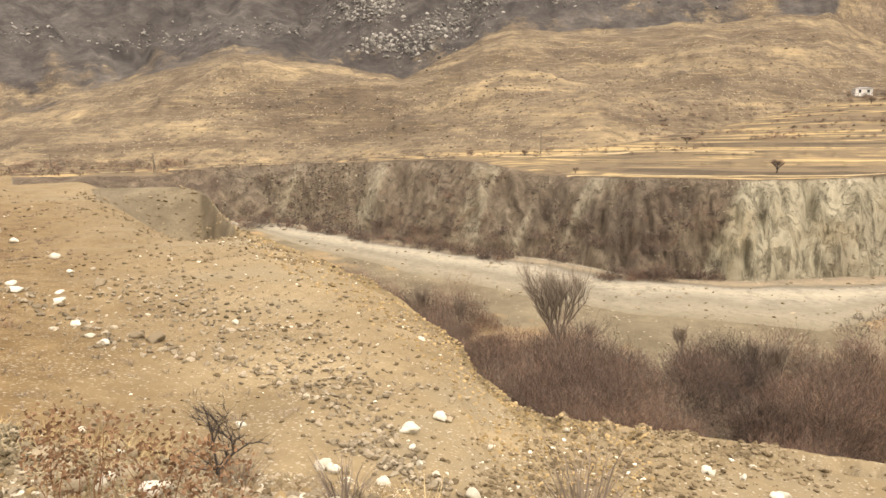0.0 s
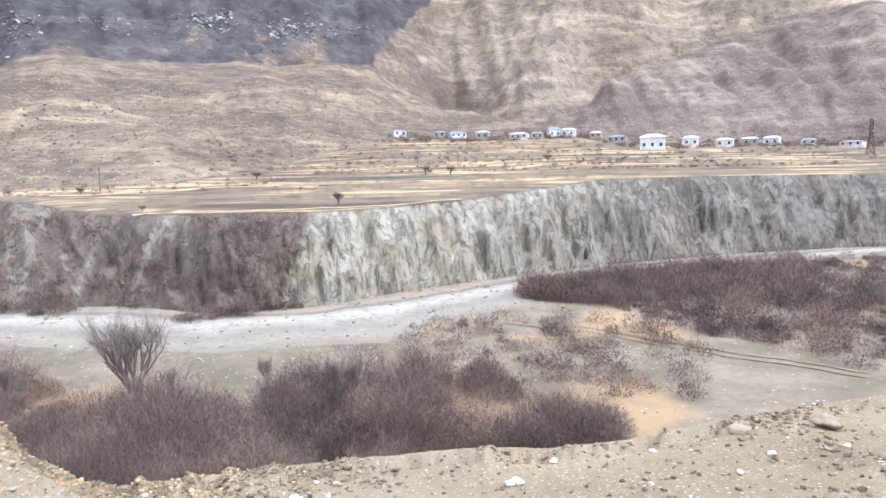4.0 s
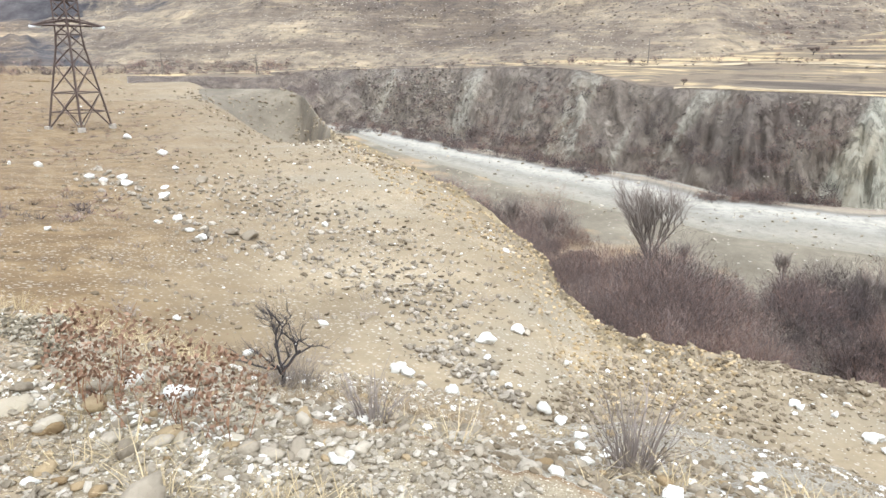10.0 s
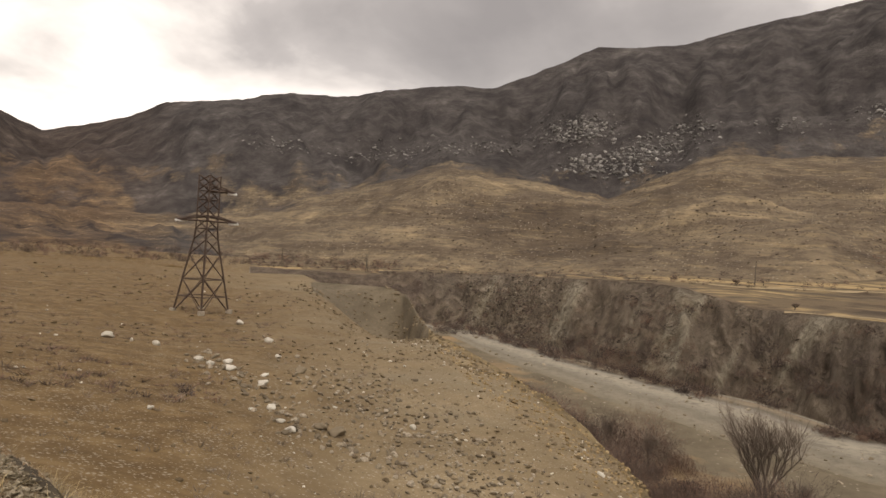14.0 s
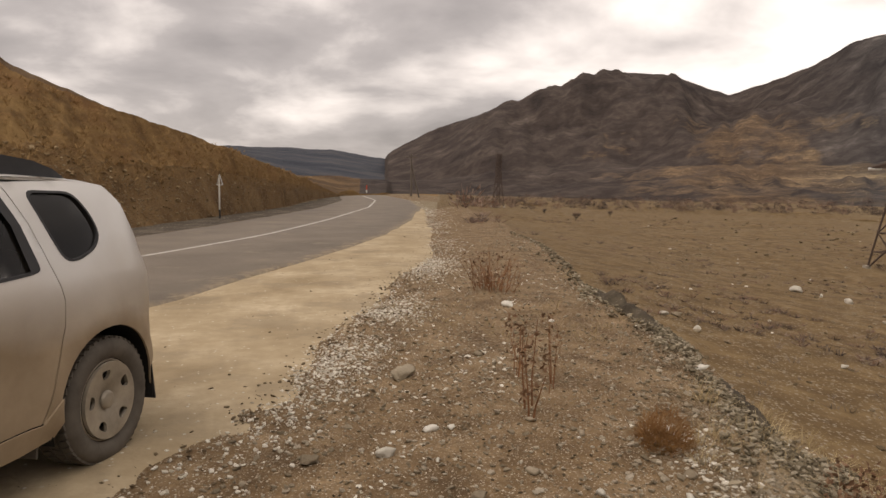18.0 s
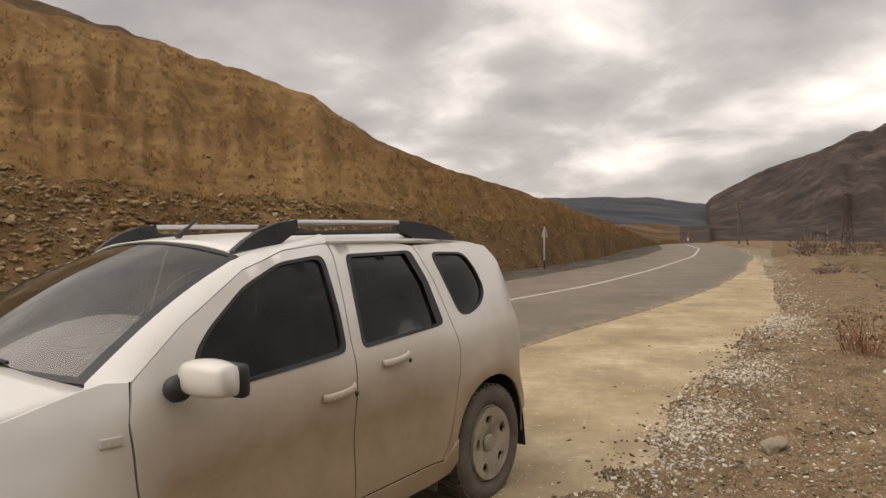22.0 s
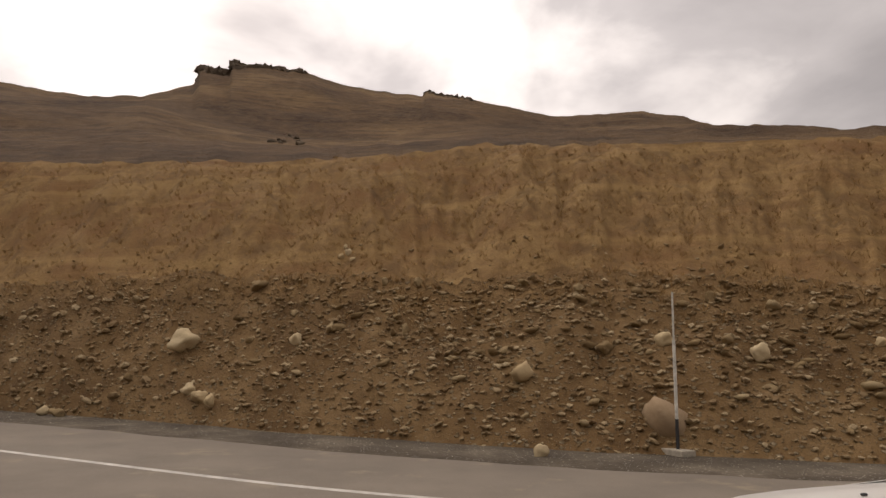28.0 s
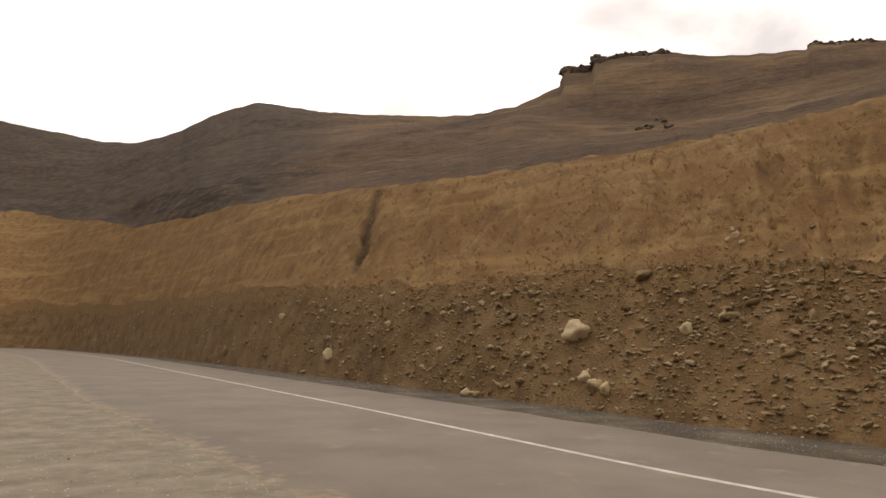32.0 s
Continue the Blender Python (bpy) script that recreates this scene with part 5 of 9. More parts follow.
        if thick:
            bmesh.ops.solidify(bm, geom=bm.faces[:], thickness=thick)
        return shade(bm)

    def bonnet_edge(x):
        return float(np.interp(x, [2.28, 2.55, 2.8, 3.0, 3.08, 3.135, 3.2, 3.27, 3.33, 3.36], [0.818, 0.835, 0.85, 0.832, 0.80, 0.755, 0.66, 0.52, 0.34, 0.10]))

    def bonnet_z(x, y):
        mid = float(np.interp(x, [2.2, 2.4, 2.65, 2.95, 3.15, 3.25, 3.32, 3.36], [1.14, 1.13, 1.107, 1.062, 1.012, 0.97, 0.925, 0.87]))
        e = bonnet_edge(x)
        side_z = float(np.interp(x, [2.28, 2.55, 2.8, 3.0, 3.135, 3.25, 3.36], [1.088, 1.055, 1.02, 0.987, 0.953, 0.92, 0.865]))
        t = min(1, abs(y) / e)
        return mid + (side_z - mid) * t ** 2.6 + 0.008 * math.exp(-((abs(y) - 0.42) / 0.09) ** 2) * (1 if x < 3.1 else 0)

    def bonnet(u, v):
        x = 2.30 + 1.058 * (1 - (1 - u) ** 1.6)
        x += 0.10 * (1 - u) * (1 - (2 * v - 1) ** 2)
        y = (2 * v - 1) * bonnet_edge(x)
        return Vector((x, y, bonnet_z(x, y)))

    part("bonnet", sheet_patch(bonnet, 26, 26, 0.012), PAINT, car, "dusty white bonnet")

    def screen(u, v):
        y0, y1 = (2 * v - 1) * 0.735, (2 * v - 1) * 0.60
        base = Vector((2.44 - 0.16 * (2 * v - 1) ** 2, y0, 1.118 - 0.03 * (2 * v - 1) ** 2))
        top = Vector((1.585 - 0.03 * (2 * v - 1) ** 2, y1, 1.545 - 0.068 * (2 * v - 1) ** 2))
        p = base.lerp(top, u)
        p.z += 0.035 * math.sin(math.pi * u)
        return p

    part("windscreen", sheet_patch(screen, 14, 14), SCREEN_GLASS, car, "slightly dusty windscreen with a long crack")
    line_pts = []
    rng = random.Random(4)
    for k in range(16):
        u = 0.03 + k * 0.052
        p = screen(u, 0.955 - 0.001 * k + rng.uniform(-0.012, 0.012)) + Vector((0.003, 0, 0.004))
        line_pts.append(p)
    part("screen_crack", tube(line_pts, 0.0004, 5), plain("dull_crack", (0.34, 0.33, 0.31), 0.5), car)
    # black frame round the screen, scuttle, wipers
    edge = bmesh.new()
    loop = [(0, k / 14) for k in range(15)] + [(k / 14, 1) for k in range(1, 15)] + [(1, 1 - k / 14) for k in range(1, 15)] + [(1 - k / 14, 0) for k in range(1, 14)]
    pts = [screen(*q) for q in loop]
    ins = [screen(0.03 + 0.94 * q[0], 0.03 + 0.94 * q[1]) + Vector((0.002, 0, 0.003)) for q in loop]
    vo, vi = [edge.verts.new(p + Vector((0.002, 0, 0.003))) for p in pts], [edge.verts.new(p) for p in ins]
    for k in range(len(loop)):
        j = (k + 1) % len(loop)
        edge.faces.new((vo[k], vo[j], vi[j], vi[k]))
    part("screen_surround", edge, BLACK_TRIM, car)
    part("scuttle", sheet_patch(lambda u, v: screen(0, v) + Vector((-0.02 + 0.10 * u * (1 - 0.5 * (2 * v - 1) ** 2), 0, 0.004 - 0.012 * u)), 2, 14), BLACK_TRIM, car, "black plastic scuttle")
    for v0, v1 in ((0.80, 0.42), (0.42, 0.08)):
        wiper = bmesh.new()
        add_rod(wiper, screen(0.0, v0) + Vector((0.03, 0, 0.012)), screen(0.07, (v0 + v1) / 2) + Vector((0.01, 0, 0.03)), 0.009, 0.006, 6)
        add_rod(wiper, screen(0.035, v0 - 0.02) + Vector((0.01, 0, 0.018)), screen(0.09, v1) + Vector((0.01, 0, 0.018)), 0.007, 0.006, 6)
        part("wiper", wiper, BLACK_TRIM, car, "black wiper arm and blade")
    # A pillars: strips from the door frame to the screen's edge
    pillar = bmesh.new()
    outer = [(2.34, 1.086), (2.17, 1.09), (1.95, 1.244), (1.62, 1.428), (1.37, 1.501), (1.08, 1.528)]
    ring_o = dense(outer, 0.06, closed=False) + [outer[-1]]
    top_in = []
    for x, z in ring_o:
        u = min(1.0, max(0.0, (z - 1.088) / (1.477 - 1.088)))
        q = screen(u, 1.0)
        top_in.append(q + Vector((0.004, 0.006, 0.006)) if x > 1.50 else Vector((x, 0.60 - 0.02 * (1.5 - x), 1.495 + 0.09 * min(1, (1.5 - x) / 0.5))))
    va = [pillar.verts.new((x, car_side(x, z) - 0.001, z)) for x, z in ring_o]
    vm = [pillar.verts.new(((x + q.x) / 2, (car_side(x, z) + q.y) / 2 + 0.012, (z + q.z) / 2 + 0.007)) for (x, z), q in zip(ring_o, top_in)]
    vb = [pillar.verts.new(q) for q in top_in]
    for k in range(len(ring_o) - 1):
        pillar.faces.new((va[k], va[k + 1], vm[k + 1], vm[k]))
        pillar.faces.new((vm[k], vm[k + 1], vb[k + 1], vb[k]))
    both("screen_pillar", shade(pillar), PAINT)

    def roof(u, v):
        x = 1.585 - 1.885 * u
        w = float(np.interp(x, [-0.3, -0.1, 0.3, 0.9, 1.3, 1.59], [0.60, 0.635, 0.652, 0.650, 0.635, 0.602]))
        s = 2 * v - 1
        mid = float(np.interp(x, [-0.3, -0.1, 0.3, 0.9, 1.3, 1.59], [1.545, 1.568, 1.588, 1.59, 1.575, 1.545]))
        rim = float(np.interp(x, [-0.3, -0.08, 0.16, 0.6, 1.08, 1.38, 1.59], [1.475, 1.502, 1.517, 1.528, 1.532, 1.513, 1.478]))
        x -= 0.03 * s * s * (1 - u)
        return Vector((x, s * w, mid + (rim - mid) * abs(s) ** 3))

    part("roof", sheet_patch(roof, 24, 24, 0.01), PAINT, car, "white roof panel")
    side_rail = bmesh.new()
    cols = []
    for k in range(25):
        x = 1.10 - 1.40 * k / 24
        zt = float(np.interp(x, [-0.3, -0.08, 0.16, 0.6, 1.08], [1.483, 1.512, 1.526, 1.524, 1.526]))
        q = roof((1.585 - x) / 1.885, 1.0)
        cols.append((side_rail.verts.new((x, car_side(x, zt - 0.006), zt - 0.006)), side_rail.verts.new((x, (car_side(x, zt) + q.y) / 2 + 0.014, max(zt, q.z) + 0.004)), side_rail.verts.new(q)))
    for a, b in zip(cols, cols[1:]):
        side_rail.faces.new((a[0], b[0], b[1], a[1]))
        side_rail.faces.new((a[1], b[1], b[2], a[2]))
    both("roof_gutter", shade(side_rail), PAINT)

    def tail(u, v):
        s = 2 * v - 1
        z = 1.555 - 1.25 * u
        x = float(np.interp(z, [0.3, 0.5, 0.62, 0.75, 1.0, 1.15, 1.35, 1.5, 1.56], [-0.70, -0.76, -0.77, -0.72, -0.70, -0.65, -0.52, -0.37, -0.30]))
        w = float(np.interp(z, [0.3, 0.6, 1.0, 1.2, 1.48, 1.56], [0.64, 0.66, 0.66, 0.62, 0.60, 0.60]))
        return Vector((x + 0.10 * abs(s) ** 3, s * w, z - 0.07 * abs(s) ** 3 * (1 if z > 1.45 else 0)))

    part("tailgate", sheet_patch(tail, 18, 16, 0.012), PAINT, car)
    part("rear_screen", sheet_patch(lambda u, v: tail(0.10 + 0.22 * u, 0.12 + 0.76 * v) + Vector((-0.008, 0, 0)), 6, 10), SIDE_GLASS, car)
    lamp = sheet_patch(lambda u, v: Vector((-0.600 - 0.085 * v, 0.672 - 0.12 * v, 1.06 - 0.26 * u)), 4, 4, 0.03)
    both("tail_lamp", lamp, RED_LENS, "red tail lamp")

    # front: bumper, grille, headlamps
    def nose(s, z):
        base = 3.365 - 0.30 * abs(s) ** 2.6 - 0.16 * abs(s) ** 8
        out = float(np.interp(z, [0.22, 0.3, 0.42, 0.55, 0.62, 0.68, 0.8, 0.92], [-0.07, 0.0, 0.045, 0.05, 0.035, 0.0, -0.01, -0.03]))
        return Vector((base + out * (1 - 0.3 * abs(s)), s * float(np.interp(abs(s), [0, 0.8, 1], [0.86, 0.865, 0.835])), z))

    part("front_bumper", sheet_patch(lambda u, v: nose(2 * v - 1, 0.24 + 0.42 * u), 12, 40, 0.015), PAINT, car, "dusty white front bumper")
    part("grille_back", sheet_patch(lambda u, v: nose((2 * v - 1) * 0.58, 0.62 + 0.30 * u) + Vector((-0.055, 0, 0)), 6, 20), DARK_VOID, car)
    for zz in (0.905, 0.665):
        part("grille_trim", tube([nose((2 * k / 24 - 1) * 0.56, zz) for k in range(25)], 0.011), GRILLE_GREY, car)
    for zz in (0.715, 0.77, 0.825, 0.872):
        slat = bmesh.new()
        for k in range(20):
            s0, s1 = (2 * k / 20 - 1) * 0.55, (2 * (k + 1) / 20 - 1) * 0.55
            a, b = nose(s0, zz) + Vector((-0.012, 0, 0)), nose(s1, zz) + Vector((-0.012, 0, 0))
            up, bk = Vector((0, 0, 0.016)), Vector((-0.03, 0, 0.008))
            v = [slat.verts.new(p) for p in (a - up, b - up, b + up * 0.6, a + up * 0.6, a + up * 0.6 + bk, b + up * 0.6 + bk)]
            slat.faces.new(v[:4])
            slat.faces.new((v[3], v[2], v[5], v[4]))
        part("grille_slat", shade(slat), GRILLE_GREY, car)

    def lamp_fn(u, v, z0, z1):
        s = 0.50 + 0.48 * v
        lo, hi = z0(v), z1(v)
        p = nose(s, lo + (hi - lo) * u)
        p.x = nose(s, 0.8).x + 0.018 - 0.035 * (u if z0(0.5) > 0.8 else 0)
        p.y += 0.012
        return p

    top_line = lambda v: 0.905 + 0.035 * v - 0.01 * v * v
    mid_line = lambda v: 0.848 + 0.035 * v
    low_line = lambda v: 0.665 + 0.06 * v * v
    upper = sheet_patch(lambda u, v: lamp_fn(u, v, mid_line, top_line), 4, 14)
    lower = sheet_patch(lambda u, v: lamp_fn(u, v, low_line, mid_line), 6, 14)
    for s in (1, -1):
        head = part("headlamp", upper if s > 0 else mirrored_upper, LAMP_GLASS, car, "clear upper headlamp with bright reflector")
        if s > 0:
            mirrored_upper = head.data.copy()
            mirrored_upper.transform(Matrix.Diagonal((1, -1, 1, 1)))
            mirrored_upper.flip_normals()
        lens = part("lower_lens", lower if s > 0 else mirrored_lower, LAMP_LOW, head, "dark grey lower headlamp glass")
        if s > 0:
            mirrored_lower = lens.data.copy()
            mirrored_lower.transform(Matrix.Diagonal((1, -1, 1, 1)))
            mirrored_lower.flip_normals()
    plate_bm = box((0.012, 0.52, 0.112), pose(3.425, 0, 0.50), 0.003)
    number = part("number_plate", plate_bm, plain("white_plate", (0.7, 0.7, 0.7), 0.4), car, "white plate with plain dark bars")
    bars = bmesh.new()
    for k in range(6):
        add_box(bars, (0.004, 0.045, 0.07), pose(3.433, -0.19 + 0.075 * k, 0.50))
    part("bar", bars, BLACK_TRIM, number)

    # wheels
    def wheel(x, s):
        hub = part("wheel", lathe([(0.20, -0.09), (0.205, 0.075), (0.214, 0.088), (0.22, 0.08), (0.224, 0.06)], 36), COVER, car, "dusty steel wheel", pose(x, s * 0.775, 0.335, 0, 0, 0 if s > 0 else 180))
        tyre = lathe([(0.222, -0.085), (0.235, -0.10), (0.275, -0.112), (0.312, -0.106), (0.33, -0.09), (0.336, -0.05), (0.337, 0.0), (0.336, 0.05), (0.33, 0.09), (0.312, 0.106), (0.275, 0.112), (0.235, 0.10), (0.222, 0.085)], 56)
        part("tyre", tyre, RUBBER, hub, "dust-covered tyre")
        tread = bmesh.new()
        for k in range(48):
            a = 2 * math.pi * k / 48
            for w0, ph in ((-0.062, 0.0), (0.0, 0.5), (0.062, 0.0)):
                b = a + ph * 2 * math.pi / 48
                add_box(tread, (0.031, 0.05, 0.012), Matrix.Rotation(-b, 4, "Y") @ pose(0, w0, 0.337, 0, 0, 14 if w0 else -10))
        part("tread_block", tread, RUBBER, hub)
        holes = []
        for k in range(5):
            a = radians(90 - 8 + 72 * k)
            hole = [(0.118, -0.028), (0.17, -0.042), (0.168, 0.0), (0.16, 0.036), (0.12, 0.02)]
            holes.append(soften([(r * math.cos(a) - t * math.sin(a), r * math.sin(a) + t * math.cos(a)) for r, t in hole], 1))
        disc = [(0.207 * math.cos(2 * math.pi * k / 40), 0.207 * math.sin(2 * math.pi * k / 40)) for k in range(40)]
        dish = lambda u, v: Vector((u, 0.088 - 0.012 * math.cos(min(1, math.hypot(u, v) / 0.207) * math.pi) - 0.016 * math.exp(-(math.hypot(u, v) / 0.07) ** 4) + 0.006, v))
        cover = part("wheel_cover", plate(disc, holes, dish, 0.028, 0.02, 0.02), COVER, hub, "dusty silver wheel cover with five holes")
        part("hub_cap", lathe([(0.0, 0.098), (0.035, 0.097), (0.046, 0.092), (0.05, 0.078)], 24), COVER, hub)
        part("brake_drum", lathe([(0.0, 0.03), (0.15, 0.03), (0.19, 0.0)], 30), DARK_VOID, hub)
        return cover

    for x in (0.0, 2.58):
        for s in (1, -1):
            wheel(x, s)
    for s in (1, -1):
        part("mud_flap", box((0.012, 0.19, 0.22), pose(-0.44, s * 0.76, 0.31, 0, 8, 0), 0.004), BLACK_TRIM, car, "black rubber mud flap")
        part("front_mud_flap", box((0.012, 0.15, 0.10), pose(0.46, s * 0.74, 0.235, 0, -8, 0), 0.004), RUBBER, car)
        # roof rail: two black feet with an aluminium bar between
        rail = part("roof_rail", rod((1.24, s * 0.565, 1.622), (0.47, s * 0.575, 1.626), 0.016, n=10), CHROME, car, "aluminium roof rail with black feet")
        for ends in (((1.56, 1.500), (1.50, 1.545), (1.42, 1.588), (1.32, 1.622), (1.21, 1.638)), ((-0.10, 1.535), (-0.02, 1.575), (0.12, 1.612), (0.32, 1.634), (0.48, 1.640))):
            footing = bmesh.new()
            rows = []
            for k, (x, z) in enumerate(ends):
                base = roof((1.585 - min(1.585, x)) / 1.885, 0.5 + s * 0.44).z - 0.01
                lo = min(base, z - 0.01) if k < 4 else z - 0.05
                w = 0.024
                y = s * (0.55 + 0.015 * (k / 4))
                rows.append([footing.verts.new(p) for p in ((x, y - w, lo), (x, y - w * 0.7, z), (x, y + w * 0.7, z), (x, y + w, lo))])
            for a, b in zip(rows, rows[1:]):
                for j in range(4):
                    footing.faces.new((a[j], a[(j + 1) % 4], b[(j + 1) % 4], b[j]))
            footing.faces.new(rows[0][::-1])
            footing.faces.new(rows[-1])
            bmesh.ops.recalc_face_normals(footing, faces=footing.faces)
            part("rail_foot", footing, BLACK_TRIM, rail, "black plastic rail foot")
        low = rod((1.24, s * 0.565, 1.575), (0.4, s * 0.575, 1.58), 0.013, n=6)
        part("rail_base", low, BLACK_TRIM, rail)
        # mirror
        mir = bmesh.new()
        rows = []
        for k in range(9):
            t = k / 8
            y = 0.895 + 0.235 * t
            hh = 0.026 + 0.036 * math.sin(math.pi * min(1, 0.22 + 0.62 * t)) ** 0.6
            dd = 0.075 * math.sin(math.pi * min(1, 0.3 + 0.55 * t)) ** 0.7
            sp = lambda q: math.copysign(abs(q) ** 0.62, q)
            rows.append([mir.verts.new((1.985 + 0.02 * t + dd * sp(math.cos(a)) * (1.0 if math.cos(a) > 0 else 0.55), s * y, 1.022 + hh * sp(math.sin(a)) * (1.12 if math.sin(a) > 0 else 0.9) + 0.01 * t)) for a in np.linspace(0, 2 * math.pi, 16, endpoint=False)])
        for a, b in zip(rows, rows[1:]):
            for j in range(16):
                mir.faces.new((a[j], a[(j + 1) % 16], b[(j + 1) % 16], b[j]))
        mir.faces.new(rows[0]), mir.faces.new(rows[-1])
        bmesh.ops.recalc_face_normals(mir, faces=mir.faces)
        bmesh.ops.translate(mir, vec=(0, 0, 0.058), verts=mir.verts)
        mirror = part("door_mirror", shade(mir), PAINT, car, "dusty white door mirror on a black arm")
        part("mirror_arm", lathe([(0.0, 0.0), (0.042, 0.0), (0.048, 0.02), (0.04, 0.05), (0.0, 0.055)], 20), BLACK_TRIM, mirror, m=pose(2.045, s * 0.862, 1.050, 0, 0, 0 if s > 0 else 180))
        rim = bmesh.new()
        add_box(rim, (0.05, 0.195, 0.118), pose(1.945, s * 1.02, 1.082), 0.024)
        part("mirror_rim", shade(rim), BLACK_TRIM, mirror)
        # handles, repeater
        for hx, hz in ((1.255, 0.877), (0.855, 0.962)):
            y0 = car_side(hx, hz)
            bow = lambda t: Vector((hx + 0.095 - 0.19 * t, s * (y0 + 0.004 + 0.034 * math.sin(math.pi * t) ** 0.5), hz - 0.008 + 0.02 * t))
            handle = part("door_handle", tube([bow(k / 12) for k in range(13)], 0.012, 10, 1.5), PAINT, car, "body-coloured pull handle")
            part("lock", lathe([(0.0, 0.006), (0.010, 0.006), (0.012, 0.0)], 14), BLACK_TRIM, handle, m=pose(hx - 0.115, s * y0, hz - 0.025, 0, 0, 0 if s > 0 else 180))
        part("repeater_lamp", box((0.075, 0.014, 0.032), pose(2.275, s * (car_side(2.275, 0.925) + 0.004), 0.925, 0, -4, 0), 0.006), plain("clear_repeater", (0.55, 0.53, 0.48), 0.2), car, "small clear side repeater lamp")
    for yy in (0.26, -0.26):
        part("washer_jet", box((0.024, 0.020, 0.010), pose(2.66, yy, bonnet_z(2.66, yy) + 0.006, 0, 8, 0), 0.005), BLACK_TRIM, car)
    aerial = bmesh.new()
    add_rod(aerial, (1.46, 0.02, 1.565), (1.40, 0.02, 1.61), 0.018, 0.009, 8)
    add_rod(aerial, (1.40, 0.02, 1.61), (1.33, 0.02, 1.67), 0.008, 0.006, 6)
    part("aerial", aerial, BLACK_TRIM, car, "short black aerial stub")
    # inside
    part("dashboard", shade(box((0.34, 1.34, 0.20), pose(2.08, 0, 0.98, 0, 10, 0), 0.05)), plain("dark_dashboard", (0.05, 0.053, 0.055), 0.95, spec=0.08, scale=1.2), car)
    ring = bmesh.new()
    for k in range(28):
        a0, a1 = 2 * math.pi * k / 28, 2 * math.pi * (k + 1) / 28
        add_rod(ring, (0.18 * math.cos(a0), 0.18 * math.sin(a0), 0), (0.18 * math.cos(a1), 0.18 * math.sin(a1), 0), 0.014, n=6)
    add_rod(ring, (-0.17, 0, 0), (0.17, 0, 0), 0.02, n=6)
    part("steering_wheel", ring, BLACK_TRIM, car, m=pose(1.80, 0.36, 1.0, 0, -62, 0))
    for x, ys in ((1.30, (0.36, -0.36)), (0.45, (0.36, 0.0, -0.36))):
        for y in ys:
            seat = bmesh.new()
            add_box(seat, (0.16, 0.46, 0.56), pose(x - 0.1, y, 0.90, 0, -14, 0), 0.05)
            add_box(seat, (0.10, 0.26, 0.17), pose(x - 0.19, y, 1.27, 0, -10, 0), 0.04)
            part("seat_back", shade(seat), SEAT_CLOTH, car, "dark cloth seat with headrest")
    return car


CAR_POSE = pose(-1.876, 4.225, 0.0, 0, 0, -107.5)
build_car(CAR_POSE)



# ---- stones, plants and small things ----
def seen(az, el):
    """Where the sight line at that bearing and slope first meets the ground."""
    i = int(np.clip(np.searchsorted(AZ_DEG, az) - 1, 0, len(AZ_DEG) - 1))
    col = np.degrees(np.arctan2(gz[:, i] - EYE_Z, gr[:, i]))
    k = int(np.argmax((col >= el) & (gr[:, i] > 1.2)))
    k = max(k, 1)
    t = (el - col[k - 1]) / max(1e-9, col[k] - col[k - 1])
    r = gr[k - 1, i] + (gr[k, i] - gr[k - 1, i]) * float(np.clip(t, 0, 1))
    return polar(az, r)


def ico(sub):
    bm = bmesh.new()
    bmesh.ops.create_icosphere(bm, subdivisions=sub, radius=1.0)
    v = np.array([x.co[:] for x in bm.verts])
    f = np.array([[q.index for q in p.verts] for p in bm.faces])
    bm.free()
    return v, f


ICO = {k: ico(k) for k in (1, 2, 3)}


def stone_shape(seed, sub=2, rough=0.28, flat=0.6):
    """One stone, about 1 m across, its base at z = -0.3."""
    v, f = ICO[sub]
    rng = np.random.RandomState(seed)
    ax = rng.normal(size=(10, 3))
    ax /= np.linalg.norm(ax, axis=1, keepdims=True)
    r = np.ones(len(v))
    for a in ax:                       # flattened facets
        r = np.minimum(r, (0.50 + 0.32 * rng.rand()) / np.maximum(0.05, v @ a))
    r *= 1 + rough * fbm(v[:, 0] * 1.9 + seed, v[:, 1] * 1.9 + v[:, 2] * 1.3, 3, seed)
    p = v * r[:, None] * 0.5 * np.array([1.0, 0.6 + 0.3 * rng.rand(), flat])
    return p, f


def stone_mesh(name, seed, mat, sub=2, rough=0.28, flat=0.6, smooth=True):
    p, f = stone_shape(seed, sub, rough, flat)
    return quick_mesh(name, p, f, [mat], smooth)


def stone_field(name, pts, sizes, mat, seed, sub=1, flat=0.55, sink=0.15):
    """Many stones joined in one mesh."""
    rng = np.random.RandomState(seed)
    shapes = [stone_shape(seed * 10 + k, sub, 0.3, flat) for k in range(6)]
    V, F, base = [], [], 0
    for (x, y, z), s in zip(pts, sizes):
        p, f = shapes[rng.randint(6)]
        a = rng.rand() * 6.283
        c, q = math.cos(a), math.sin(a)
        t = rng.normal(size=2) * 0.22
        w = np.stack([p[:, 0] * c - p[:, 1] * q, p[:, 0] * q + p[:, 1] * c, p[:, 2] + p[:, 0] * t[0] + p[:, 1] * t[1]], 1) * s
        V.append(w + np.array([x, y, z + s * (flat * 0.5 - sink)]))
        F.append(f + base)
        base += len(p)
    return quick_mesh(name, np.vstack(V), np.vstack(F), [mat], sub > 1)


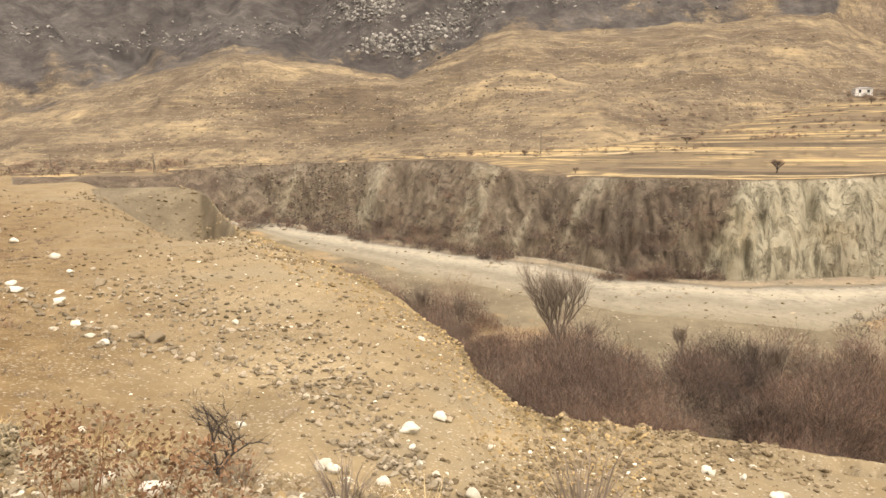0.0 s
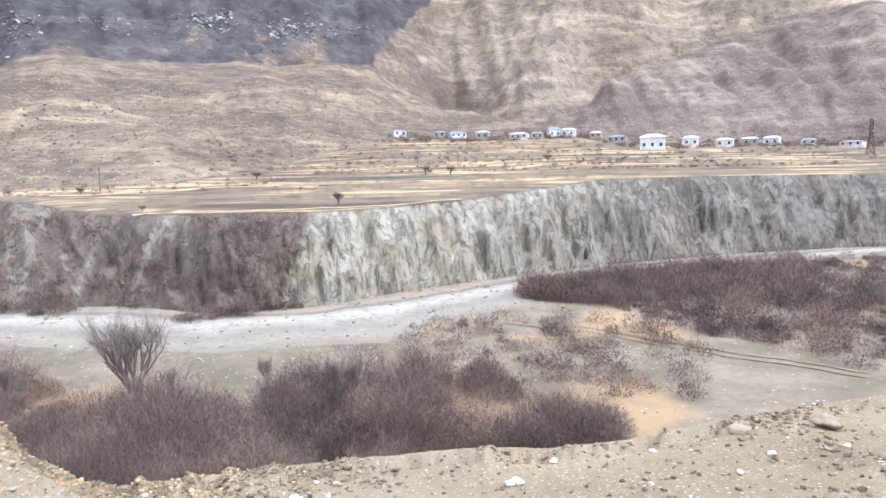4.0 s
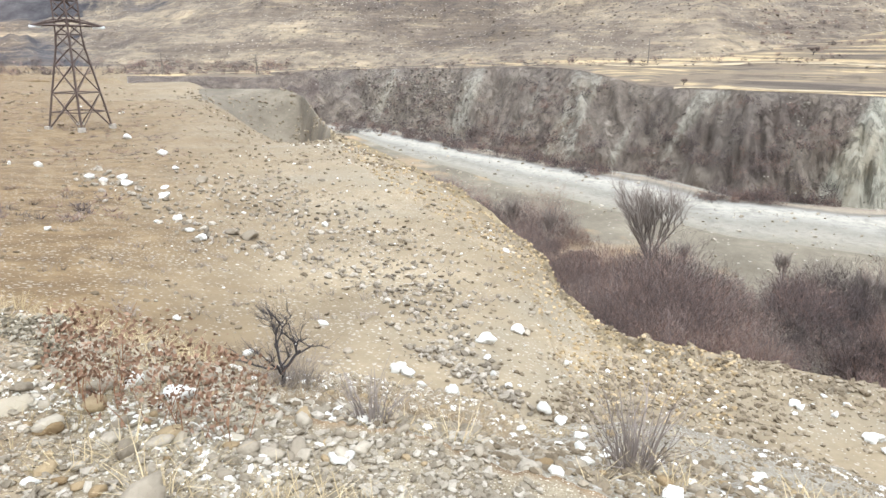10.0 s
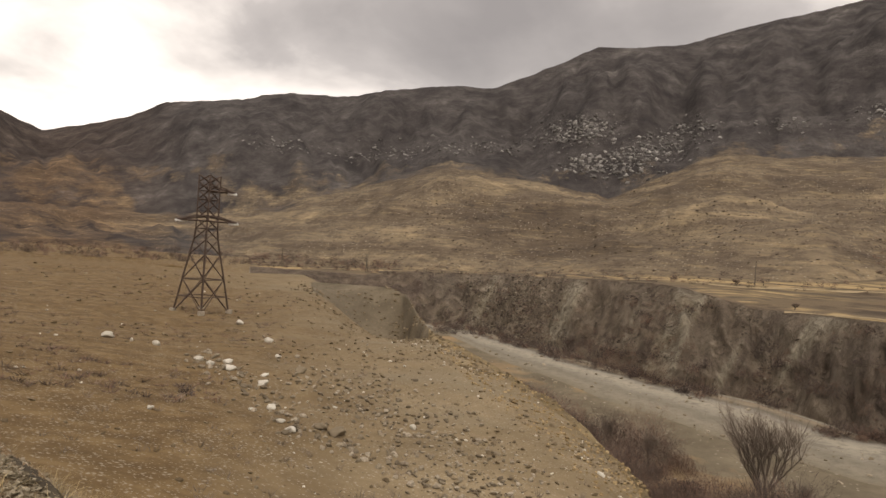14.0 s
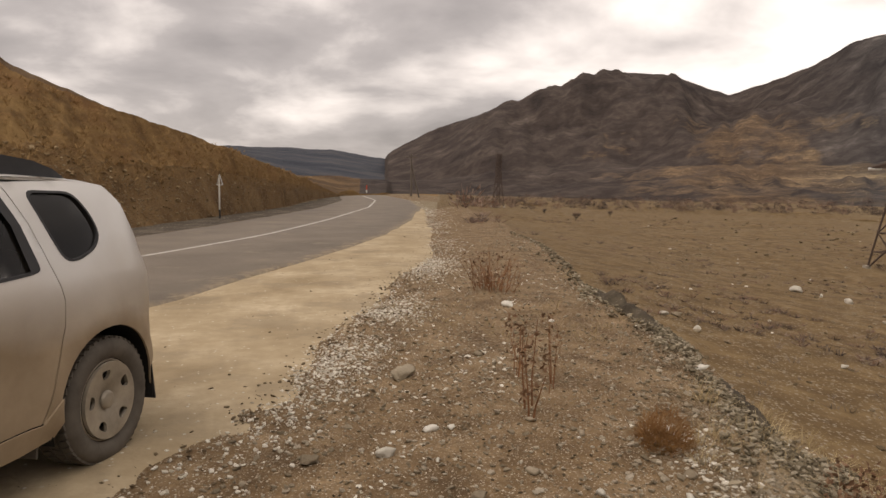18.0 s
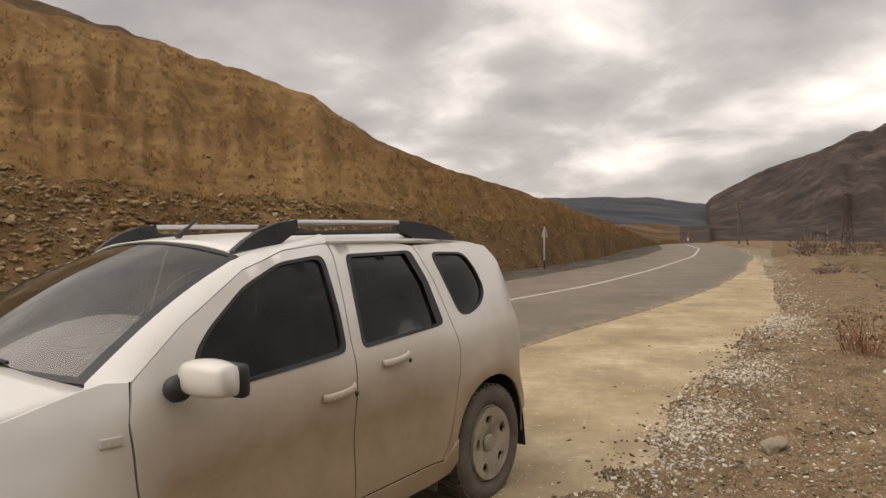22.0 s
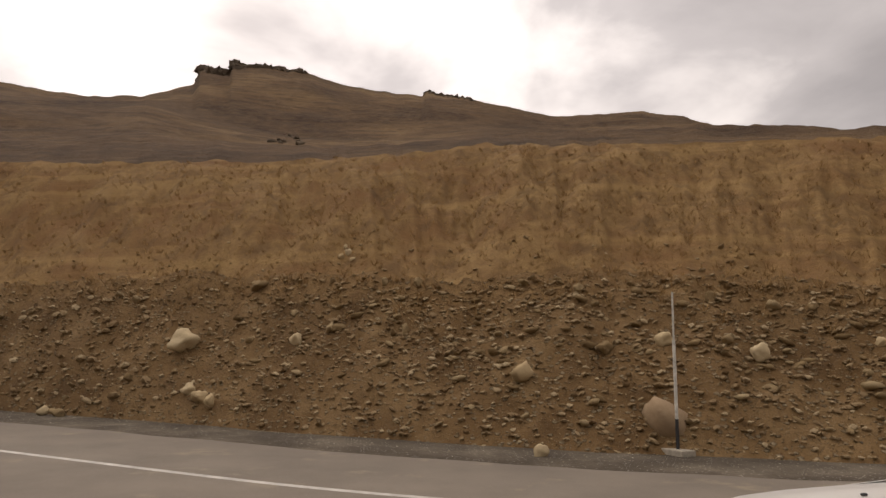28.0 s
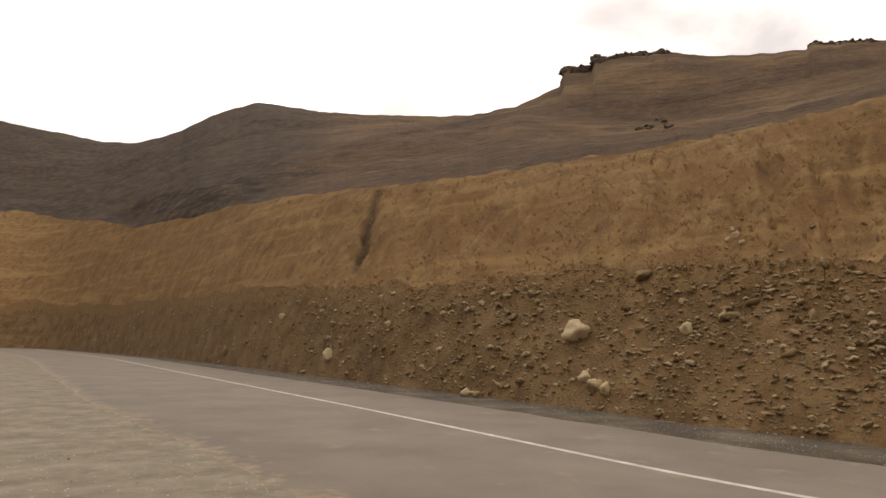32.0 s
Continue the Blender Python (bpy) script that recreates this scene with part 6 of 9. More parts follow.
def stone_material(name, dark, mid, light, scale=6.0, per="object"):
    n = Nodes(name, 0.92, spec=0.08)
    r = n.random() if per == "object" else n.island()
    c = n.ramp(r, [(0.0, dark), (0.5, mid), (1.0, light)])
    c = n.mix(n.mask(n.noise(scale, 6, 0.7), 0.38, 0.7), c, n.mix(0.45, c, dark))
    return n.done(c, n.noise(scale * 3, 5, 0.7), 0.03, 0.7)


WHITE_ROCK = stone_material("pale_limestone", (0.44, 0.41, 0.345), (0.56, 0.53, 0.46), (0.66, 0.63, 0.56))
GREY_ROCK = stone_material("grey_brown_rock", (0.18, 0.145, 0.10), (0.28, 0.232, 0.165), (0.38, 0.325, 0.24))
COBBLE = stone_material("brown_cobble", (0.16, 0.106, 0.052), (0.25, 0.176, 0.092), (0.36, 0.275, 0.158), 9.0)
COBBLES = stone_material("brown_cobbles", (0.19, 0.125, 0.066), (0.285, 0.205, 0.115), (0.44, 0.35, 0.22), 9.0, "island")
PALE_STONES = stone_material("pale_crushed_stone", (0.42, 0.375, 0.295), (0.66, 0.615, 0.52), (0.82, 0.785, 0.70), 14.0, "island")
SHOULDER_STONES = stone_material("river_pebbles", (0.16, 0.128, 0.086), (0.285, 0.238, 0.17), (0.44, 0.385, 0.30), 14.0, "island")
OCHRE_ROCK = stone_material("ochre_boulder", (0.43, 0.32, 0.185), (0.49, 0.385, 0.235), (0.55, 0.45, 0.30), 4.0)
EARTH_STONES = stone_material("earth_brown_stones", (0.11, 0.082, 0.05), (0.19, 0.147, 0.094), (0.31, 0.25, 0.17), 9.0, "island")
OCHRE_RUBBLE = stone_material("ochre_rubble", (0.20, 0.14, 0.07), (0.32, 0.232, 0.122), (0.44, 0.335, 0.19), 6.0, "island")
DARK_ROCK = stone_material("dark_outcrop", (0.06, 0.046, 0.034), (0.105, 0.08, 0.057), (0.17, 0.13, 0.092), 0.6, "island")
LIME_ROCK = stone_material("limestone_outcrop", (0.10, 0.095, 0.09), (0.19, 0.18, 0.168), (0.36, 0.345, 0.32), 0.4, "island")

ROCK_MESHES = {}


def boulder(name, p, size, mat, seed, label, category, group, flat=0.6, sub=3):
    key = (mat.name, seed % 7, flat)
    if key not in ROCK_MESHES:
        ROCK_MESHES[key] = stone_mesh("stone", seed % 7 + 40, mat, sub, 0.42, flat)
    ob = new(name, ROCK_MESHES[key])
    rng = random.Random(seed)
    ob.matrix_world = Matrix.Translation(Vector(p) + Vector((0, 0, size * flat * 0.26))) @ pose(0, 0, 0, rng.uniform(-12, 12), rng.uniform(-12, 12), rng.uniform(0, 360)) @ Matrix.Diagonal((size, size, size * rng.uniform(0.85, 1.1), 1))
    return tagged(ob, label, category, group)


# bearing, slope and apparent width (degrees) of boulders on the river terrace
TERRACE_ROCKS_A = [(74.5, -23.9, 1.9), (66.4, -26.2, 1.7), (67.3, -26.6, 1.5), (77.2, -22.9, 1.3), (68.7, -27.5, 1.1), (71.5, -28.0, 1.6), (79.9, -29.1, 1.9), (81.5, -29.8, 1.4), (83.2, -30.7, 1.4),
                   (83.2, -31.6, 1.6), (100.2, -25.5, 1.0), (103.0, -25.6, 0.9), (105.5, -26.6, 1.3), (106.8, -27.1, 1.0), (109.5, -27.0, 1.0), (111.0, -27.8, 1.1), (118.8, -25.1, 1.2),
                   (108.7, -30.7, 1.2), (75.1, -26.5, 0.9), (76.6, -27.4, 0.9), (74.6, -25.2, 0.9), (97.9, -31.1, 1.4), (97.2, -31.9, 1.2), (77.8, -30.6, 1.0)]
TERRACE_ROCKS_B = [(134.0, -26.2, 1.3), (148.8, -20.9, 1.6), (152.1, -19.8, 1.1), (119.4, -25.0, 1.2), (122.5, -23.4, 0.95), (106.0, -26.4, 1.2), (110.0, -27.2, 0.9), (111.8, -27.9, 1.0), (123.4, -27.3, 0.85),
                   (148.6, -23.3, 1.3), (153.3, -21.6, 1.3), (151.8, -22.3, 1.2), (100.6, -25.6, 0.8), (142.7, -24.7, 0.95), (139.5, -21.1, 0.75), (130.6, -24.4, 0.65), (137.1, -19.7, 0.8), (148.1, -19.7, 0.8), (150.3, -24.2, 0.9)]
TERRACE_ROCKS_C = [(45.2, -10.1, 1.1), (45.0, -9.6, 0.8), (36.2, -7.75, 1.0), (39.6, -8.3, 0.8), (42.8, -9.4, 0.95), (43.7, -9.7, 0.8), (48.7, -13.0, 1.0), (50.4, -14.7, 1.2), (47.1, -13.1, 0.5), (60.3, -14.2, 0.75),
                   (29.4, -11.2, 0.8), (39.6, -12.9, 0.7), (48.0, -7.9, 0.8), (48.8, -9.1, 0.65), (47.8, -11.2, 1.0), (49.5, -14.0, 0.8), (45.6, -6.6, 0.7), (37.8, -8.0, 0.5)]
DARK_TERRACE = [(52.8, -14.5, 1.5), (54.2, -14.9, 1.8), (50.7, -10.2, 1.4), (61.9, -24.6, 1.1), (137.0, -19.9, 2.0), (143.1, -18.6, 2.4), (154.1, -15.2, 2.6), (75.3, -26.0, 1.1), (78.0, -23.0, 1.0)]
for k, (az, el, w) in enumerate(TERRACE_ROCKS_A + TERRACE_ROCKS_B + TERRACE_ROCKS_C):
    p = seen(az, el)
    boulder("boulder", p, math.radians(w) * p.length * 1.05, WHITE_ROCK, 100 + k, "pale limestone boulder lying on the dry terrace", "rock", "pale boulders on the terrace", 0.62)
for k, (az, el, w) in enumerate(DARK_TERRACE):
    p = seen(az, el)
    boulder("dark_boulder", p, math.radians(w) * p.length, GREY_ROCK, 200 + k, "grey-brown boulder half sunk in the terrace", "rock", "dark boulders on the terrace", 0.5)
# stones by the feet
SHOULDER_ROCKS = [(6.6, -22.0, 2.4, 1), (0.2, -22.3, 2.3, 0), (1.5, -26.2, 1.4, 0), (14.7, -24.8, 1.8, 0), (15.8, -25.3, 1.6, 0), (7.1, -16.0, 2.8, 0), (11.7, -20.0, 0.9, 1), (30.9, -23.3, 1.6, 1), (30.5, -14.1, 1.6, 1),
                  (27.0, -11.1, 0.95, 0), (15.0, -10.1, 1.4, 1), (29.4, -11.3, 0.8, 0), (27.8, -10.2, 1.1, 0), (26.8, -10.2, 0.9, 1), (45.5, -34.0, 9.0, 0), (62.0, -32.5, 3.0, 1), (38.0, -24.0, 2.2, 0), (43.0, -25.0, 2.4, 0), (49.0, -26.5, 3.2, 1)]
for k, (az, el, w, pale) in enumerate(SHOULDER_ROCKS):
    p = seen(az, el)
    boulder("cobblestone", p, math.radians(w) * p.length, WHITE_ROCK if pale else GREY_ROCK, 300 + k, "smooth river cobble on the roadside earth" if not pale else "pale rounded cobble on the roadside earth", "stone", "cobbles on the shoulder", 0.45)
CRUST = stone_material("cream_crust", (0.33, 0.275, 0.19), (0.40, 0.34, 0.245), (0.47, 0.41, 0.31), 7.0)
# flat pale crust breaking through the earth beside the slope edge
for k, (x, y, w) in enumerate(((2.42, 3.66, 0.26), (2.36, 3.30, 0.34), (2.30, 3.02, 0.42), (2.50, 2.80, 0.24), (2.38, 2.10, 0.34), (2.56, 1.96, 0.22), (2.62, 2.35, 0.16), (2.20, 3.45, 0.16), (2.75, 1.75, 0.20))):
    boulder("crust_slab", (x, y, drop(x, y) - 0.02), w * 0.62, CRUST, 350 + k, "flat pale limestone crust set in the roadside earth", "stone", "pale crust slabs", 0.3)
# boulders set in the cut bank
BANK_ROCKS = [(-77.7, -1.2, 2.3, 1), (-59.7, 0.8, 1.8, 1), (-66.4, 1.9, 1.6, 1), (-76.4, -6.95, 1.35, 1), (-72.9, 6.0, 1.3, 0), (-62.8, 5.1, 1.4, 0), (-68.5, 3.3, 1.2, 0), (-61.9, 2.0, 1.4, 0), (-71.1, 1.2, 1.9, 0), (-51.8, 1.8, 0.9, 1),
              (-50.0, 1.4, 0.9, 0), (-58.5, 4.6, 1.3, 0), (-43.8, 1.0, 1.1, 0), (-77.2, 6.6, 1.2, 0), (-93.1, 2.5, 1.2, 0), (-104.0, 0.6, 2.6, 1), (-95.7, 1.5, 1.4, 1), (-92.5, 2.5, 1.3, 0), (-124.0, -1.8, 1.3, 1)]
BANK_ROCKS += [(-131.8, -1.5, 1.1, 0), (-112.1, -4.0, 1.6, 0), (-113.0, -3.9, 1.0, 1), (-91.8, 8.8, 0.8, 1), (-92.3, 8.5, 0.6, 1), (-91.4, 8.3, 0.5, 1), (-92.0, 9.2, 0.5, 1), (-88.7, 6.5, 1.0, 0), (-98.8, 5.5, 1.8, 0), (-107.7, -1.5, 1.0, 0), (-119.3, 1.2, 0.9, 1), (-123.7, 1.5, 0.8, 0), (-127.6, 1.6, 0.7, 1),
               (-86.0, 6.3, 1.1, 0), (-87.0, 2.6, 1.2, 0), (-102.7, -3.1, 1.6, 1), (-102.0, -3.6, 1.3, 1), (-103.5, -2.7, 1.2, 1)]
for k, (az, el, w, pale) in enumerate(BANK_ROCKS):
    p = seen(az, el)
    boulder("bank_boulder", p, math.radians(w) * p.length, OCHRE_ROCK if pale else COBBLE, 400 + k, "ochre boulder stuck in the stony cut bank" if pale else "brown boulder stuck in the stony cut bank", "rock", "boulders in the cut bank", 0.98 if pale else 0.75)
p = seen(-66.6, -5.6)
ROCK_MESHES[("slab",)] = stone_mesh("slab", 61, stone_material("red_brown_slab", (0.22, 0.15, 0.088), (0.28, 0.195, 0.118), (0.34, 0.245, 0.155), 3.0), 2, 0.55, 0.8)
slab = new("leaning_slab", ROCK_MESHES[("slab",)])
slab.matrix_world = Matrix.Translation(p + Vector((-0.42, 0.17, 0.36))) @ pose(0, 0, 0, 12, 52, 60) @ Matrix.Diagonal((1.5, 1.75, 0.85, 1))
tagged(slab, "large ochre slab leaning at the foot of the bank", "rock")

# ---- joined stones ----
rs = np.random.RandomState(7)


def under(name, mesh, parent_name, label, m=None):
    ob = new(name, mesh)
    ob.parent = bpy.data.objects[parent_name]
    return tagged(ob, label, kind="stuff")


def road_gap(p):
    return float(np.min(np.hypot(ROAD[:, 0] - p[0], ROAD[:, 1] - p[1])))


def bank_points(n, lo, hi, seed, az0=-150, az1=-3):
    """Points on the cut bank, by their share of the way up it."""
    rng = np.random.RandomState(seed)
    k8 = int(np.argmax(seg == 8))
    out = []
    for _ in range(n):
        az = rng.uniform(az0, az1)
        i = int(np.clip(np.searchsorted(AZ_DEG, az) - 1, 0, len(AZ_DEG) - 2))
        t = rng.uniform(lo, hi) ** 0.8
        k = k8 + int(t * (ROWS[8] - 1))
        out.append((px[k, i] + rng.normal() * 0.03, py[k, i] + rng.normal() * 0.03, gz[k, i]))
    return out


shared = [stone_mesh("cobble", 70 + k, COBBLE, 2, 0.36, 0.42) for k in range(5)]
for k, p in enumerate(bank_points(300, 0.05, 0.97, 3, -100, -35)):
    ob = new("cobble", shared[k % 5])
    ob.parent = bpy.data.objects["cut_bank"]
    s = 0.14 + 0.34 * rs.rand() ** 2.2
    ob.matrix_basis = Matrix.Translation((p[0], p[1], p[2] + 0.05 * s)) @ pose(0, 0, 0, rs.uniform(-25, 25), rs.uniform(-25, 25), rs.uniform(0, 360)) @ Matrix.Diagonal((s, s, s, 1))
pts = bank_points(8000, 0.0, 1.0, 5) + bank_points(11000, 0.0, 1.0, 51, -128, -25)
k9r, rgb_ = int(np.argmax(seg == 9)), np.random.RandomState(55)
for _ in range(700):
    i = int(np.searchsorted(AZ_DEG, rgb_.uniform(-150, -3)))
    k = k9r + int(ROWS[9] * 0.22 * rgb_.rand() ** 2)
    pts.append((px[k, i], py[k, i], gz[k, i]))
under("cobble_rest", stone_field("cobble_rest", pts, 0.045 + 0.26 * rs.rand(len(pts)) ** 4.2, COBBLES, 5, 1, 0.42, 0.12), "cut_bank", "countless brown cobbles set in the bank")
pts = bank_points(900, 0.02, 0.85, 52, -146, -106)
under("far_bank_stones", stone_field("far_bank_stones", pts, 0.10 + 0.42 * rs.rand(len(pts)) ** 3, COBBLES, 53, 1, 0.5, 0.12), "cut_bank", "brown stones along the far part of the bank")
# gravel strip at the foot of the bank
VERGE_STONES = stone_material("mixed_verge_gravel", (0.09, 0.072, 0.05), (0.23, 0.19, 0.135), (0.58, 0.54, 0.46), 14.0, "island")
line_far = offset_line(ROAD, -4.3)
pts, sz = [], []
for c in line_far:
    if math.hypot(*c) < 75:
        for _ in range(40):
            q = c + rs.normal(size=2) * np.array([0.6, 0.6])
            if road_gap(q) > 3.15:
                pts.append((q[0], q[1], drop(q[0], q[1]))), sz.append(0.02 + 0.07 * rs.rand() ** 2)
under("roadside_gravel", stone_field("roadside_gravel", pts, sz, VERGE_STONES, 6, 1), "ground", "grey gravel along the far road edge")


# white crushed stone between the pull-in and the grass
BAND = line_of([(-2.2, -3.0), (-1.4, 0.5), (-0.9, 2.9), (-0.1, 4.8), (0.85, 8.7), (2.6, 16.5), (5.4, 45), (6.4, 75)], 0.25)
pts, sz = [], []
for c in BAND:
    d = math.hypot(*c)
    dens = 0.2 + 3.4 * max(0, value_noise(np.array([c[1] * 1.1]), np.array([c[0]]), 3)[0] + 0.16)
    for _ in range(int((150 if d < 14 else 32) * dens)):
        q = c + rs.normal(size=2) * (0.19 + 0.010 * d)
        pts.append((q[0], q[1], drop(q[0], q[1]))), sz.append((0.011 + 0.040 * rs.rand() ** 2.6) * (1 + 0.016 * d))
under("white_gravel", stone_field("white_gravel", pts, sz, PALE_STONES, 8, 1, 0.5), "ground", "white crushed stone along the shoulder")
pts, sz = [], []
for _ in range(21000):
    az, t = rs.uniform(-12, 60), rs.rand()
    r = 1.5 + 24 * t ** 2.2
    if r > 0.97 * float(np.interp(az, AZ_DEG, bR[1])) and az > 10:
        continue
    p = polar(az, r)
    if road_gap(p) > 6.2 and np.min(np.hypot(BAND[:, 0] - p[0], BAND[:, 1] - p[1])) > 0.1 and p.x > -0.5:
        pts.append(p[:]), sz.append(0.010 + 0.05 * rs.rand() ** 4 + 0.0018 * r)
under("shoulder_pebbles", stone_field("shoulder_pebbles", pts, sz, SHOULDER_STONES, 9, 1, 0.5), "ground", "river pebbles strewn over the shoulder")
CLODS = stone_material("dark_mud_clods", (0.085, 0.06, 0.036), (0.125, 0.09, 0.055), (0.18, 0.135, 0.085), 12.0, "island")
pts, sz = [], []
for c in offset_line(BAND, -0.22):
    d = math.hypot(*c)
    if d < 30 and value_noise(np.array([c[1] * 1.4]), np.array([c[0] + 4]), 6)[0] > -0.08:
        for _ in range(20 if d < 12 else 7):
            q = c + rs.normal(size=2) * (0.13 + 0.008 * d)
            pts.append((q[0], q[1], drop(q[0], q[1]) + 0.012)), sz.append((0.012 + 0.045 * rs.rand() ** 3) * (1 + 0.01 * d))
under("mud_clods", stone_field("mud_clods", pts, sz, CLODS, 33, 1, 0.45), "ground", "dark mud clods along the gravel strip")
peb = [stone_mesh("pebble", 90 + k, GREY_ROCK, 2, 0.2, 0.5) for k in range(4)] + [stone_mesh("pebble", 95, WHITE_ROCK, 2, 0.25, 0.5)]
GRIT = stone_material("mixed_grit", (0.075, 0.055, 0.035), (0.24, 0.19, 0.125), (0.62, 0.56, 0.45), 20.0, "island")
pts, sz = [], []
rgg = np.random.RandomState(81)
while len(pts) < 9000:
    az, r = rgg.uniform(-16, 48), 1.8 + 9.5 * rgg.rand() ** 1.5
    p = polar(az, r)
    if p.x > -0.75 + 0.19 * p.y - 0.2 and road_gap(p) > 6.0:
        pts.append(p[:]), sz.append((0.008 + 0.030 * rgg.rand() ** 3) * (0.8 + r / 14))
under("shoulder_grit", stone_field("shoulder_grit", pts, sz, GRIT, 82, 1, 0.5), "ground", "fine light and dark grit on the shoulder")
made = 0
while made < 170:
    az, r = rs.uniform(-2, 58), 2.0 + 7 * rs.rand() ** 1.4
    p = polar(az, r)
    if p.x < 0.2:
        continue
    ob = new("pebble", peb[rs.randint(5)])
    ob.parent = bpy.data.objects["ground"]
    s = 0.035 + 0.085 * rs.rand() ** 3
    ob.matrix_basis = Matrix.Translation((p.x, p.y, p.z + 0.11 * s)) @ pose(0, 0, 0, rs.uniform(-15, 15), rs.uniform(-15, 15), rs.uniform(0, 360)) @ Matrix.Diagonal((s, s, s, 1))
    made += 1


def sector_stones(name, parent_name, label, n, seed, row_seg, size, mat, az0, az1, sub=1, weight=None):
    rng = np.random.RandomState(seed)
    pts, sz = [], []
    k0 = int(np.argmax(seg == row_seg[0]))
    k1 = int(len(seg) - 1 - np.argmax(seg[::-1] == row_seg[1]))
    while len(pts) < n:
        az = rng.uniform(az0, az1)
        i = int(np.clip(np.searchsorted(AZ_DEG, az) - 1, 0, len(AZ_DEG) - 2))
        k = k0 + (k1 - k0) * rng.rand()
        if weight is not None and rng.rand() > weight(az, px[int(k), i], py[int(k), i]):
            continue
        q = k - int(k)
        x, y, z = (a[int(k), i] * (1 - q) + a[min(int(k) + 1, k1), i] * q for a in (px, py, gz))
        r = math.hypot(x, y)
        pts.append((x, y, z)), sz.append((size[0] + size[1] * rng.rand() ** 3) * (0.6 + r / 45))
    return under(name, stone_field(name, pts, sz, mat, seed, sub, 0.5), parent_name, label)


clump = lambda az, x, y: (0.25 + 0.75 * float(smooth_step(az, 44, 62))) * 0.12 + (0.15 + 0.85 * float(smooth_step(az, 44, 62))) * 2.2 * max(0.0, float(fbm(np.array([x * 0.22]), np.array([y * 0.22]), 3, 77)[0]) + 0.08)
sector_stones("slope_gravel", "embankment_slope", "brown gravel on the embankment", 14000, 21, (1, 1), (0.032, 0.14), EARTH_STONES, 18, 155, 1, clump)
sector_stones("slope_white_gravel", "embankment_slope", "white rubble on the embankment", 900, 22, (1, 1), (0.028, 0.2), PALE_STONES, 30, 125, 1, lambda a, x, y: clump(a, x, y) ** 2)
sector_stones("terrace_gravel", "terrace", "brown stones on the terrace", 14000, 23, (2, 4), (0.055, 0.28), EARTH_STONES, 25, 155, 1, clump)
sector_stones("terrace_white_stones", "terrace", "pale stones on the terrace", 1500, 24, (2, 3), (0.03, 0.2), PALE_STONES, 25, 155, 1, clump)
sector_stones("scarp_rubble", "terrace_scarp", "crumbled yellow earth lumps on the scarp", 5000, 25, (3, 5), (0.03, 0.26), OCHRE_RUBBLE, 62, 96, 1)
sector_stones("slope_cobble_bed", "embankment_slope", "flat pale river cobbles on the embankment", 2600, 27, (1, 1), (0.05, 0.17), SHOULDER_STONES, 30, 80, 1, clump)
sector_stones("shoulder_cobble_bed", "ground", "flat river cobbles at the shoulder's edge", 7000, 28, (0, 0), (0.02, 0.10), SHOULDER_STONES, 26, 80, 1, lambda a, x, y: float(math.hypot(x, y) > 1.7) * (0.5 + clump(a, x, y)))
pts, sz = [], []
edge_row = int(np.argmax(seg == 1))
for _ in range(3200):
    i = int(np.searchsorted(AZ_DEG, rs.uniform(13, 75)))
    r = gr[edge_row, i] * (1 + 0.16 * rs.normal())
    if float(fbm(AZ_DEG[i:i + 1] * 0.35, np.array([r * 0.4]), 3, 91)[0]) < 0.04:
        continue
    q = polar(AZ_DEG[i], max(1.6, r))
    pts.append(q[:]), sz.append((0.02 + 0.09 * rs.rand() ** 3) * (0.7 + q.length / 22))
under("edge_rubble", stone_field("edge_rubble", pts, sz, SHOULDER_STONES, 29, 1, 0.5), "ground", "pale rubble along the shoulder's edge")
pts, sz = [], []
for _ in range(5200):
    c = ROAD[rs.randint(len(ROAD))]
    if -40 < c[1] < 30:
        i = int(np.argmin(np.hypot(ROAD[:, 0] - c[0], ROAD[:, 1] - c[1])))
        d = ROAD[min(i + 1, len(ROAD) - 1)] - ROAD[i - 1]
        d = d / np.hypot(*d)
        q = c + np.array([d[1], -d[0]]) * rs.uniform(3.5, 6.6) + rs.normal(size=2) * 0.2
        if math.hypot(*q) > 1.2:
            pts.append((q[0], q[1], max(0.0, drop(q[0], q[1])) + 0.022)), sz.append(0.008 + 0.034 * rs.rand() ** 4)
under("pull_in_grit", stone_field("pull_in_grit", pts, sz, EARTH_STONES, 32, 1, 0.5), "ground", "grit and small stones on the pull-in")
sector_stones("hollow_rubble", "gully_wall", "brown rubble in the scarp's hollow", 450, 30, (4, 5), (0.05, 0.3), EARTH_STONES, 50, 63, 1)
pts, sz = [], []
for c in offset_line(ROAD, 3.45):
    if math.hypot(*c) < 30 and c[1] < 3:
        for _ in range(26):
            q = c + rs.normal(size=2) * 0.22
            pts.append((q[0], q[1], max(0.02, drop(q[0], q[1]) + 0.02))), sz.append(0.012 + 0.035 * rs.rand() ** 3)
under("edge_gravel", stone_field("edge_gravel", pts, sz, SHOULDER_STONES, 31, 1, 0.5), "ground", "loose gravel along the asphalt's edge")
sector_stones("river_stones", "riverbed", "grey river boulders", 900, 26, (6, 7), (0.1, 0.3), SHOULDER_STONES, 62, 130, 1)

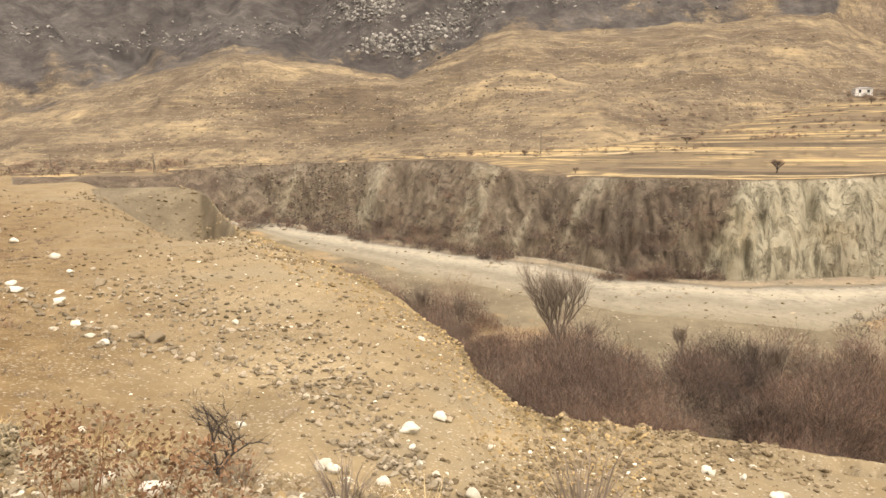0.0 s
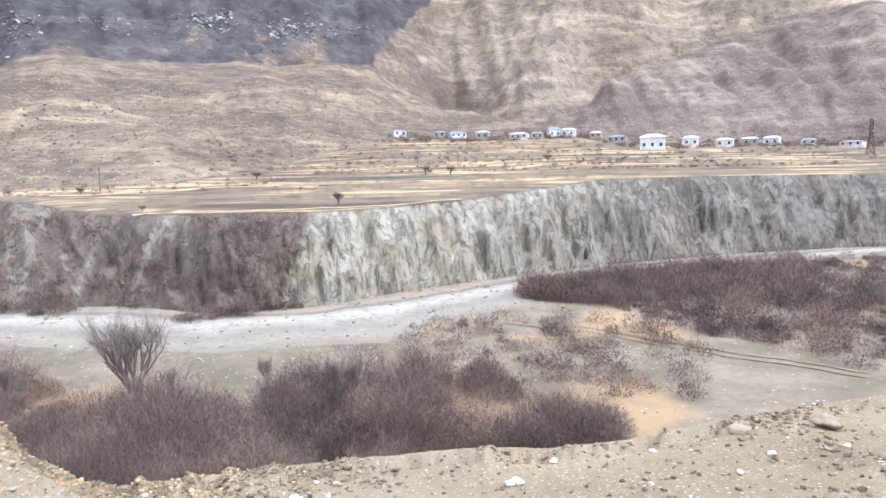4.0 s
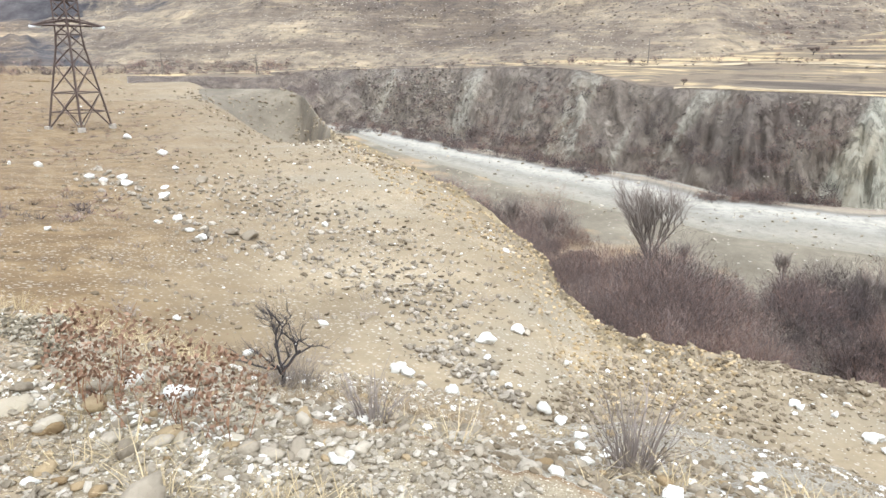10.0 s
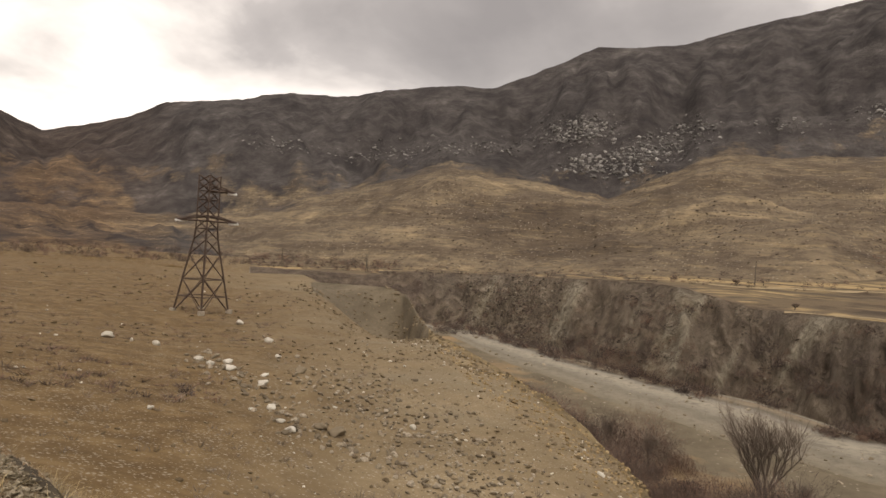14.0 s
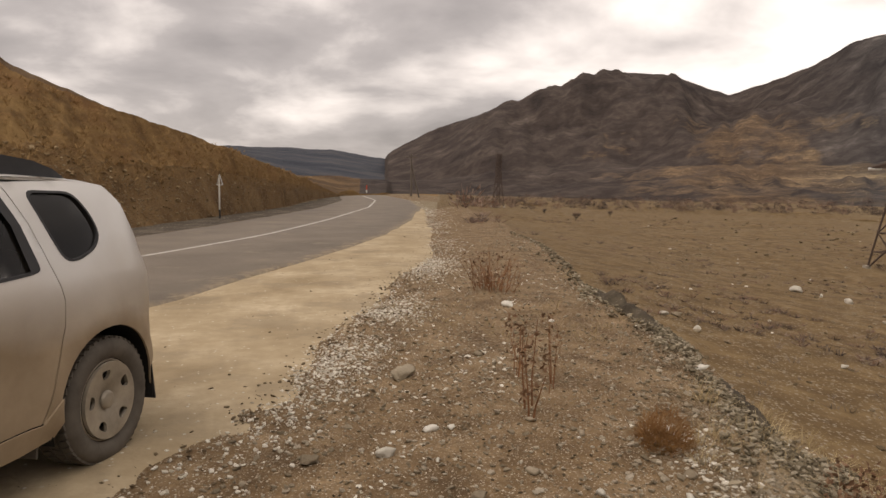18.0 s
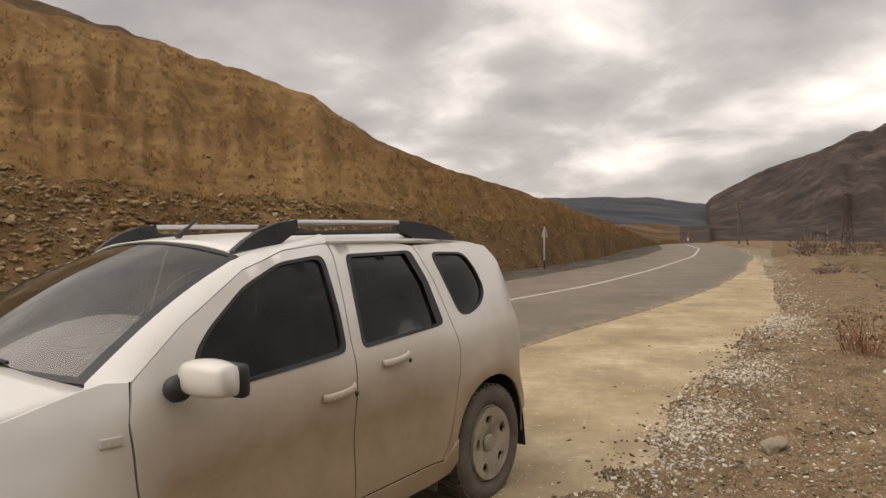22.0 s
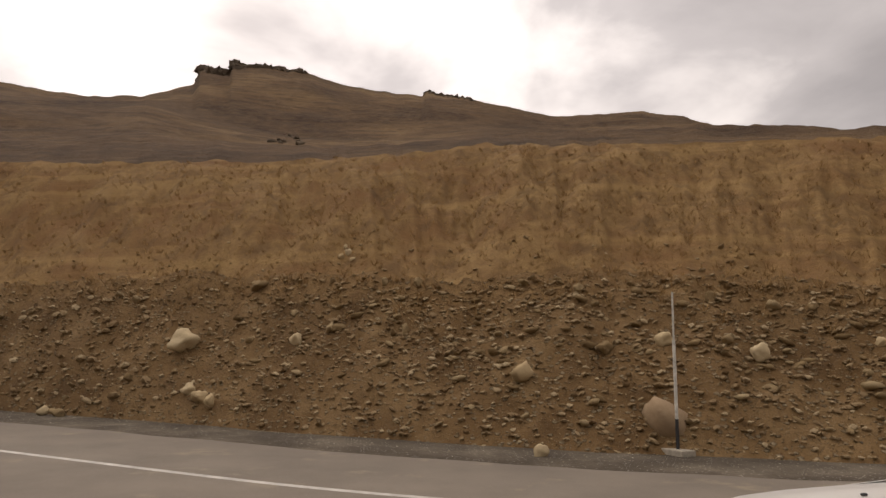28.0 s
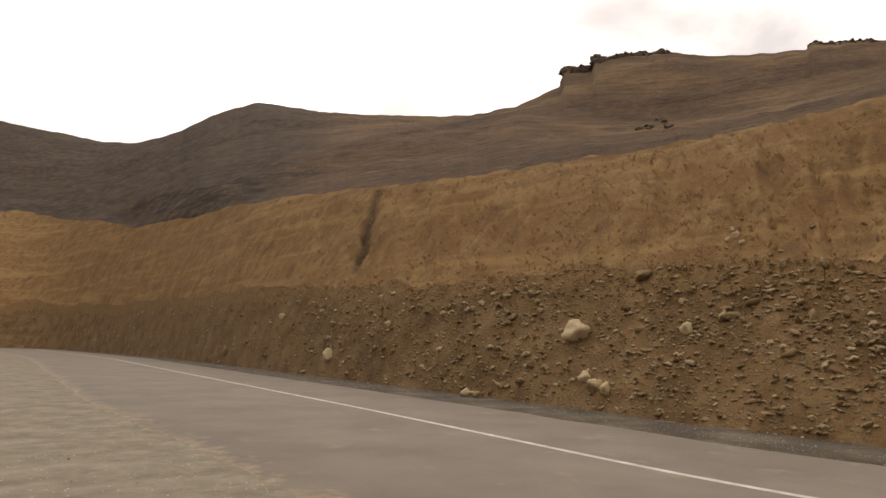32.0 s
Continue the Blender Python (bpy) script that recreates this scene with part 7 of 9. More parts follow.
def loose_stones(parent_name, n, seed, az0, az1, el0, el1, size, mats, r_most):
    rng = np.random.RandomState(seed)
    kinds = [stone_mesh("stone", seed + k, mats[k % len(mats)], 2, 0.36, 0.5) for k in range(6)]
    made = 0
    while made < n:
        p = seen(rng.uniform(az0, az1), rng.uniform(el0, el1))
        if p.length > r_most or rng.rand() > 0.25 + clump(60.0, p.x, p.y):
            continue
        ob = new("stone", kinds[rng.randint(6)])
        ob.parent = bpy.data.objects[parent_name]
        q = (size[0] + size[1] * rng.rand() ** 3) * (0.6 + p.length / 40)
        ob.matrix_basis = Matrix.Translation((p.x, p.y, p.z + 0.10 * q)) @ pose(0, 0, 0, rng.uniform(-18, 18), rng.uniform(-18, 18), rng.uniform(0, 360)) @ Matrix.Diagonal((q, q, q * rng.uniform(0.8, 1.2), 1))
        made += 1


loose_stones("embankment_slope", 260, 140, 38, 118, -33, -22, (0.07, 0.22), (GREY_ROCK, COBBLE, GREY_ROCK), 14)
loose_stones("terrace", 280, 150, 44, 150, -26, -9, (0.10, 0.30), (GREY_ROCK, GREY_ROCK, WHITE_ROCK), 70)

# angular rubble washed down the terrace in a long streak
def rubble_streak(name, line, n, spread, size, mat, label, seed):
    rng = np.random.RandomState(seed)
    pts, sz = [], []
    a = np.array(line)
    for _ in range(n):
        t = rng.rand() * (len(a) - 1)
        k = int(t)
        az, el = a[k] * (1 - t + k) + a[min(k + 1, len(a) - 1)] * (t - k)
        p = seen(az + rng.normal() * spread, el + rng.normal() * spread * 0.5)
        if p.length < 120:
            pts.append(p[:]), sz.append((size[0] + size[1] * rng.rand() ** 3) * (0.5 + p.length / 50))
    return under(name, stone_field(name, pts, sz, mat, seed, 1, 0.55, 0.12), "terrace", label)


STREAK_STONES = stone_material("grey_brown_rubble", (0.125, 0.10, 0.070), (0.235, 0.195, 0.14), (0.42, 0.365, 0.285), 8.0, "island")
rubble_streak("rubble_streak", [(41.5, -8.6), (45.5, -10.6), (49, -13.2), (54, -15.5), (60, -17.5), (66, -20.0), (71, -23.2), (75, -26.5)], 900, 0.8, (0.05, 0.42), STREAK_STONES, "grey-brown rubble washed along the terrace", 61)
rubble_streak("rubble_spread", [(52, -10.5), (57, -12.2), (62, -14.5), (67, -18.0), (72, -22.0)], 1500, 2.6, (0.045, 0.34), STREAK_STONES, "scattered angular stones on the spur", 62)
rubble_streak("rubble_pile", [(67.5, -24.4), (71, -25.6), (74.5, -27.5), (78, -29.0)], 300, 0.7, (0.06, 0.40), STREAK_STONES, "pile of grey rubble below the embankment", 63)

pts, sz = [], []
rgk = np.random.RandomState(66)
for _ in range(1300):
    y = rgk.uniform(1.5, 4.4)
    x = 2.40 + 0.06 * math.sin(y * 3) + rgk.normal() * (0.10 + 0.05 * abs(y - 2.9))
    pts.append((x, y, drop(x, y))), sz.append(0.012 + 0.055 * rgk.rand() ** 3)
under("crust_grit", stone_field("crust_grit", pts, sz, PALE_STONES, 67, 1, 0.45), "ground", "white broken crust beside the slope edge")

# the lip of the shoulder: grey rubble, a low heap of dark soil, pale flakes on the earth inside it
LIP_STONES = stone_material("grey_olive_rubble", (0.085, 0.068, 0.043), (0.20, 0.166, 0.112), (0.43, 0.375, 0.28), 11.0, "island")
rgl = np.random.RandomState(171)


def lip_radius(az):
    return float(gr[edge_row, int(np.searchsorted(AZ_DEG, az))])


pts, sz = [], []
while len(pts) < 3800:
    az = 14.5 + 27 * rgl.rand() ** 0.8
    r0 = lip_radius(az)
    across = -abs(rgl.normal()) * (0.30 + 0.022 * r0 + 0.55 * float(smooth_step(az, 26, 34))) + 0.12
    if float(fbm(np.array([az * 0.30]), np.array([across * 1.3]), 3, 172)[0]) < -0.10:
        continue
    p = polar(az, r0 + across * r0 / 8.0)
    pts.append((p.x, p.y, p.z + 0.02)), sz.append((0.014 + 0.062 * rgl.rand() ** 3) * (0.75 + r0 / 16))
under("lip_rubble", stone_field("lip_rubble", pts, sz, LIP_STONES, 173, 1, 0.5), "ground", "grey-olive rubble along the lip of the shoulder")


def soil_mound(az0, az1, width, height, seed):
    """A low long heap of soil lying along the lip."""
    n, k = 48, 12
    v = []
    for i in range(n):
        t = i / (n - 1)
        az = az0 + (az1 - az0) * t
        r0 = lip_radius(az)
        for j in range(k):
            u = j / (k - 1)
            p = polar(az, r0 + width * (u - 0.82))
            bump = math.sin(math.pi * t) ** 0.7 * math.sin(math.pi * u) ** 0.9
            v.append((p.x, p.y, p.z - 0.03 + bump * height * (1 + 1.3 * float(fbm(np.array([p.x * 2.2]), np.array([p.y * 2.2]), 4, seed)[0]))))
    i, j = np.meshgrid(np.arange(n - 1), np.arange(k - 1), indexing="ij")
    f = np.stack([i * k + j, (i + 1) * k + j, (i + 1) * k + j + 1, i * k + j + 1], -1).reshape(-1, 4)
    return quick_mesh("soil_mound", np.array(v), f, [MAT["heap"]])


MAT["heap"] = earth("dark_grey_soil", (0.042, 0.034, 0.024), (0.075, 0.060, 0.042), (0.118, 0.096, 0.067), (0.26, 0.23, 0.17), 3.0, 18.0, 30.0, 0.25, 0.03)
tagged(new("soil_mound", soil_mound(21.3, 27.6, 0.95, 0.15, 174)), "low mound of dark grey soil on the shoulder's lip", "soil mound")
tagged(new("soil_mound", soil_mound(31.5, 36.5, 0.6, 0.07, 175)), "low rise of dark crumbly soil on the shoulder's lip", "soil mound")

pts, sz = [], []
while len(pts) < 620:
    az, r = rgl.uniform(-4, 42), 2.4 + 10 * rgl.rand() ** 1.3
    p = polar(az, r)
    if r < lip_radius(max(az, 12)) and p.x > -0.4 + 0.19 * p.y and float(fbm(np.array([p.x * 0.8]), np.array([p.y * 0.8]), 3, 176)[0]) > -0.03:
        pts.append(p[:]), sz.append((0.016 + 0.05 * rgl.rand() ** 2.4) * (0.8 + r / 16))
under("pale_flakes", stone_field("pale_flakes", pts, sz, PALE_STONES, 177, 1, 0.32), "ground", "pale stone flakes strewn over the shoulder")

# blocks and ledges of shale standing out of the cliff
PALE_SHALE = stone_material("pale_shale_blocks", (0.16, 0.142, 0.105), (0.28, 0.252, 0.19), (0.42, 0.385, 0.30), 1.2, "island")
SHALE = stone_material("shale_blocks", (0.075, 0.06, 0.046), (0.155, 0.13, 0.10), (0.34, 0.30, 0.23), 1.2, "island")
sector_stones("shale_blocks", "river_cliff", "broken shale blocks on the cliff", 2600, 64, (8, 8), (0.05, 0.22), SHALE, 60, 101, 1, lambda a, x, y: 0.04 + 2.6 * max(0.0, float(fbm(np.array([a * 0.45]), np.array([y * 0.05]), 3, 65)[0])))
sector_stones("pale_blocks", "river_cliff", "pale shale rubble on the cliff", 700, 68, (8, 8), (0.04, 0.16), PALE_SHALE, 100, 136, 1)

# rock on the hills and mountains
def outcrop(name, label, spots, n, size, mat, seed, spread):
    rng = np.random.RandomState(seed)
    pts, sz = [], []
    for az, el in spots:
        for _ in range(n):
            a, e = az + rng.normal() * spread[0], el + rng.normal() * spread[1]
            p = seen(a, e)
            if p.length < 60:
                continue
            pts.append(p[:]), sz.append(size * (0.15 + rng.rand() ** 3) * (p.length / 200) ** 0.5)
    return tagged(new(name, stone_field(name, pts, sz, mat, seed, 1, 0.55, 0.22)), label, "rocks", kind="stuff")


def crest(az0, az1, n, size, seed, depth=4):
    """Blocks along the skyline."""
    rng = np.random.RandomState(seed)
    k9 = int(np.argmax(seg == 12))
    pts, sz = [], []
    for _ in range(n):
        az = rng.uniform(az0, az1)
        i = int(np.clip(np.searchsorted(AZ_DEG, az), 0, len(AZ_DEG) - 1))
        k = k9 - rng.randint(0, depth)
        pts.append((px[k, i], py[k, i], gz[k, i] - 0.4)), sz.append(size * (0.4 + 0.9 * rng.rand()))
    return tagged(new("crest_rocks", stone_field("crest_rocks", pts, sz, DARK_ROCK, seed, 1, 0.7, 0.3)), "dark weathered rocks on the hill crest", "rocks", kind="stuff")


crest(-104.2, -95.5, 200, 2.6, 31)
crest(-104.3, -101.2, 110, 3.6, 38, 9)
crest(-85.2, -80.8, 60, 2.2, 32)
crest(-61, -36, 60, 0.55, 33)
outcrop("hill_outcrop", "dark bushy outcrop on the grazed hill", [(-96.5, 18.1), (-97.4, 17.7), (-95.6, 17.6)], 14, 2.2, DARK_ROCK, 34, (0.5, 0.15))
outcrop("limestone_outcrop", "pale limestone ledges on the dark mountain", [(72.1, 10.6), (73.6, 11.3), (71.0, 10.4), (77.4, 9.0), (76.0, 8.0), (81.1, 11.0), (73.0, 8.2), (79.0, 9.8), (95.0, 12.0), (101.0, 11.6)], 230, 3.4, LIME_ROCK, 35, (1.2, 0.5))
outcrop("mountain_ledge", "grey ledges along the mountain", [(54.4, 7.7), (58.0, 8.3), (61.9, 9.0), (66.0, 9.3), (88.0, 11.3), (105.0, 11.6), (48.0, 8.0)], 110, 2.8, LIME_ROCK, 36, (1.6, 0.3))
outcrop("hill_stones", "dark stones and tufts over the hillside", [(66, 2.5), (72, 3.2), (78, 2.4), (84, 4.0), (90, 5.0), (96, 4.5), (102, 6.0), (60, 3.5)], 240, 1.35, DARK_ROCK, 37, (3.0, 1.6))



# ---- road marks and posts ----
MARK = plain("worn_white_road_paint", (0.42, 0.395, 0.355), 0.7, var=0.3, scale=3.0)
tagged(new("centre_line", ribbon("centre_line", ROAD, -0.036, 0.036, 0.034, 0.045, MARK, 0.0, 0, 1)), "thin worn white centre line on the asphalt", "road marking", kind="structure")


def dust_apron():
    """The dusty strip between the asphalt and the white gravel."""
    near, away = offset_line(ROAD, 3.2), BAND
    rows = []
    for c in near:
        if -70 < c[1] < 78:
            j = int(np.argmin(np.abs(away[:, 1] - c[1]))) if c[1] > -3 else 0
            e = away[j] if c[1] > -3 else np.array([c[0] + 5.0 + 0.06 * abs(c[1] + 3), c[1] - 0.3 * abs(c[1] + 3)])
            e = e + 0.35 * value_noise(np.array([c[1] * 0.8]), np.array([1.0]), 9)[0]
            rows.append([(*(c * (1 - t) + e * t), 0.018 if 0 < t < 1 else -0.02) for t in np.linspace(0, 1, 9)])
    v = np.array(rows).reshape(-1, 3)
    n, k = len(rows), 9
    z = np.array([drop(a, b) for a, b, _ in v])
    v[:, 2] += np.maximum(z, -0.02)
    i, j = np.meshgrid(np.arange(n - 1), np.arange(k - 1), indexing="ij")
    f = np.stack([i * k + j, i * k + j + 1, (i + 1) * k + j + 1, (i + 1) * k + j], -1).reshape(-1, 4)
    me = quick_mesh("dirt_pull_in", v, f, [MAT["pull_in"]])
    me.attributes.new("tone", "FLOAT", "POINT").data.foreach_set("value", smooth_step(-v[:, 1], -1.5, 5).astype(np.float32))
    return me


tagged(new("dirt_pull_in", dust_apron()), "dusty pale pull-in strip beside the asphalt", "ground", kind="structure")

POST_WHITE = plain("weathered_white_paint", (0.55, 0.53, 0.48), 0.7)
CONCRETE = plain("old_concrete", (0.33, 0.29, 0.23), 0.9, scale=12.0)


def tall_marker(az, el):
    p = seen(az, el)
    t = empty("marker_pole", Matrix.Translation(p), "thin white pole with a black foot on a concrete block", "pole")
    part("base", box((0.52, 0.34, 0.12), pose(0, 0, 0.03, 0, 0, 20), 0.02), CONCRETE, t, "small concrete base")
    part("foot", rod((0, 0, 0.05), (0, 0, 0.62), 0.032, n=10), BLACK_TRIM, t, "black-painted foot")
    shaft = bmesh.new()
    add_rod(shaft, (0, 0, 0.62), (-0.015, 0.01, 2.05), 0.03, n=10)
    add_rod(shaft, (-0.015, 0.01, 2.0), (0.02, 0.0, 2.95), 0.018, n=8)
    part("shaft", shaft, POST_WHITE, t)
    return t


def road_sign(x, y):
    t = empty("road_sign", pose(x, y, drop(x, y), 0, 0, -9), "white sign post with a small triangular plate", "road sign")
    part("post", rod((0, 0, -0.05), (0, 0, 1.78), 0.035, n=10), POST_WHITE, t)
    part("foot", rod((0, 0, -0.05), (0, 0, 0.4), 0.038, n=10), BLACK_TRIM, t)
    tri = bmesh.new()
    a = [(0.0, 0.45), (-0.26, 0.0), (0.26, 0.0)]
    for (x0, z0), (x1, z1) in zip(a, a[1:] + a[:1]):
        add_rod(tri, (x0 * 0.5, 0.06, 1.45 + z0), (x1 * 0.5, 0.06, 1.45 + z1), 0.016, n=6)
    part("triangle_frame", tri, CHROME, t, "thin metal triangle")
    return t


tall_marker(-65.95, -6.3)
road_sign(-4.97, 30.24)
for az, r in ((2.1, 105.0),):
    p = polar(az, r)
    t = empty("road_marker", Matrix.Translation(p), "small red and white road marker post", "post")
    part("shaft", rod((0, 0, -0.05), (0, 0, 0.7), 0.09, n=10), POST_WHITE, t)
    part("band", rod((0, 0, 0.45), (0, 0, 1.15), 0.10, n=10), plain("red_band", (0.42, 0.06, 0.03), 0.6), t, "red band")

# ---- pylons and poles ----
STEEL = plain("rusty_lattice_steel", (0.085, 0.058, 0.045), 0.8, 0.3)
INSULATOR = plain("pale_insulator", (0.6, 0.6, 0.58), 0.35)


def pylon(p, height, base, waist, turn, label, group, arms=True):
    t = empty("pylon", Matrix.Translation(p) @ pose(0, 0, 0, 0, 0, turn), label, "pylon", group)
    zw = height * 0.57
    half = lambda z: (base + (waist - base) * min(1, z / zw)) / 2
    corners = ((1, 1), (-1, 1), (-1, -1), (1, -1))
    th = height * 0.0064
    levels = [0, 0.24, 0.42, 0.53, 0.61, 0.68, 0.75, 0.82, 0.89, 0.95, 1.0]
    for cx, cy in corners:
        leg = bmesh.new()
        for a, b in zip(levels, levels[1:]):
            za, zb = a * height, b * height
            add_rod(leg, (cx * half(za), cy * half(za), za - (0.2 if a == 0 else 0)), (cx * half(zb), cy * half(zb), zb), th, n=4)
        part("leg", leg, STEEL, t)
        part("footing", box((height * 0.035,) * 3, pose(cx * half(0), cy * half(0), 0.1), 0.03), CONCRETE, t, "pale concrete footing")
    for k in range(4):
        (ax, ay), (bx, by) = corners[k], corners[(k + 1) % 4]
        brace = bmesh.new()
        for a, b in zip(levels, levels[1:]):
            za, zb = a * height, b * height
            ha, hb = half(za), half(zb)
            add_rod(brace, (ax * ha, ay * ha, za), (bx * hb, by * hb, zb), th * 0.7, n=4)
            add_rod(brace, (bx * ha, by * ha, za), (ax * hb, ay * hb, zb), th * 0.7, n=4)
        for z in (0.115, 0.24, 0.61, 0.82):
            h = half(z * height)
            add_rod(brace, (ax * h, ay * h, z * height), (bx * h, by * h, z * height), th * 0.6, n=4)
        part("bracing", brace, STEEL, t)
    if arms:
        for side_, z, ln in ((1, 0.665, 0.215), (-1, 0.665, 0.215), (1, 0.885, 0.19)):
            tip = Vector((side_ * ln * height, 0, z * height))
            d = Matrix.Rotation(radians(-turn - 42), 3, "Z")
            tip = d @ Vector((side_ * ln * height, 0, 0)) + Vector((0, 0, z * height))
            arm_ob = None
            for cx, cy in corners:
                for up, rr in ((0.0, 0.8), (0.04, 0.6)):
                    bar = part("cross_arm" if arm_ob is None else "arm_bar", rod((cx * waist / 2, cy * waist / 2, (z + up) * height), tip, th * rr, n=4), STEEL, arm_ob or t)
                    arm_ob = arm_ob or bar
            ins = bmesh.new()
            for q in range(6):
                c = tip * 1.0 - (tip - Vector((0, 0, tip.z))) * (0.02 + 0.05 * q)
                bmesh.ops.create_uvsphere(ins, u_segments=8, v_segments=5, radius=0.011 * height, matrix=Matrix.Translation(c + Vector((0, 0, -0.008 * height))))
            part("insulator", ins, INSULATOR, arm_ob, "white insulator string")
    return t


p = seen(42.6, -5.75)
p = polar(42.6, min(max(p.length, 86), 98))
pylon(p, 0.1885 * p.length, 0.0515 * p.length, 0.0200 * p.length, 3.0, "rusty lattice pylon standing on the dry terrace", "pylons")
p = polar(13.05, 150)
pylon(p, 11.6, 1.9, 0.9, 20, "slim rusty lattice pylon far along the terrace", "pylons", False)
for az, el, h in ((144.9, 0.9, 16.5), (152.2, 1.3, 17.0)):
    p = seen(az, el)
    p = polar(az, min(p.length, 400))
    pylon(p, h * p.length / 360, 3.4, 1.3, 30, "distant lattice pylon above the cliff", "pylons")
WOOD = plain("grey_weathered_wood", (0.11, 0.09, 0.07), 0.9)


def wood_pole(az, el, h):
    p = seen(az, el)
    t = empty("utility_pole", Matrix.Translation(p), "grey wooden utility pole by the track", "pole", "utility poles")
    part("shaft", rod((0, 0, -0.3), (0, 0, h), 0.16, 0.11, 8), WOOD, t)
    part("strut", rod((1.3, 0, -0.3), (0, 0, h * 0.75), 0.12, 0.1, 8), WOOD, t)
    part("cross_arm", rod((-0.9, 0, h * 0.93), (0.9, 0, h * 0.93), 0.07, n=6), WOOD, t)


for az, el in ((86.4, -0.75), (55.4, -1.9), (48.5, -1.9), (150.0, 1.1), (5.8, -0.95)):
    wood_pole(az, el, 6.8)

# ---- tracks over the river ----
TRACK = earth("pale_dirt_track", (0.25, 0.19, 0.11), (0.34, 0.265, 0.16), (0.42, 0.335, 0.21), (0.5, 0.45, 0.36), 0.3, 2.0, 3.0, 0.1, 0.03)


def track(pairs, width, label, mat=TRACK):
    pts = [seen(a, e) for a, e in pairs]
    az = np.arange(pairs[0][0], pairs[-1][0], 0.4)
    r = np.interp(az, [q[0] for q in pairs], [math.hypot(q.x, q.y) for q in pts])
    r = np.convolve(np.pad(r, 6, mode="edge"), np.ones(13) / 13, "valid")
    rows = []
    for a, d in zip(az, r):
        w = width * (0.8 + 0.6 * value_noise(np.array([a * 1.3]), np.array([2.0]), 5)[0])
        for o in (-w / 2, 0, w / 2):
            q = polar(a, d + o)
            rows.append((q.x, q.y, q.z + 0.10))
    n = len(az)
    i, j = np.meshgrid(np.arange(n - 1), np.arange(2), indexing="ij")
    f = np.stack([i * 3 + j, i * 3 + j + 1, (i + 1) * 3 + j + 1, (i + 1) * 3 + j], -1).reshape(-1, 4)
    tagged(new("dirt_track", quick_mesh("dirt_track", rows, f[:, ::-1], [mat])), label, "track", kind="structure")


track([(46.3, -1.75), (54.7, -1.7), (64.2, -1.4), (77.7, -1.0), (85.7, -0.9), (91.7, -0.75), (98, -0.6), (103, -0.75)], 5.0, "pale dirt track along the far bank")
track([(88.5, -2.5), (93.8, -2.6), (103.0, -2.55), (110.5, -2.3), (114.8, -1.9)], 1.7, "narrow pale path on the cliff edge")
track([(112, 0.3), (120, 0.6), (130, 0.9), (142, 0.8)], 4.0, "pale field path below the village")
SAND = earth("orange_track_sand", (0.17, 0.12, 0.072), (0.235, 0.168, 0.10), (0.30, 0.22, 0.135), (0.34, 0.29, 0.22), 0.4, 2.0, 3.0, 0.2, 0.03)
for dip in (0.0, 0.33):
    track([(118, -12.0 - dip), (124, -12.6 - dip), (130, -13.4 - dip), (138, -14.2 - dip), (146, -14.6 - dip)], 0.5, "sandy wheel track on the valley floor", SAND)


# ---- bare shrubs and trees ----
def twig_material(name, stops, rough=0.9):
    n = Nodes(name, rough, spec=0.1)
    f = n.math("ADD", n.math("MULTIPLY", n.island(), 0.3), n.math("MULTIPLY", n.attr("tone"), 0.7))
    return n.done(n.ramp(f, stops))


THICKET = twig_material("bare_thicket_twigs", [(0.1, (0.048, 0.037, 0.033)), (0.35, (0.092, 0.071, 0.062)), (0.55, (0.142, 0.109, 0.094)), (0.72, (0.19, 0.112, 0.078)), (0.9, (0.265, 0.202, 0.164))])
BARK = plain("grey_brown_bark", (0.18, 0.145, 0.116), 0.95, scale=20.0)
GREY_TWIG = twig_material("grey_twigs", [(0.0, (0.12, 0.098, 0.082)), (1.0, (0.27, 0.22, 0.18))])
DEAD_BARK = plain("black_dead_bark", (0.05, 0.04, 0.036), 0.95, scale=30.0)


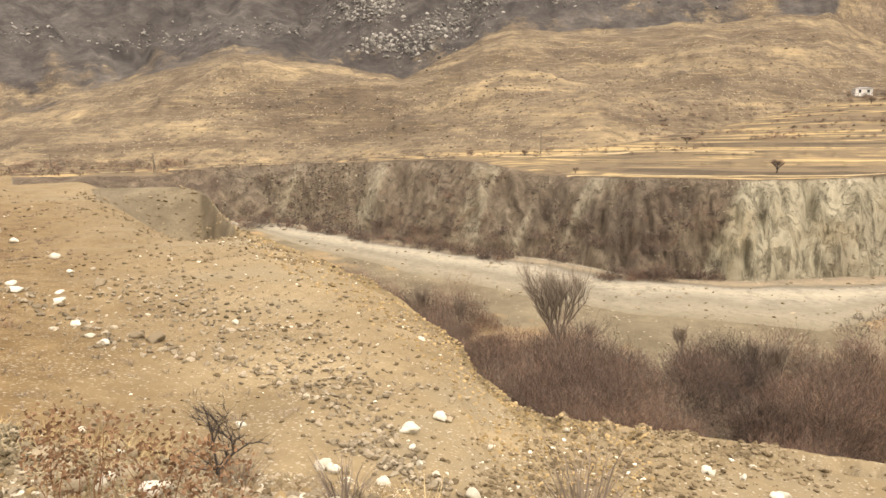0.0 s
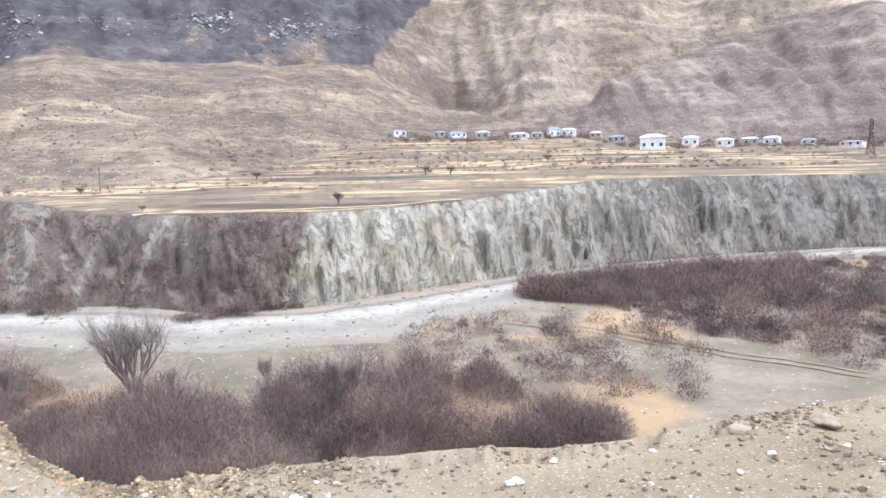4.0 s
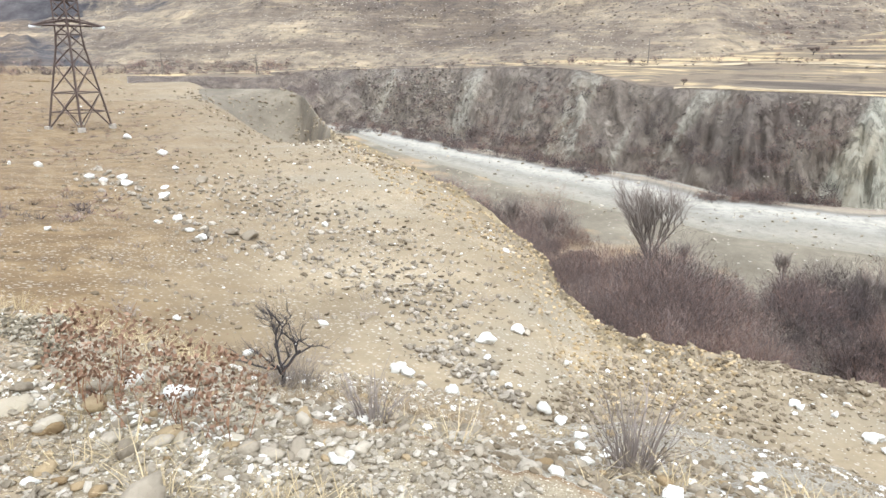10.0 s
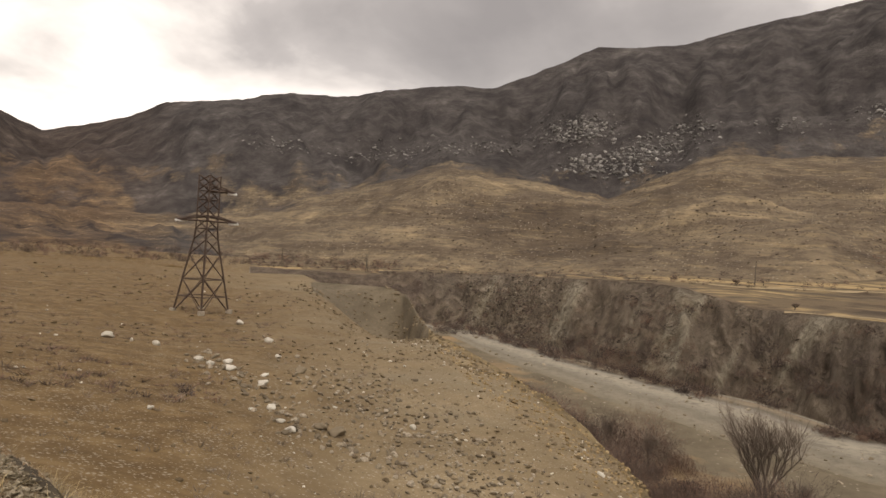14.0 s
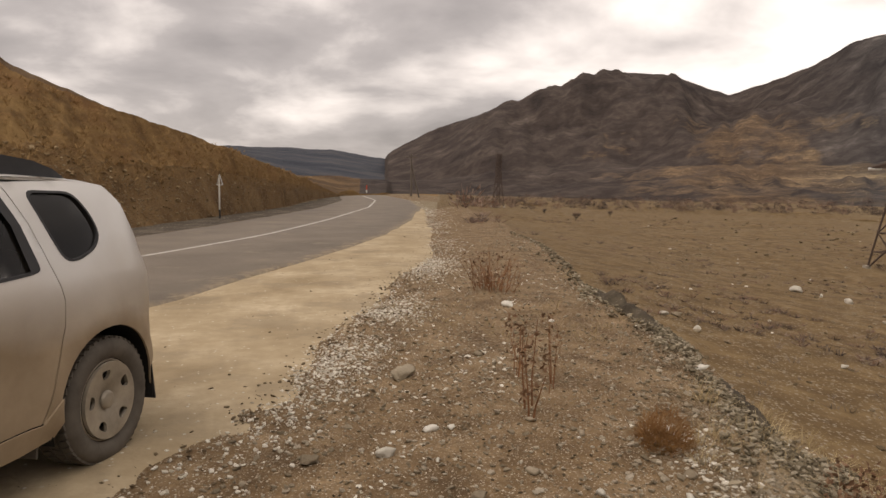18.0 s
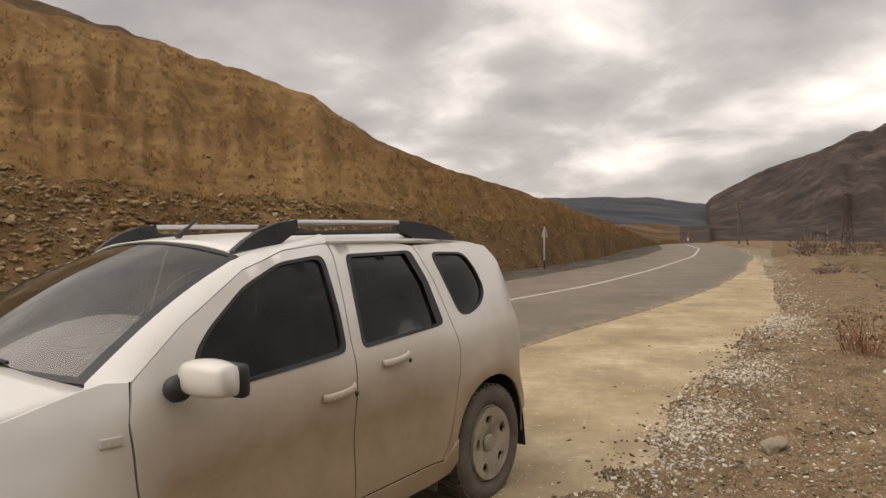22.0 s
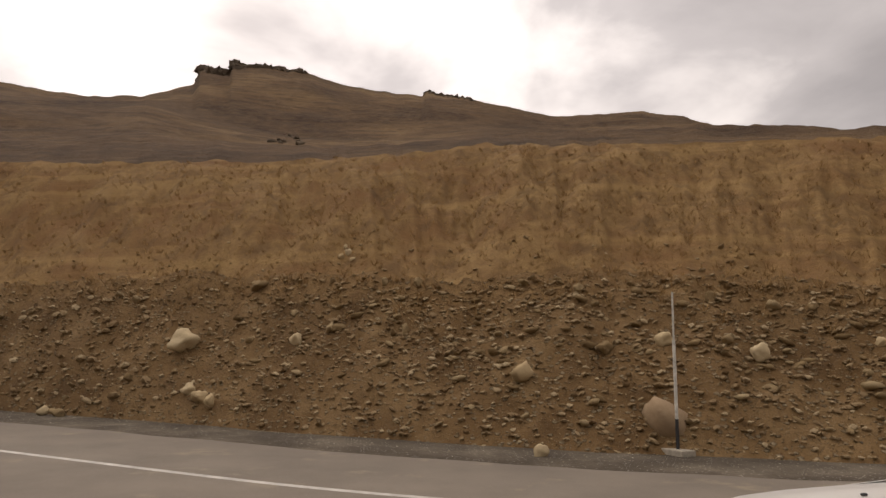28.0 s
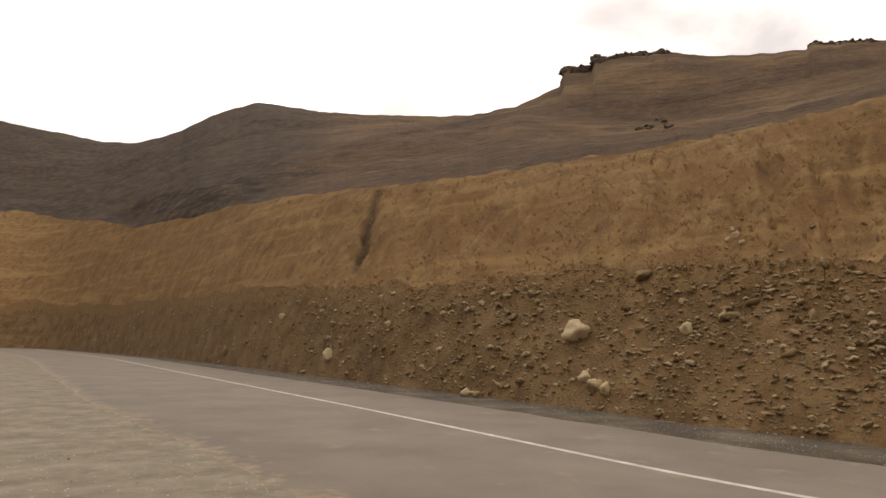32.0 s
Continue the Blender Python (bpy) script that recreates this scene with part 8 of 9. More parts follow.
def twig_mesh(name, bases, heights, count, spread, width, mat, seed, lean=0.5, segs=2):
    """Thin curved twigs that rise and spread from each base, as narrow two-sided blades."""
    rng = np.random.RandomState(seed)
    B = np.repeat(np.asarray(bases, float), count, axis=0)
    Hh = np.repeat(np.asarray(heights, float), count)
    n = len(B)
    a = rng.rand(n) * 2 * np.pi
    out = spread * Hh * np.sqrt(rng.rand(n))
    h = Hh * (0.35 + 0.65 * rng.rand(n) ** 0.7)
    start = B + np.stack([np.cos(a), np.sin(a), 0 * a], 1) * (out * 0.45)[:, None]
    start[:, 2] += Hh * 0.22 * rng.rand(n) - 0.05
    dirx = np.cos(a + rng.normal(size=n) * 0.7)
    diry = np.sin(a + rng.normal(size=n) * 0.7)
    V, k = [], segs + 1
    face = rng.rand(n) * np.pi
    wv = np.stack([np.cos(face), np.sin(face), 0 * face], 1)
    w = width * (0.6 + 0.8 * rng.rand(n)) * (Hh / np.mean(Hh)) ** 0.5
    for s in range(k):
        t = s / segs
        c = start + np.stack([dirx * out * lean * t ** 1.5, diry * out * lean * t ** 1.5, h * t], 1)
        c += rng.normal(size=(n, 3)) * (0.05 * Hh * t)[:, None]
        ww = (w * (1 - 0.75 * t))[:, None]
        V += [c - wv * ww, c + wv * ww]
    V = np.stack(V, 1).reshape(-1, 3)
    idx = np.arange(n)[:, None] * (2 * k)
    F = np.concatenate([idx + np.array([[2 * s, 2 * s + 1, 2 * s + 3, 2 * s + 2]]) for s in range(segs)], 0)
    me = quick_mesh(name, V, F, [mat], False)
    me.attributes.new("tone", "FLOAT", "POINT").data.foreach_set("value", np.repeat(rng.rand(len(bases)), count * 2 * k).astype(np.float32))
    return me


def set_tone(me, values):
    me.attributes.new("tone", "FLOAT", "POINT").data.foreach_set("value", np.asarray(values, np.float32))
    return me


def bush_mesh(name, bases, heights, count, width, mat, seed, wide=0.85, ln=0.24):
    """Domed bare bushes: short fine twigs all through a round crown, fanning out from its foot."""
    rng = np.random.RandomState(seed)
    m = len(bases)
    B, Hh = np.repeat(np.asarray(bases, float), count, axis=0), np.repeat(np.asarray(heights, float), count)
    ton = np.repeat(rng.rand(m), count)
    n = len(B)
    d = rng.normal(size=(n, 3)) * np.array([1, 1, 0.8])
    d[:, 2] = np.abs(d[:, 2]) + 0.12
    d /= np.linalg.norm(d, axis=1, keepdims=True)
    rad = Hh * (0.12 + 0.80 * rng.rand(n) ** 0.38)
    lump = 1 + 0.5 * fbm(np.arctan2(d[:, 1], d[:, 0]) * 1.6 + B[:, 0], d[:, 2] * 2.5 + B[:, 1], 3, seed)
    c = B + d * (rad * lump)[:, None] * np.array([wide, wide, 1.0])
    g = d + rng.normal(size=(n, 3)) * 0.6 + np.array([0, 0, 0.4])
    g /= np.linalg.norm(g, axis=1, keepdims=True)
    L = (ln * Hh * (0.5 + 0.8 * rng.rand(n)))[:, None]
    w = np.cross(g, rng.normal(size=(n, 3)))
    w *= (width * (0.5 + rng.rand(n)) / np.linalg.norm(w, axis=1))[:, None]
    V = np.stack([c - g * L * 0.5 - w, c - g * L * 0.5 + w, c + g * L * 0.5], 1).reshape(-1, 3)
    return set_tone(quick_mesh(name, V, np.arange(3 * n).reshape(-1, 3), [mat], False), np.repeat(ton, 3))


def region(n, seed, az0, az1, fn_lo, fn_hi):
    """Random points of the valley floor between two distance curves."""
    rng = np.random.RandomState(seed)
    out = []
    for _ in range(n):
        az = rng.uniform(az0, az1)
        r = rng.uniform(fn_lo(az), fn_hi(az))
        out.append(polar(az, r)[:])
    return np.array(out)


near_lo = lambda a: float(curve(a, 68, 82, 73, 66, 79, 52, 84, 44, 92, 41, 115, 43, 122, 48, 127, 55))
near_hi = lambda a: float(curve(a, 68, 100, 74, 92, 80, 84, 86, 68, 94, 66, 104, 70, 112, 74, 118, 70, 123, 62, 127, 57))
b1 = region(210, 41, 68.5, 126.5, near_lo, near_hi)
hh = 1.9 + 3.6 * (0.45 + fbm(b1[:, 0] * 0.12, b1[:, 1] * 0.12, 3, 42)) + 1.8 * np.random.RandomState(1).rand(len(b1)) ** 2
tagged(new("riverside_thicket", bush_mesh("riverside_thicket", b1, hh, 2000, 0.0095, THICKET, 43)), "dense bare purple-brown thicket on the valley floor", "thicket", kind="stuff")
isl_lo = lambda a: float(curve(a, 120, 118, 126, 112, 132, 98, 138, 88, 146, 82, 156, 80))
isl_hi = lambda a: float(curve(a, 120, 124, 126, 138, 134, 165, 146, 200, 156, 220))
b2 = region(1000, 44, 120.2, 157, isl_lo, isl_hi)
hh = 2.5 + 2.0 * np.random.RandomState(2).rand(len(b2)) ** 2 + 4.0 * fbm(b2[:, 0] * 0.06, b2[:, 1] * 0.06, 3, 45)
tagged(new("island_thicket", bush_mesh("island_thicket", b2, hh, 420, 0.022, THICKET, 46)), "bare brown thicket on the river island", "thicket", kind="stuff")
b3 = np.vstack([region(120, 47, 110, 134, lambda a: 66, lambda a: 100), region(150, 48, 61, 84, lambda a: float(curve(a, 64, 190, 72, 152, 82, 126)) - 3, lambda a: float(curve(a, 61, 205, 64, 197, 72, 160, 82, 133))),
                region(26, 49, 90, 97, lambda a: 108, lambda a: 111)])
tagged(new("scattered_shrubs", bush_mesh("scattered_shrubs", b3, 0.8 + 2.6 * np.random.RandomState(3).rand(len(b3)), 240, 0.024, THICKET, 50)), "scattered bare shrubs by the river", "shrubs", kind="stuff")
b4 = np.array([seen(a, e)[:] for a, e in zip(np.random.RandomState(5).uniform(10, 58, 520), np.random.RandomState(6).uniform(-1.95, -1.0, 520))])
tagged(new("far_scrub", bush_mesh("far_scrub", b4, 1.0 + 2.6 * np.random.RandomState(7).rand(len(b4)) ** 1.5, 90, 0.06, THICKET, 51)), "dark scrub along the terrace's far edge", "shrubs", kind="stuff")
b5 = np.array([seen(a, e)[:] for a, e in zip(np.random.RandomState(8).uniform(94, 154, 900), np.round(np.random.RandomState(9).uniform(0.2, 3.2, 900) / 0.36) * 0.36 + np.random.RandomState(4).normal(size=900) * 0.03)])
tagged(new("field_scrub", bush_mesh("field_scrub", b5, 0.6 + 1.6 * np.random.RandomState(10).rand(len(b5)) ** 2, 60, 0.08, THICKET, 52)), "dark hedges and bushes between the fields", "shrubs", kind="stuff")


rgv = np.random.RandomState(71)
b7 = np.array([seen(a, float(curve(a, 109, 3.1, 118, 2.9, 124, 3.2, 128, 2.2, 150, 1.65)) + e)[:] for a, e in zip(rgv.uniform(108.5, 153, 620), np.abs(rgv.normal(size=620)) * 0.35 - 0.25)])
tagged(new("village_scrub", bush_mesh("village_scrub", b7, 1.2 + 3.2 * rgv.rand(len(b7)) ** 2, 70, 0.10, THICKET, 72)), "bare grey-brown gardens and hedges round the village", "shrubs", kind="stuff")
b8 = np.array([seen(a, float(curve(a, 56, -1.75, 70, -1.3, 86, -0.85, 100, -0.5)) + e)[:] for a, e in zip(rgv.uniform(56, 100, 190), rgv.normal(size=190) * 0.22 + 0.25)])
tagged(new("track_scrub", bush_mesh("track_scrub", b8, 0.5 + 1.5 * rgv.rand(len(b8)) ** 2, 60, 0.06, THICKET, 73)), "low dark bushes beside the far track", "shrubs", kind="stuff")
k8c, rgc, b6 = int(np.argmax(seg == 8)), np.random.RandomState(57), []
while len(b6) < 520:
    i = int(np.searchsorted(AZ_DEG, rgc.uniform(60, 101)))
    k = k8c + int(ROWS[8] * rgc.rand() ** 1.6 * 0.9)
    if float(fbm(AZ_DEG[i:i + 1] * 0.25, np.array([k * 0.12]), 3, 58)[0]) > -0.05:
        b6.append((px[k, i], py[k, i], gz[k, i] - 0.2))
tagged(new("cliff_scrub", bush_mesh("cliff_scrub", np.array(b6), 0.8 + 1.6 * rgc.rand(len(b6)), 130, 0.03, THICKET, 59)), "bare brown scrub clinging to the river cliff", "shrubs", kind="stuff")


def branch_tree(seed, height, trunk_r, forks=4, depth=4, up=0.75, spread=0.55, shrink=0.68, bend=0.12, trunk_share=0.22, stems=0):
    """Trunk and limbs as tapered rods, and the tips where twigs sit."""
    rng = random.Random(seed)
    trunk, limbs, tips = bmesh.new(), bmesh.new(), []

    def grow(p, d, length, r, level):
        bm = trunk if level == 0 else limbs
        steps = 3
        for s in range(steps):
            d2 = (d + Vector((rng.uniform(-bend, bend), rng.uniform(-bend, bend), rng.uniform(-bend * 0.3, bend * 0.6)))).normalized()
            q = p + d2 * (length / steps)
            add_rod(bm, p, q, r * (1 - 0.25 * s / steps), r * (1 - 0.25 * (s + 1) / steps), 6 if level < 2 else 4, False)
            p, d = q, d2
        if level >= 2:
            tips.append((p.copy(), d.copy(), length))
        if level >= depth:
            return
        for k in range(stems if stems and level == 0 else forks if level < 2 else max(2, forks - 1)):
            a = 2 * math.pi * (k + rng.random()) / (stems if stems and level == 0 else forks)
            sp = spread * rng.uniform(0.5, 1.2)
            side_v = Vector((math.cos(a), math.sin(a), 0))
            d2 = (d * (1 - 0.3 * sp) + side_v * sp + Vector((0, 0, up * 0.35))).normalized()
            grow(p - d * length * rng.uniform(0, 0.3), d2, (height * 0.22 if level == 0 else length) * shrink * rng.uniform(0.8, 1.15), r * 0.6, level + 1)

    grow(Vector((0, 0, -0.05 * height)), Vector((0, 0, 1)), height * trunk_share, trunk_r, 0)
    return shade(trunk), shade(limbs), tips


def tip_twigs(tips, n, length, width, mat, seed):
    rng = np.random.RandomState(seed)
    V, F = [], []
    for p, d, ln in tips:
        for _ in range(n):
            e = np.array(d) + rng.normal(size=3) * 0.45 + np.array([0, 0, 0.25])
            e /= np.linalg.norm(e)
            q = np.array(p) - np.array(d) * ln * rng.rand() * 0.9
            w = np.cross(e, rng.normal(size=3))
            w *= width / np.linalg.norm(w)
            k = len(V)
            V += [q - w, q + w, q + e * length * rng.uniform(0.5, 1.2)]
            F.append((k, k + 1, k + 2))
    return set_tone(quick_mesh("twigs", V, F, [mat], False), rng.rand(len(V)))


def bare_tree(name, m, seed, height, r, label, category, group, bark, twig, per_tip=10, twig_width=0.0015, **kw):
    t = empty(name, m, label, category, group)
    trunk, limbs, tips = branch_tree(seed, height, r, **kw)
    part("trunk", trunk, bark, t)
    tagged(part("branchwork", limbs, bark, t), "", kind="stuff")
    tagged(part("crown", tip_twigs(tips, per_tip, height * 0.15, height * twig_width, twig, seed), None, t), "crown of fine bare twigs", kind="stuff")
    return t


PALE_TWIG = twig_material("pale_willow_twigs", [(0.0, (0.17, 0.138, 0.112)), (1.0, (0.34, 0.285, 0.232))])
p = polar(87.9, 72)
bare_tree("willow", Matrix.Translation(p), 3, 14.0, 0.22, "large bare willow rising above the thicket", "tree", "", BARK, PALE_TWIG, 22, 0.0011, forks=3, depth=4, spread=0.52, shrink=0.86, up=1.0, trunk_share=0.09, stems=8)
proto = None
for k, (az, r, h) in enumerate(((105.0, 64, 8.0), (103.5, 66, 7.0), (98.0, 72, 5.5), (76.4, 84, 6.5), (79.5, 80, 6.0), (90.5, 70, 6.0), (113.0, 66, 5.0), (130.0, 108, 6.0), (141, 120, 6.5))):
    p = polar(az, r)
    if proto is None:
        proto = bare_tree("sapling", Matrix.Translation(p), 8, 8.0, 0.10, "slender bare sapling in the riverside thicket", "tree", "bare saplings", BARK, GREY_TWIG, 20, forks=3, depth=3, spread=0.4, shrink=0.88, up=1.1, trunk_share=0.08, stems=7)
    else:
        c = copy_thing(proto, Matrix.Translation(p) @ pose(0, 0, 0, 0, 0, 47 * k))
        c.scale = (h / 8,) * 3
proto = None
for k, (az, el, h) in enumerate(((104.3, -2.2, 4.6), (97.8, -0.05, 4.5), (111.6, 0.15, 4.5), (113.7, 0.1, 4.5), (121.7, 1.0, 5.0), (85.1, -0.95, 4.0), (110.0, 2.7, 5.0), (89.2, -2.35, 2.4), (19.5, -2.8, 2.6), (22.2, -2.45, 2.4), (16.9, -2.3, 2.2))):
    p = seen(az, el)
    if proto is None:
        proto = bare_tree("orchard_tree", Matrix.Translation(p), 12, 4.6, 0.14, "small dark bare tree standing in the fields", "tree", "bare field trees", DEAD_BARK, THICKET, 26, forks=4, depth=3, spread=0.85, shrink=0.8, up=0.5)
    else:
        c = copy_thing(proto, Matrix.Translation(p) @ pose(0, 0, 0, 0, 0, 63 * k))
        c.scale = (h / 4.6,) * 3

# the dead shrub at the foot of the embankment, and a small leafless bush
p = seen(56.6, -27.0)
bare_tree("dead_shrub", Matrix.Translation(p) @ pose(0, 0, 0, 0, 0, 30), 21, 0.23 * p.length, 0.0040 * p.length, "black dead shrub with crooked limbs", "shrub", "", DEAD_BARK, DEAD_BARK, 12, 0.0010, forks=3, depth=4, spread=0.95, shrink=0.84, up=0.35, bend=0.3)
t = empty("low_scrub", Matrix.Translation(p), "skirt of fine grey twigs round the dead shrub", "shrub")
part("stem_tuft", twig_mesh("stems", [(0.1, 0, 0), (-0.1, 0.12, 0), (0.22, -0.15, 0)], [0.62, 0.5, 0.45], 170, 0.8, 0.0022, GREY_TWIG, 63, 1.3, 3), None, t)
p = seen(87.5, -32.3)
t = empty("bare_bush", Matrix.Translation(p), "small grey leafless bush on the slope", "shrub")
part("stem_tuft", twig_mesh("stems", [(0, 0, 0)], [0.62], 110, 0.45, 0.005, GREY_TWIG, 61, 1.2, 3), None, t)
t = empty("grey_weed", Matrix.Translation(seen(64.5, -30.0)), "pale grey dry weed on the slope", "plant")
part("stem_tuft", twig_mesh("stems", [(0, 0, 0)], [0.32], 70, 0.6, 0.004, GREY_TWIG, 62, 1.2, 3), None, t)


# russet plants with withered leaves
RUSSET = twig_material("russet_withered_leaves", [(0.0, (0.09, 0.052, 0.032)), (0.5, (0.17, 0.098, 0.058)), (1.0, (0.28, 0.18, 0.115))])
STALK = twig_material("reddish_dry_stalks", [(0.0, (0.14, 0.062, 0.03)), (1.0, (0.30, 0.155, 0.08))])
STRAW = twig_material("straw_grass", [(0.0, (0.24, 0.18, 0.09)), (0.6, (0.38, 0.29, 0.16)), (1.0, (0.52, 0.42, 0.25))])


def leaf_mesh(seed, n, height, spread, size):
    rng = np.random.RandomState(seed)
    V, F = [], []
    for k in range(n):
        a, rr, z = rng.rand() * 6.283, spread * math.sqrt(rng.rand()), height * (0.25 + 0.75 * rng.rand())
        c = np.array([rr * math.cos(a), rr * math.sin(a), z])
        u, w = rng.normal(size=3), rng.normal(size=3)
        u /= np.linalg.norm(u)
        w = np.cross(u, w)
        w /= np.linalg.norm(w)
        s = size * rng.uniform(0.6, 1.3)
        b = len(V)
        V += [c, c + u * s * 0.5 + w * s * 0.3, c + u * s + np.cross(u, w) * s * 0.2, c + u * s * 0.5 - w * s * 0.3]
        F.append((b, b + 1, b + 2, b + 3))
    return set_tone(quick_mesh("leaves", V, F, [RUSSET], False), np.repeat(rng.rand(len(V) // 4), 4))


def russet_plant(name, az, el, h, spread, seed, stems, leaves, label, size=0.045, w=0.006):
    p = seen(az, el)
    t = empty(name, Matrix.Translation(p), label, "plant", "withered russet plants")
    part("stem_tuft", twig_mesh("stalks", [(0, 0, 0)], [h], stems, spread / h * 1.1, w, STALK, seed, 0.8, 3), None, t)
    if leaves:
        part("foliage", leaf_mesh(seed, leaves, h, spread, size), None, t, "curled russet leaves")
    return t


for k, (az, el, h, sp) in enumerate(((43.5, -26.5, 0.52, 0.20), (46.5, -28.0, 0.52, 0.24), (49.5, -29.0, 0.46, 0.24), (52.5, -29.6, 0.40, 0.22), (41.5, -25.5, 0.50, 0.14))):
    russet_plant("russet_bush", az, el, h, sp, 70 + k, 10, 300, "russet bush with withered leaves on the embankment edge", 0.030, 0.003)
russet_plant("tall_weed", 17.9, -19.0, 0.62, 0.08, 76, 5, 60, "thin reddish weed stalk standing on the shoulder", 0.04, 0.006)
russet_plant("tall_weed", 16.4, -15.6, 0.55, 0.10, 77, 6, 70, "thin reddish weed stalks on the shoulder", 0.04, 0.006)
russet_plant("tall_weed", 19.3, -16.8, 0.6, 0.08, 78, 5, 60, "thin reddish weed stalk standing on the shoulder", 0.04, 0.006)
for k, (az, el) in enumerate(((13.6, -8.9), (14.3, -9.0), (12.9, -8.7))):
    russet_plant("weed_clump", az, el, 0.55, 0.40, 80 + k, 26, 60, "russet weed clump on the shoulder", 0.045, 0.006)
p = seen(28.3, -19.9)
t = empty("tumbleweed", Matrix.Translation(p), "round orange-brown tumbleweed on the embankment edge", "plant")
part("stem_ball", bush_mesh("stem_ball", [(0, 0, -0.02)], [0.27], 2600, 0.0016, twig_material("orange_straw", [(0.0, (0.19, 0.095, 0.035)), (1.0, (0.36, 0.20, 0.085))]), 90, 0.85, 0.3), None, t)

# dry grass: the bank, the shoulder and the slope edge
BANK_BLADES = twig_material("golden_bank_grass", [(0.0, (0.23, 0.142, 0.064)), (0.45, (0.30, 0.19, 0.086)), (1.0, (0.42, 0.28, 0.135))])
rng9 = np.random.RandomState(12)
k9 = int(np.argmax(seg == 9))
spots, hts = [], []
for _ in range(15000):
    az = rng9.uniform(-152, -2)
    i = int(np.clip(np.searchsorted(AZ_DEG, az) - 1, 0, len(AZ_DEG) - 2))
    k = k9 + int((ROWS[9] - 1) * rng9.rand())
    spots.append((px[k, i] + rng9.normal() * 0.15, py[k, i] + rng9.normal() * 0.15, gz[k, i] - 0.05))
    hts.append(0.07 + 0.13 * rng9.rand() ** 2)
ob = new("bank_grass", twig_mesh("bank_grass", spots, hts, 9, 0.75, 0.011, BANK_BLADES, 92, 0.9, 1))
tagged(ob, "dry golden grass tufts covering the bank", "grass", kind="stuff")
weeds = [spots[k] for k in range(0, 15000, 140)]
tagged(new("bank_weeds", twig_mesh("bank_weeds", weeds, 0.14 + 0.2 * rng9.rand(len(weeds)), 12, 0.35, 0.007, BANK_BLADES, 93, 0.9, 2)), "taller dry weeds standing in the bank grass", "weeds", kind="stuff")
k8g = int(np.argmax(seg == 8))
low_spots = []
for _ in range(900):
    i = int(np.searchsorted(AZ_DEG, rng9.uniform(-150, -3)))
    k = k8g + int((ROWS[8] - 1) * (1 - 0.3 * rng9.rand() ** 2))
    low_spots.append((px[k, i], py[k, i], gz[k, i] - 0.03))
tagged(new("bank_tufts", twig_mesh("bank_tufts", low_spots, 0.1 + 0.2 * rng9.rand(900), 10, 0.9, 0.010, BANK_BLADES, 97, 0.9, 2)), "golden tufts running down into the stones", "grass", kind="stuff")
spots, hts = [], []
for _ in range(6500):
    az, r = rng9.uniform(-4, 150), 1.3 + 11 * rng9.rand() ** 1.6
    p = polar(az, r)
    if fbm(np.array([p.x * 0.5]), np.array([p.y * 0.5]), 3, 19)[0] > -0.02 and p.x > 0.6:
        spots.append(p[:]), hts.append(0.035 + 0.11 * rng9.rand() ** 3)
tagged(new("shoulder_grass", twig_mesh("shoulder_grass", spots, hts, 14, 1.5, 0.0032, STRAW, 94, 1.0, 2)), "short dry straw tufts on the shoulder", "grass", kind="stuff")
spots = []
for _ in range(900):
    az = rng9.uniform(30, 122)
    p = polar(az, float(curve(az, 36, 5.8, 44, 4.6, 57, 3.4, 75, 2.95, 122, 2.9)) * rng9.uniform(0.55, 1.15))
    if fbm(np.array([p.x * 0.9]), np.array([p.y * 0.9]), 3, 29)[0] > -0.04:
        spots.append(p[:])
tagged(new("edge_grass", twig_mesh("edge_grass", spots, 0.04 + 0.13 * rng9.rand(len(spots)) ** 2, 34, 1.3, 0.0022, STRAW, 95, 1.2, 2)), "pale dry grass along the embankment edge", "grass", kind="stuff")
spots = []
for _ in range(700):
    p = seen(rng9.uniform(25, 150), rng9.uniform(-22, -4))
    if p.length > 13:
        spots.append(p[:])
tagged(new("terrace_tufts", twig_mesh("terrace_tufts", spots, 0.15 + 0.2 * rng9.rand(len(spots)), 18, 1.2, 0.008, GREY_TWIG, 96, 1.0, 2)), "low dry tufts scattered on the terrace", "grass", kind="stuff")

spots = []
while len(spots) < 800:
    p = seen(rng9.uniform(11, 50), -2.6 - 10.5 * rng9.rand() ** 1.6)
    if 24 < p.length < 150 and float(fbm(np.array([p.x * 0.06]), np.array([p.y * 0.06]), 3, 178)[0]) > 0.0:
        spots.append(p[:])
tagged(new("dark_tufts", twig_mesh("dark_tufts", spots, 0.10 + 0.22 * rng9.rand(len(spots)), 20, 1.6, 0.016, THICKET, 179, 1.1, 1)), "dark withered tufts dotted over the terrace", "grass", kind="stuff")

SOD = twig_material("withered_sod", [(0.0, (0.12, 0.084, 0.047)), (0.6, (0.19, 0.138, 0.08)), (1.0, (0.30, 0.225, 0.135))])
spots = []
while len(spots) < 4200:
    az = rng9.uniform(11, 78)
    r = float(np.interp(az, AZ_DEG, bR[1])) + 2 + 100 * rng9.rand() ** 1.7
    p = polar(az, r)
    if p.z > -9.5 and fbm(np.array([p.x * 0.11]), np.array([p.y * 0.11]), 3, 39)[0] > 0.02:
        spots.append(p[:])
dist_of = np.hypot([q[0] for q in spots], [q[1] for q in spots])
tagged(new("terrace_grass", twig_mesh("terrace_grass", spots, (0.04 + 0.09 * rng9.rand(len(spots))) * (0.7 + dist_of / 60), 12, 2.4, 0.006, SOD, 98, 1.2, 1)), "short withered grass in patches on the terrace", "grass", kind="stuff")

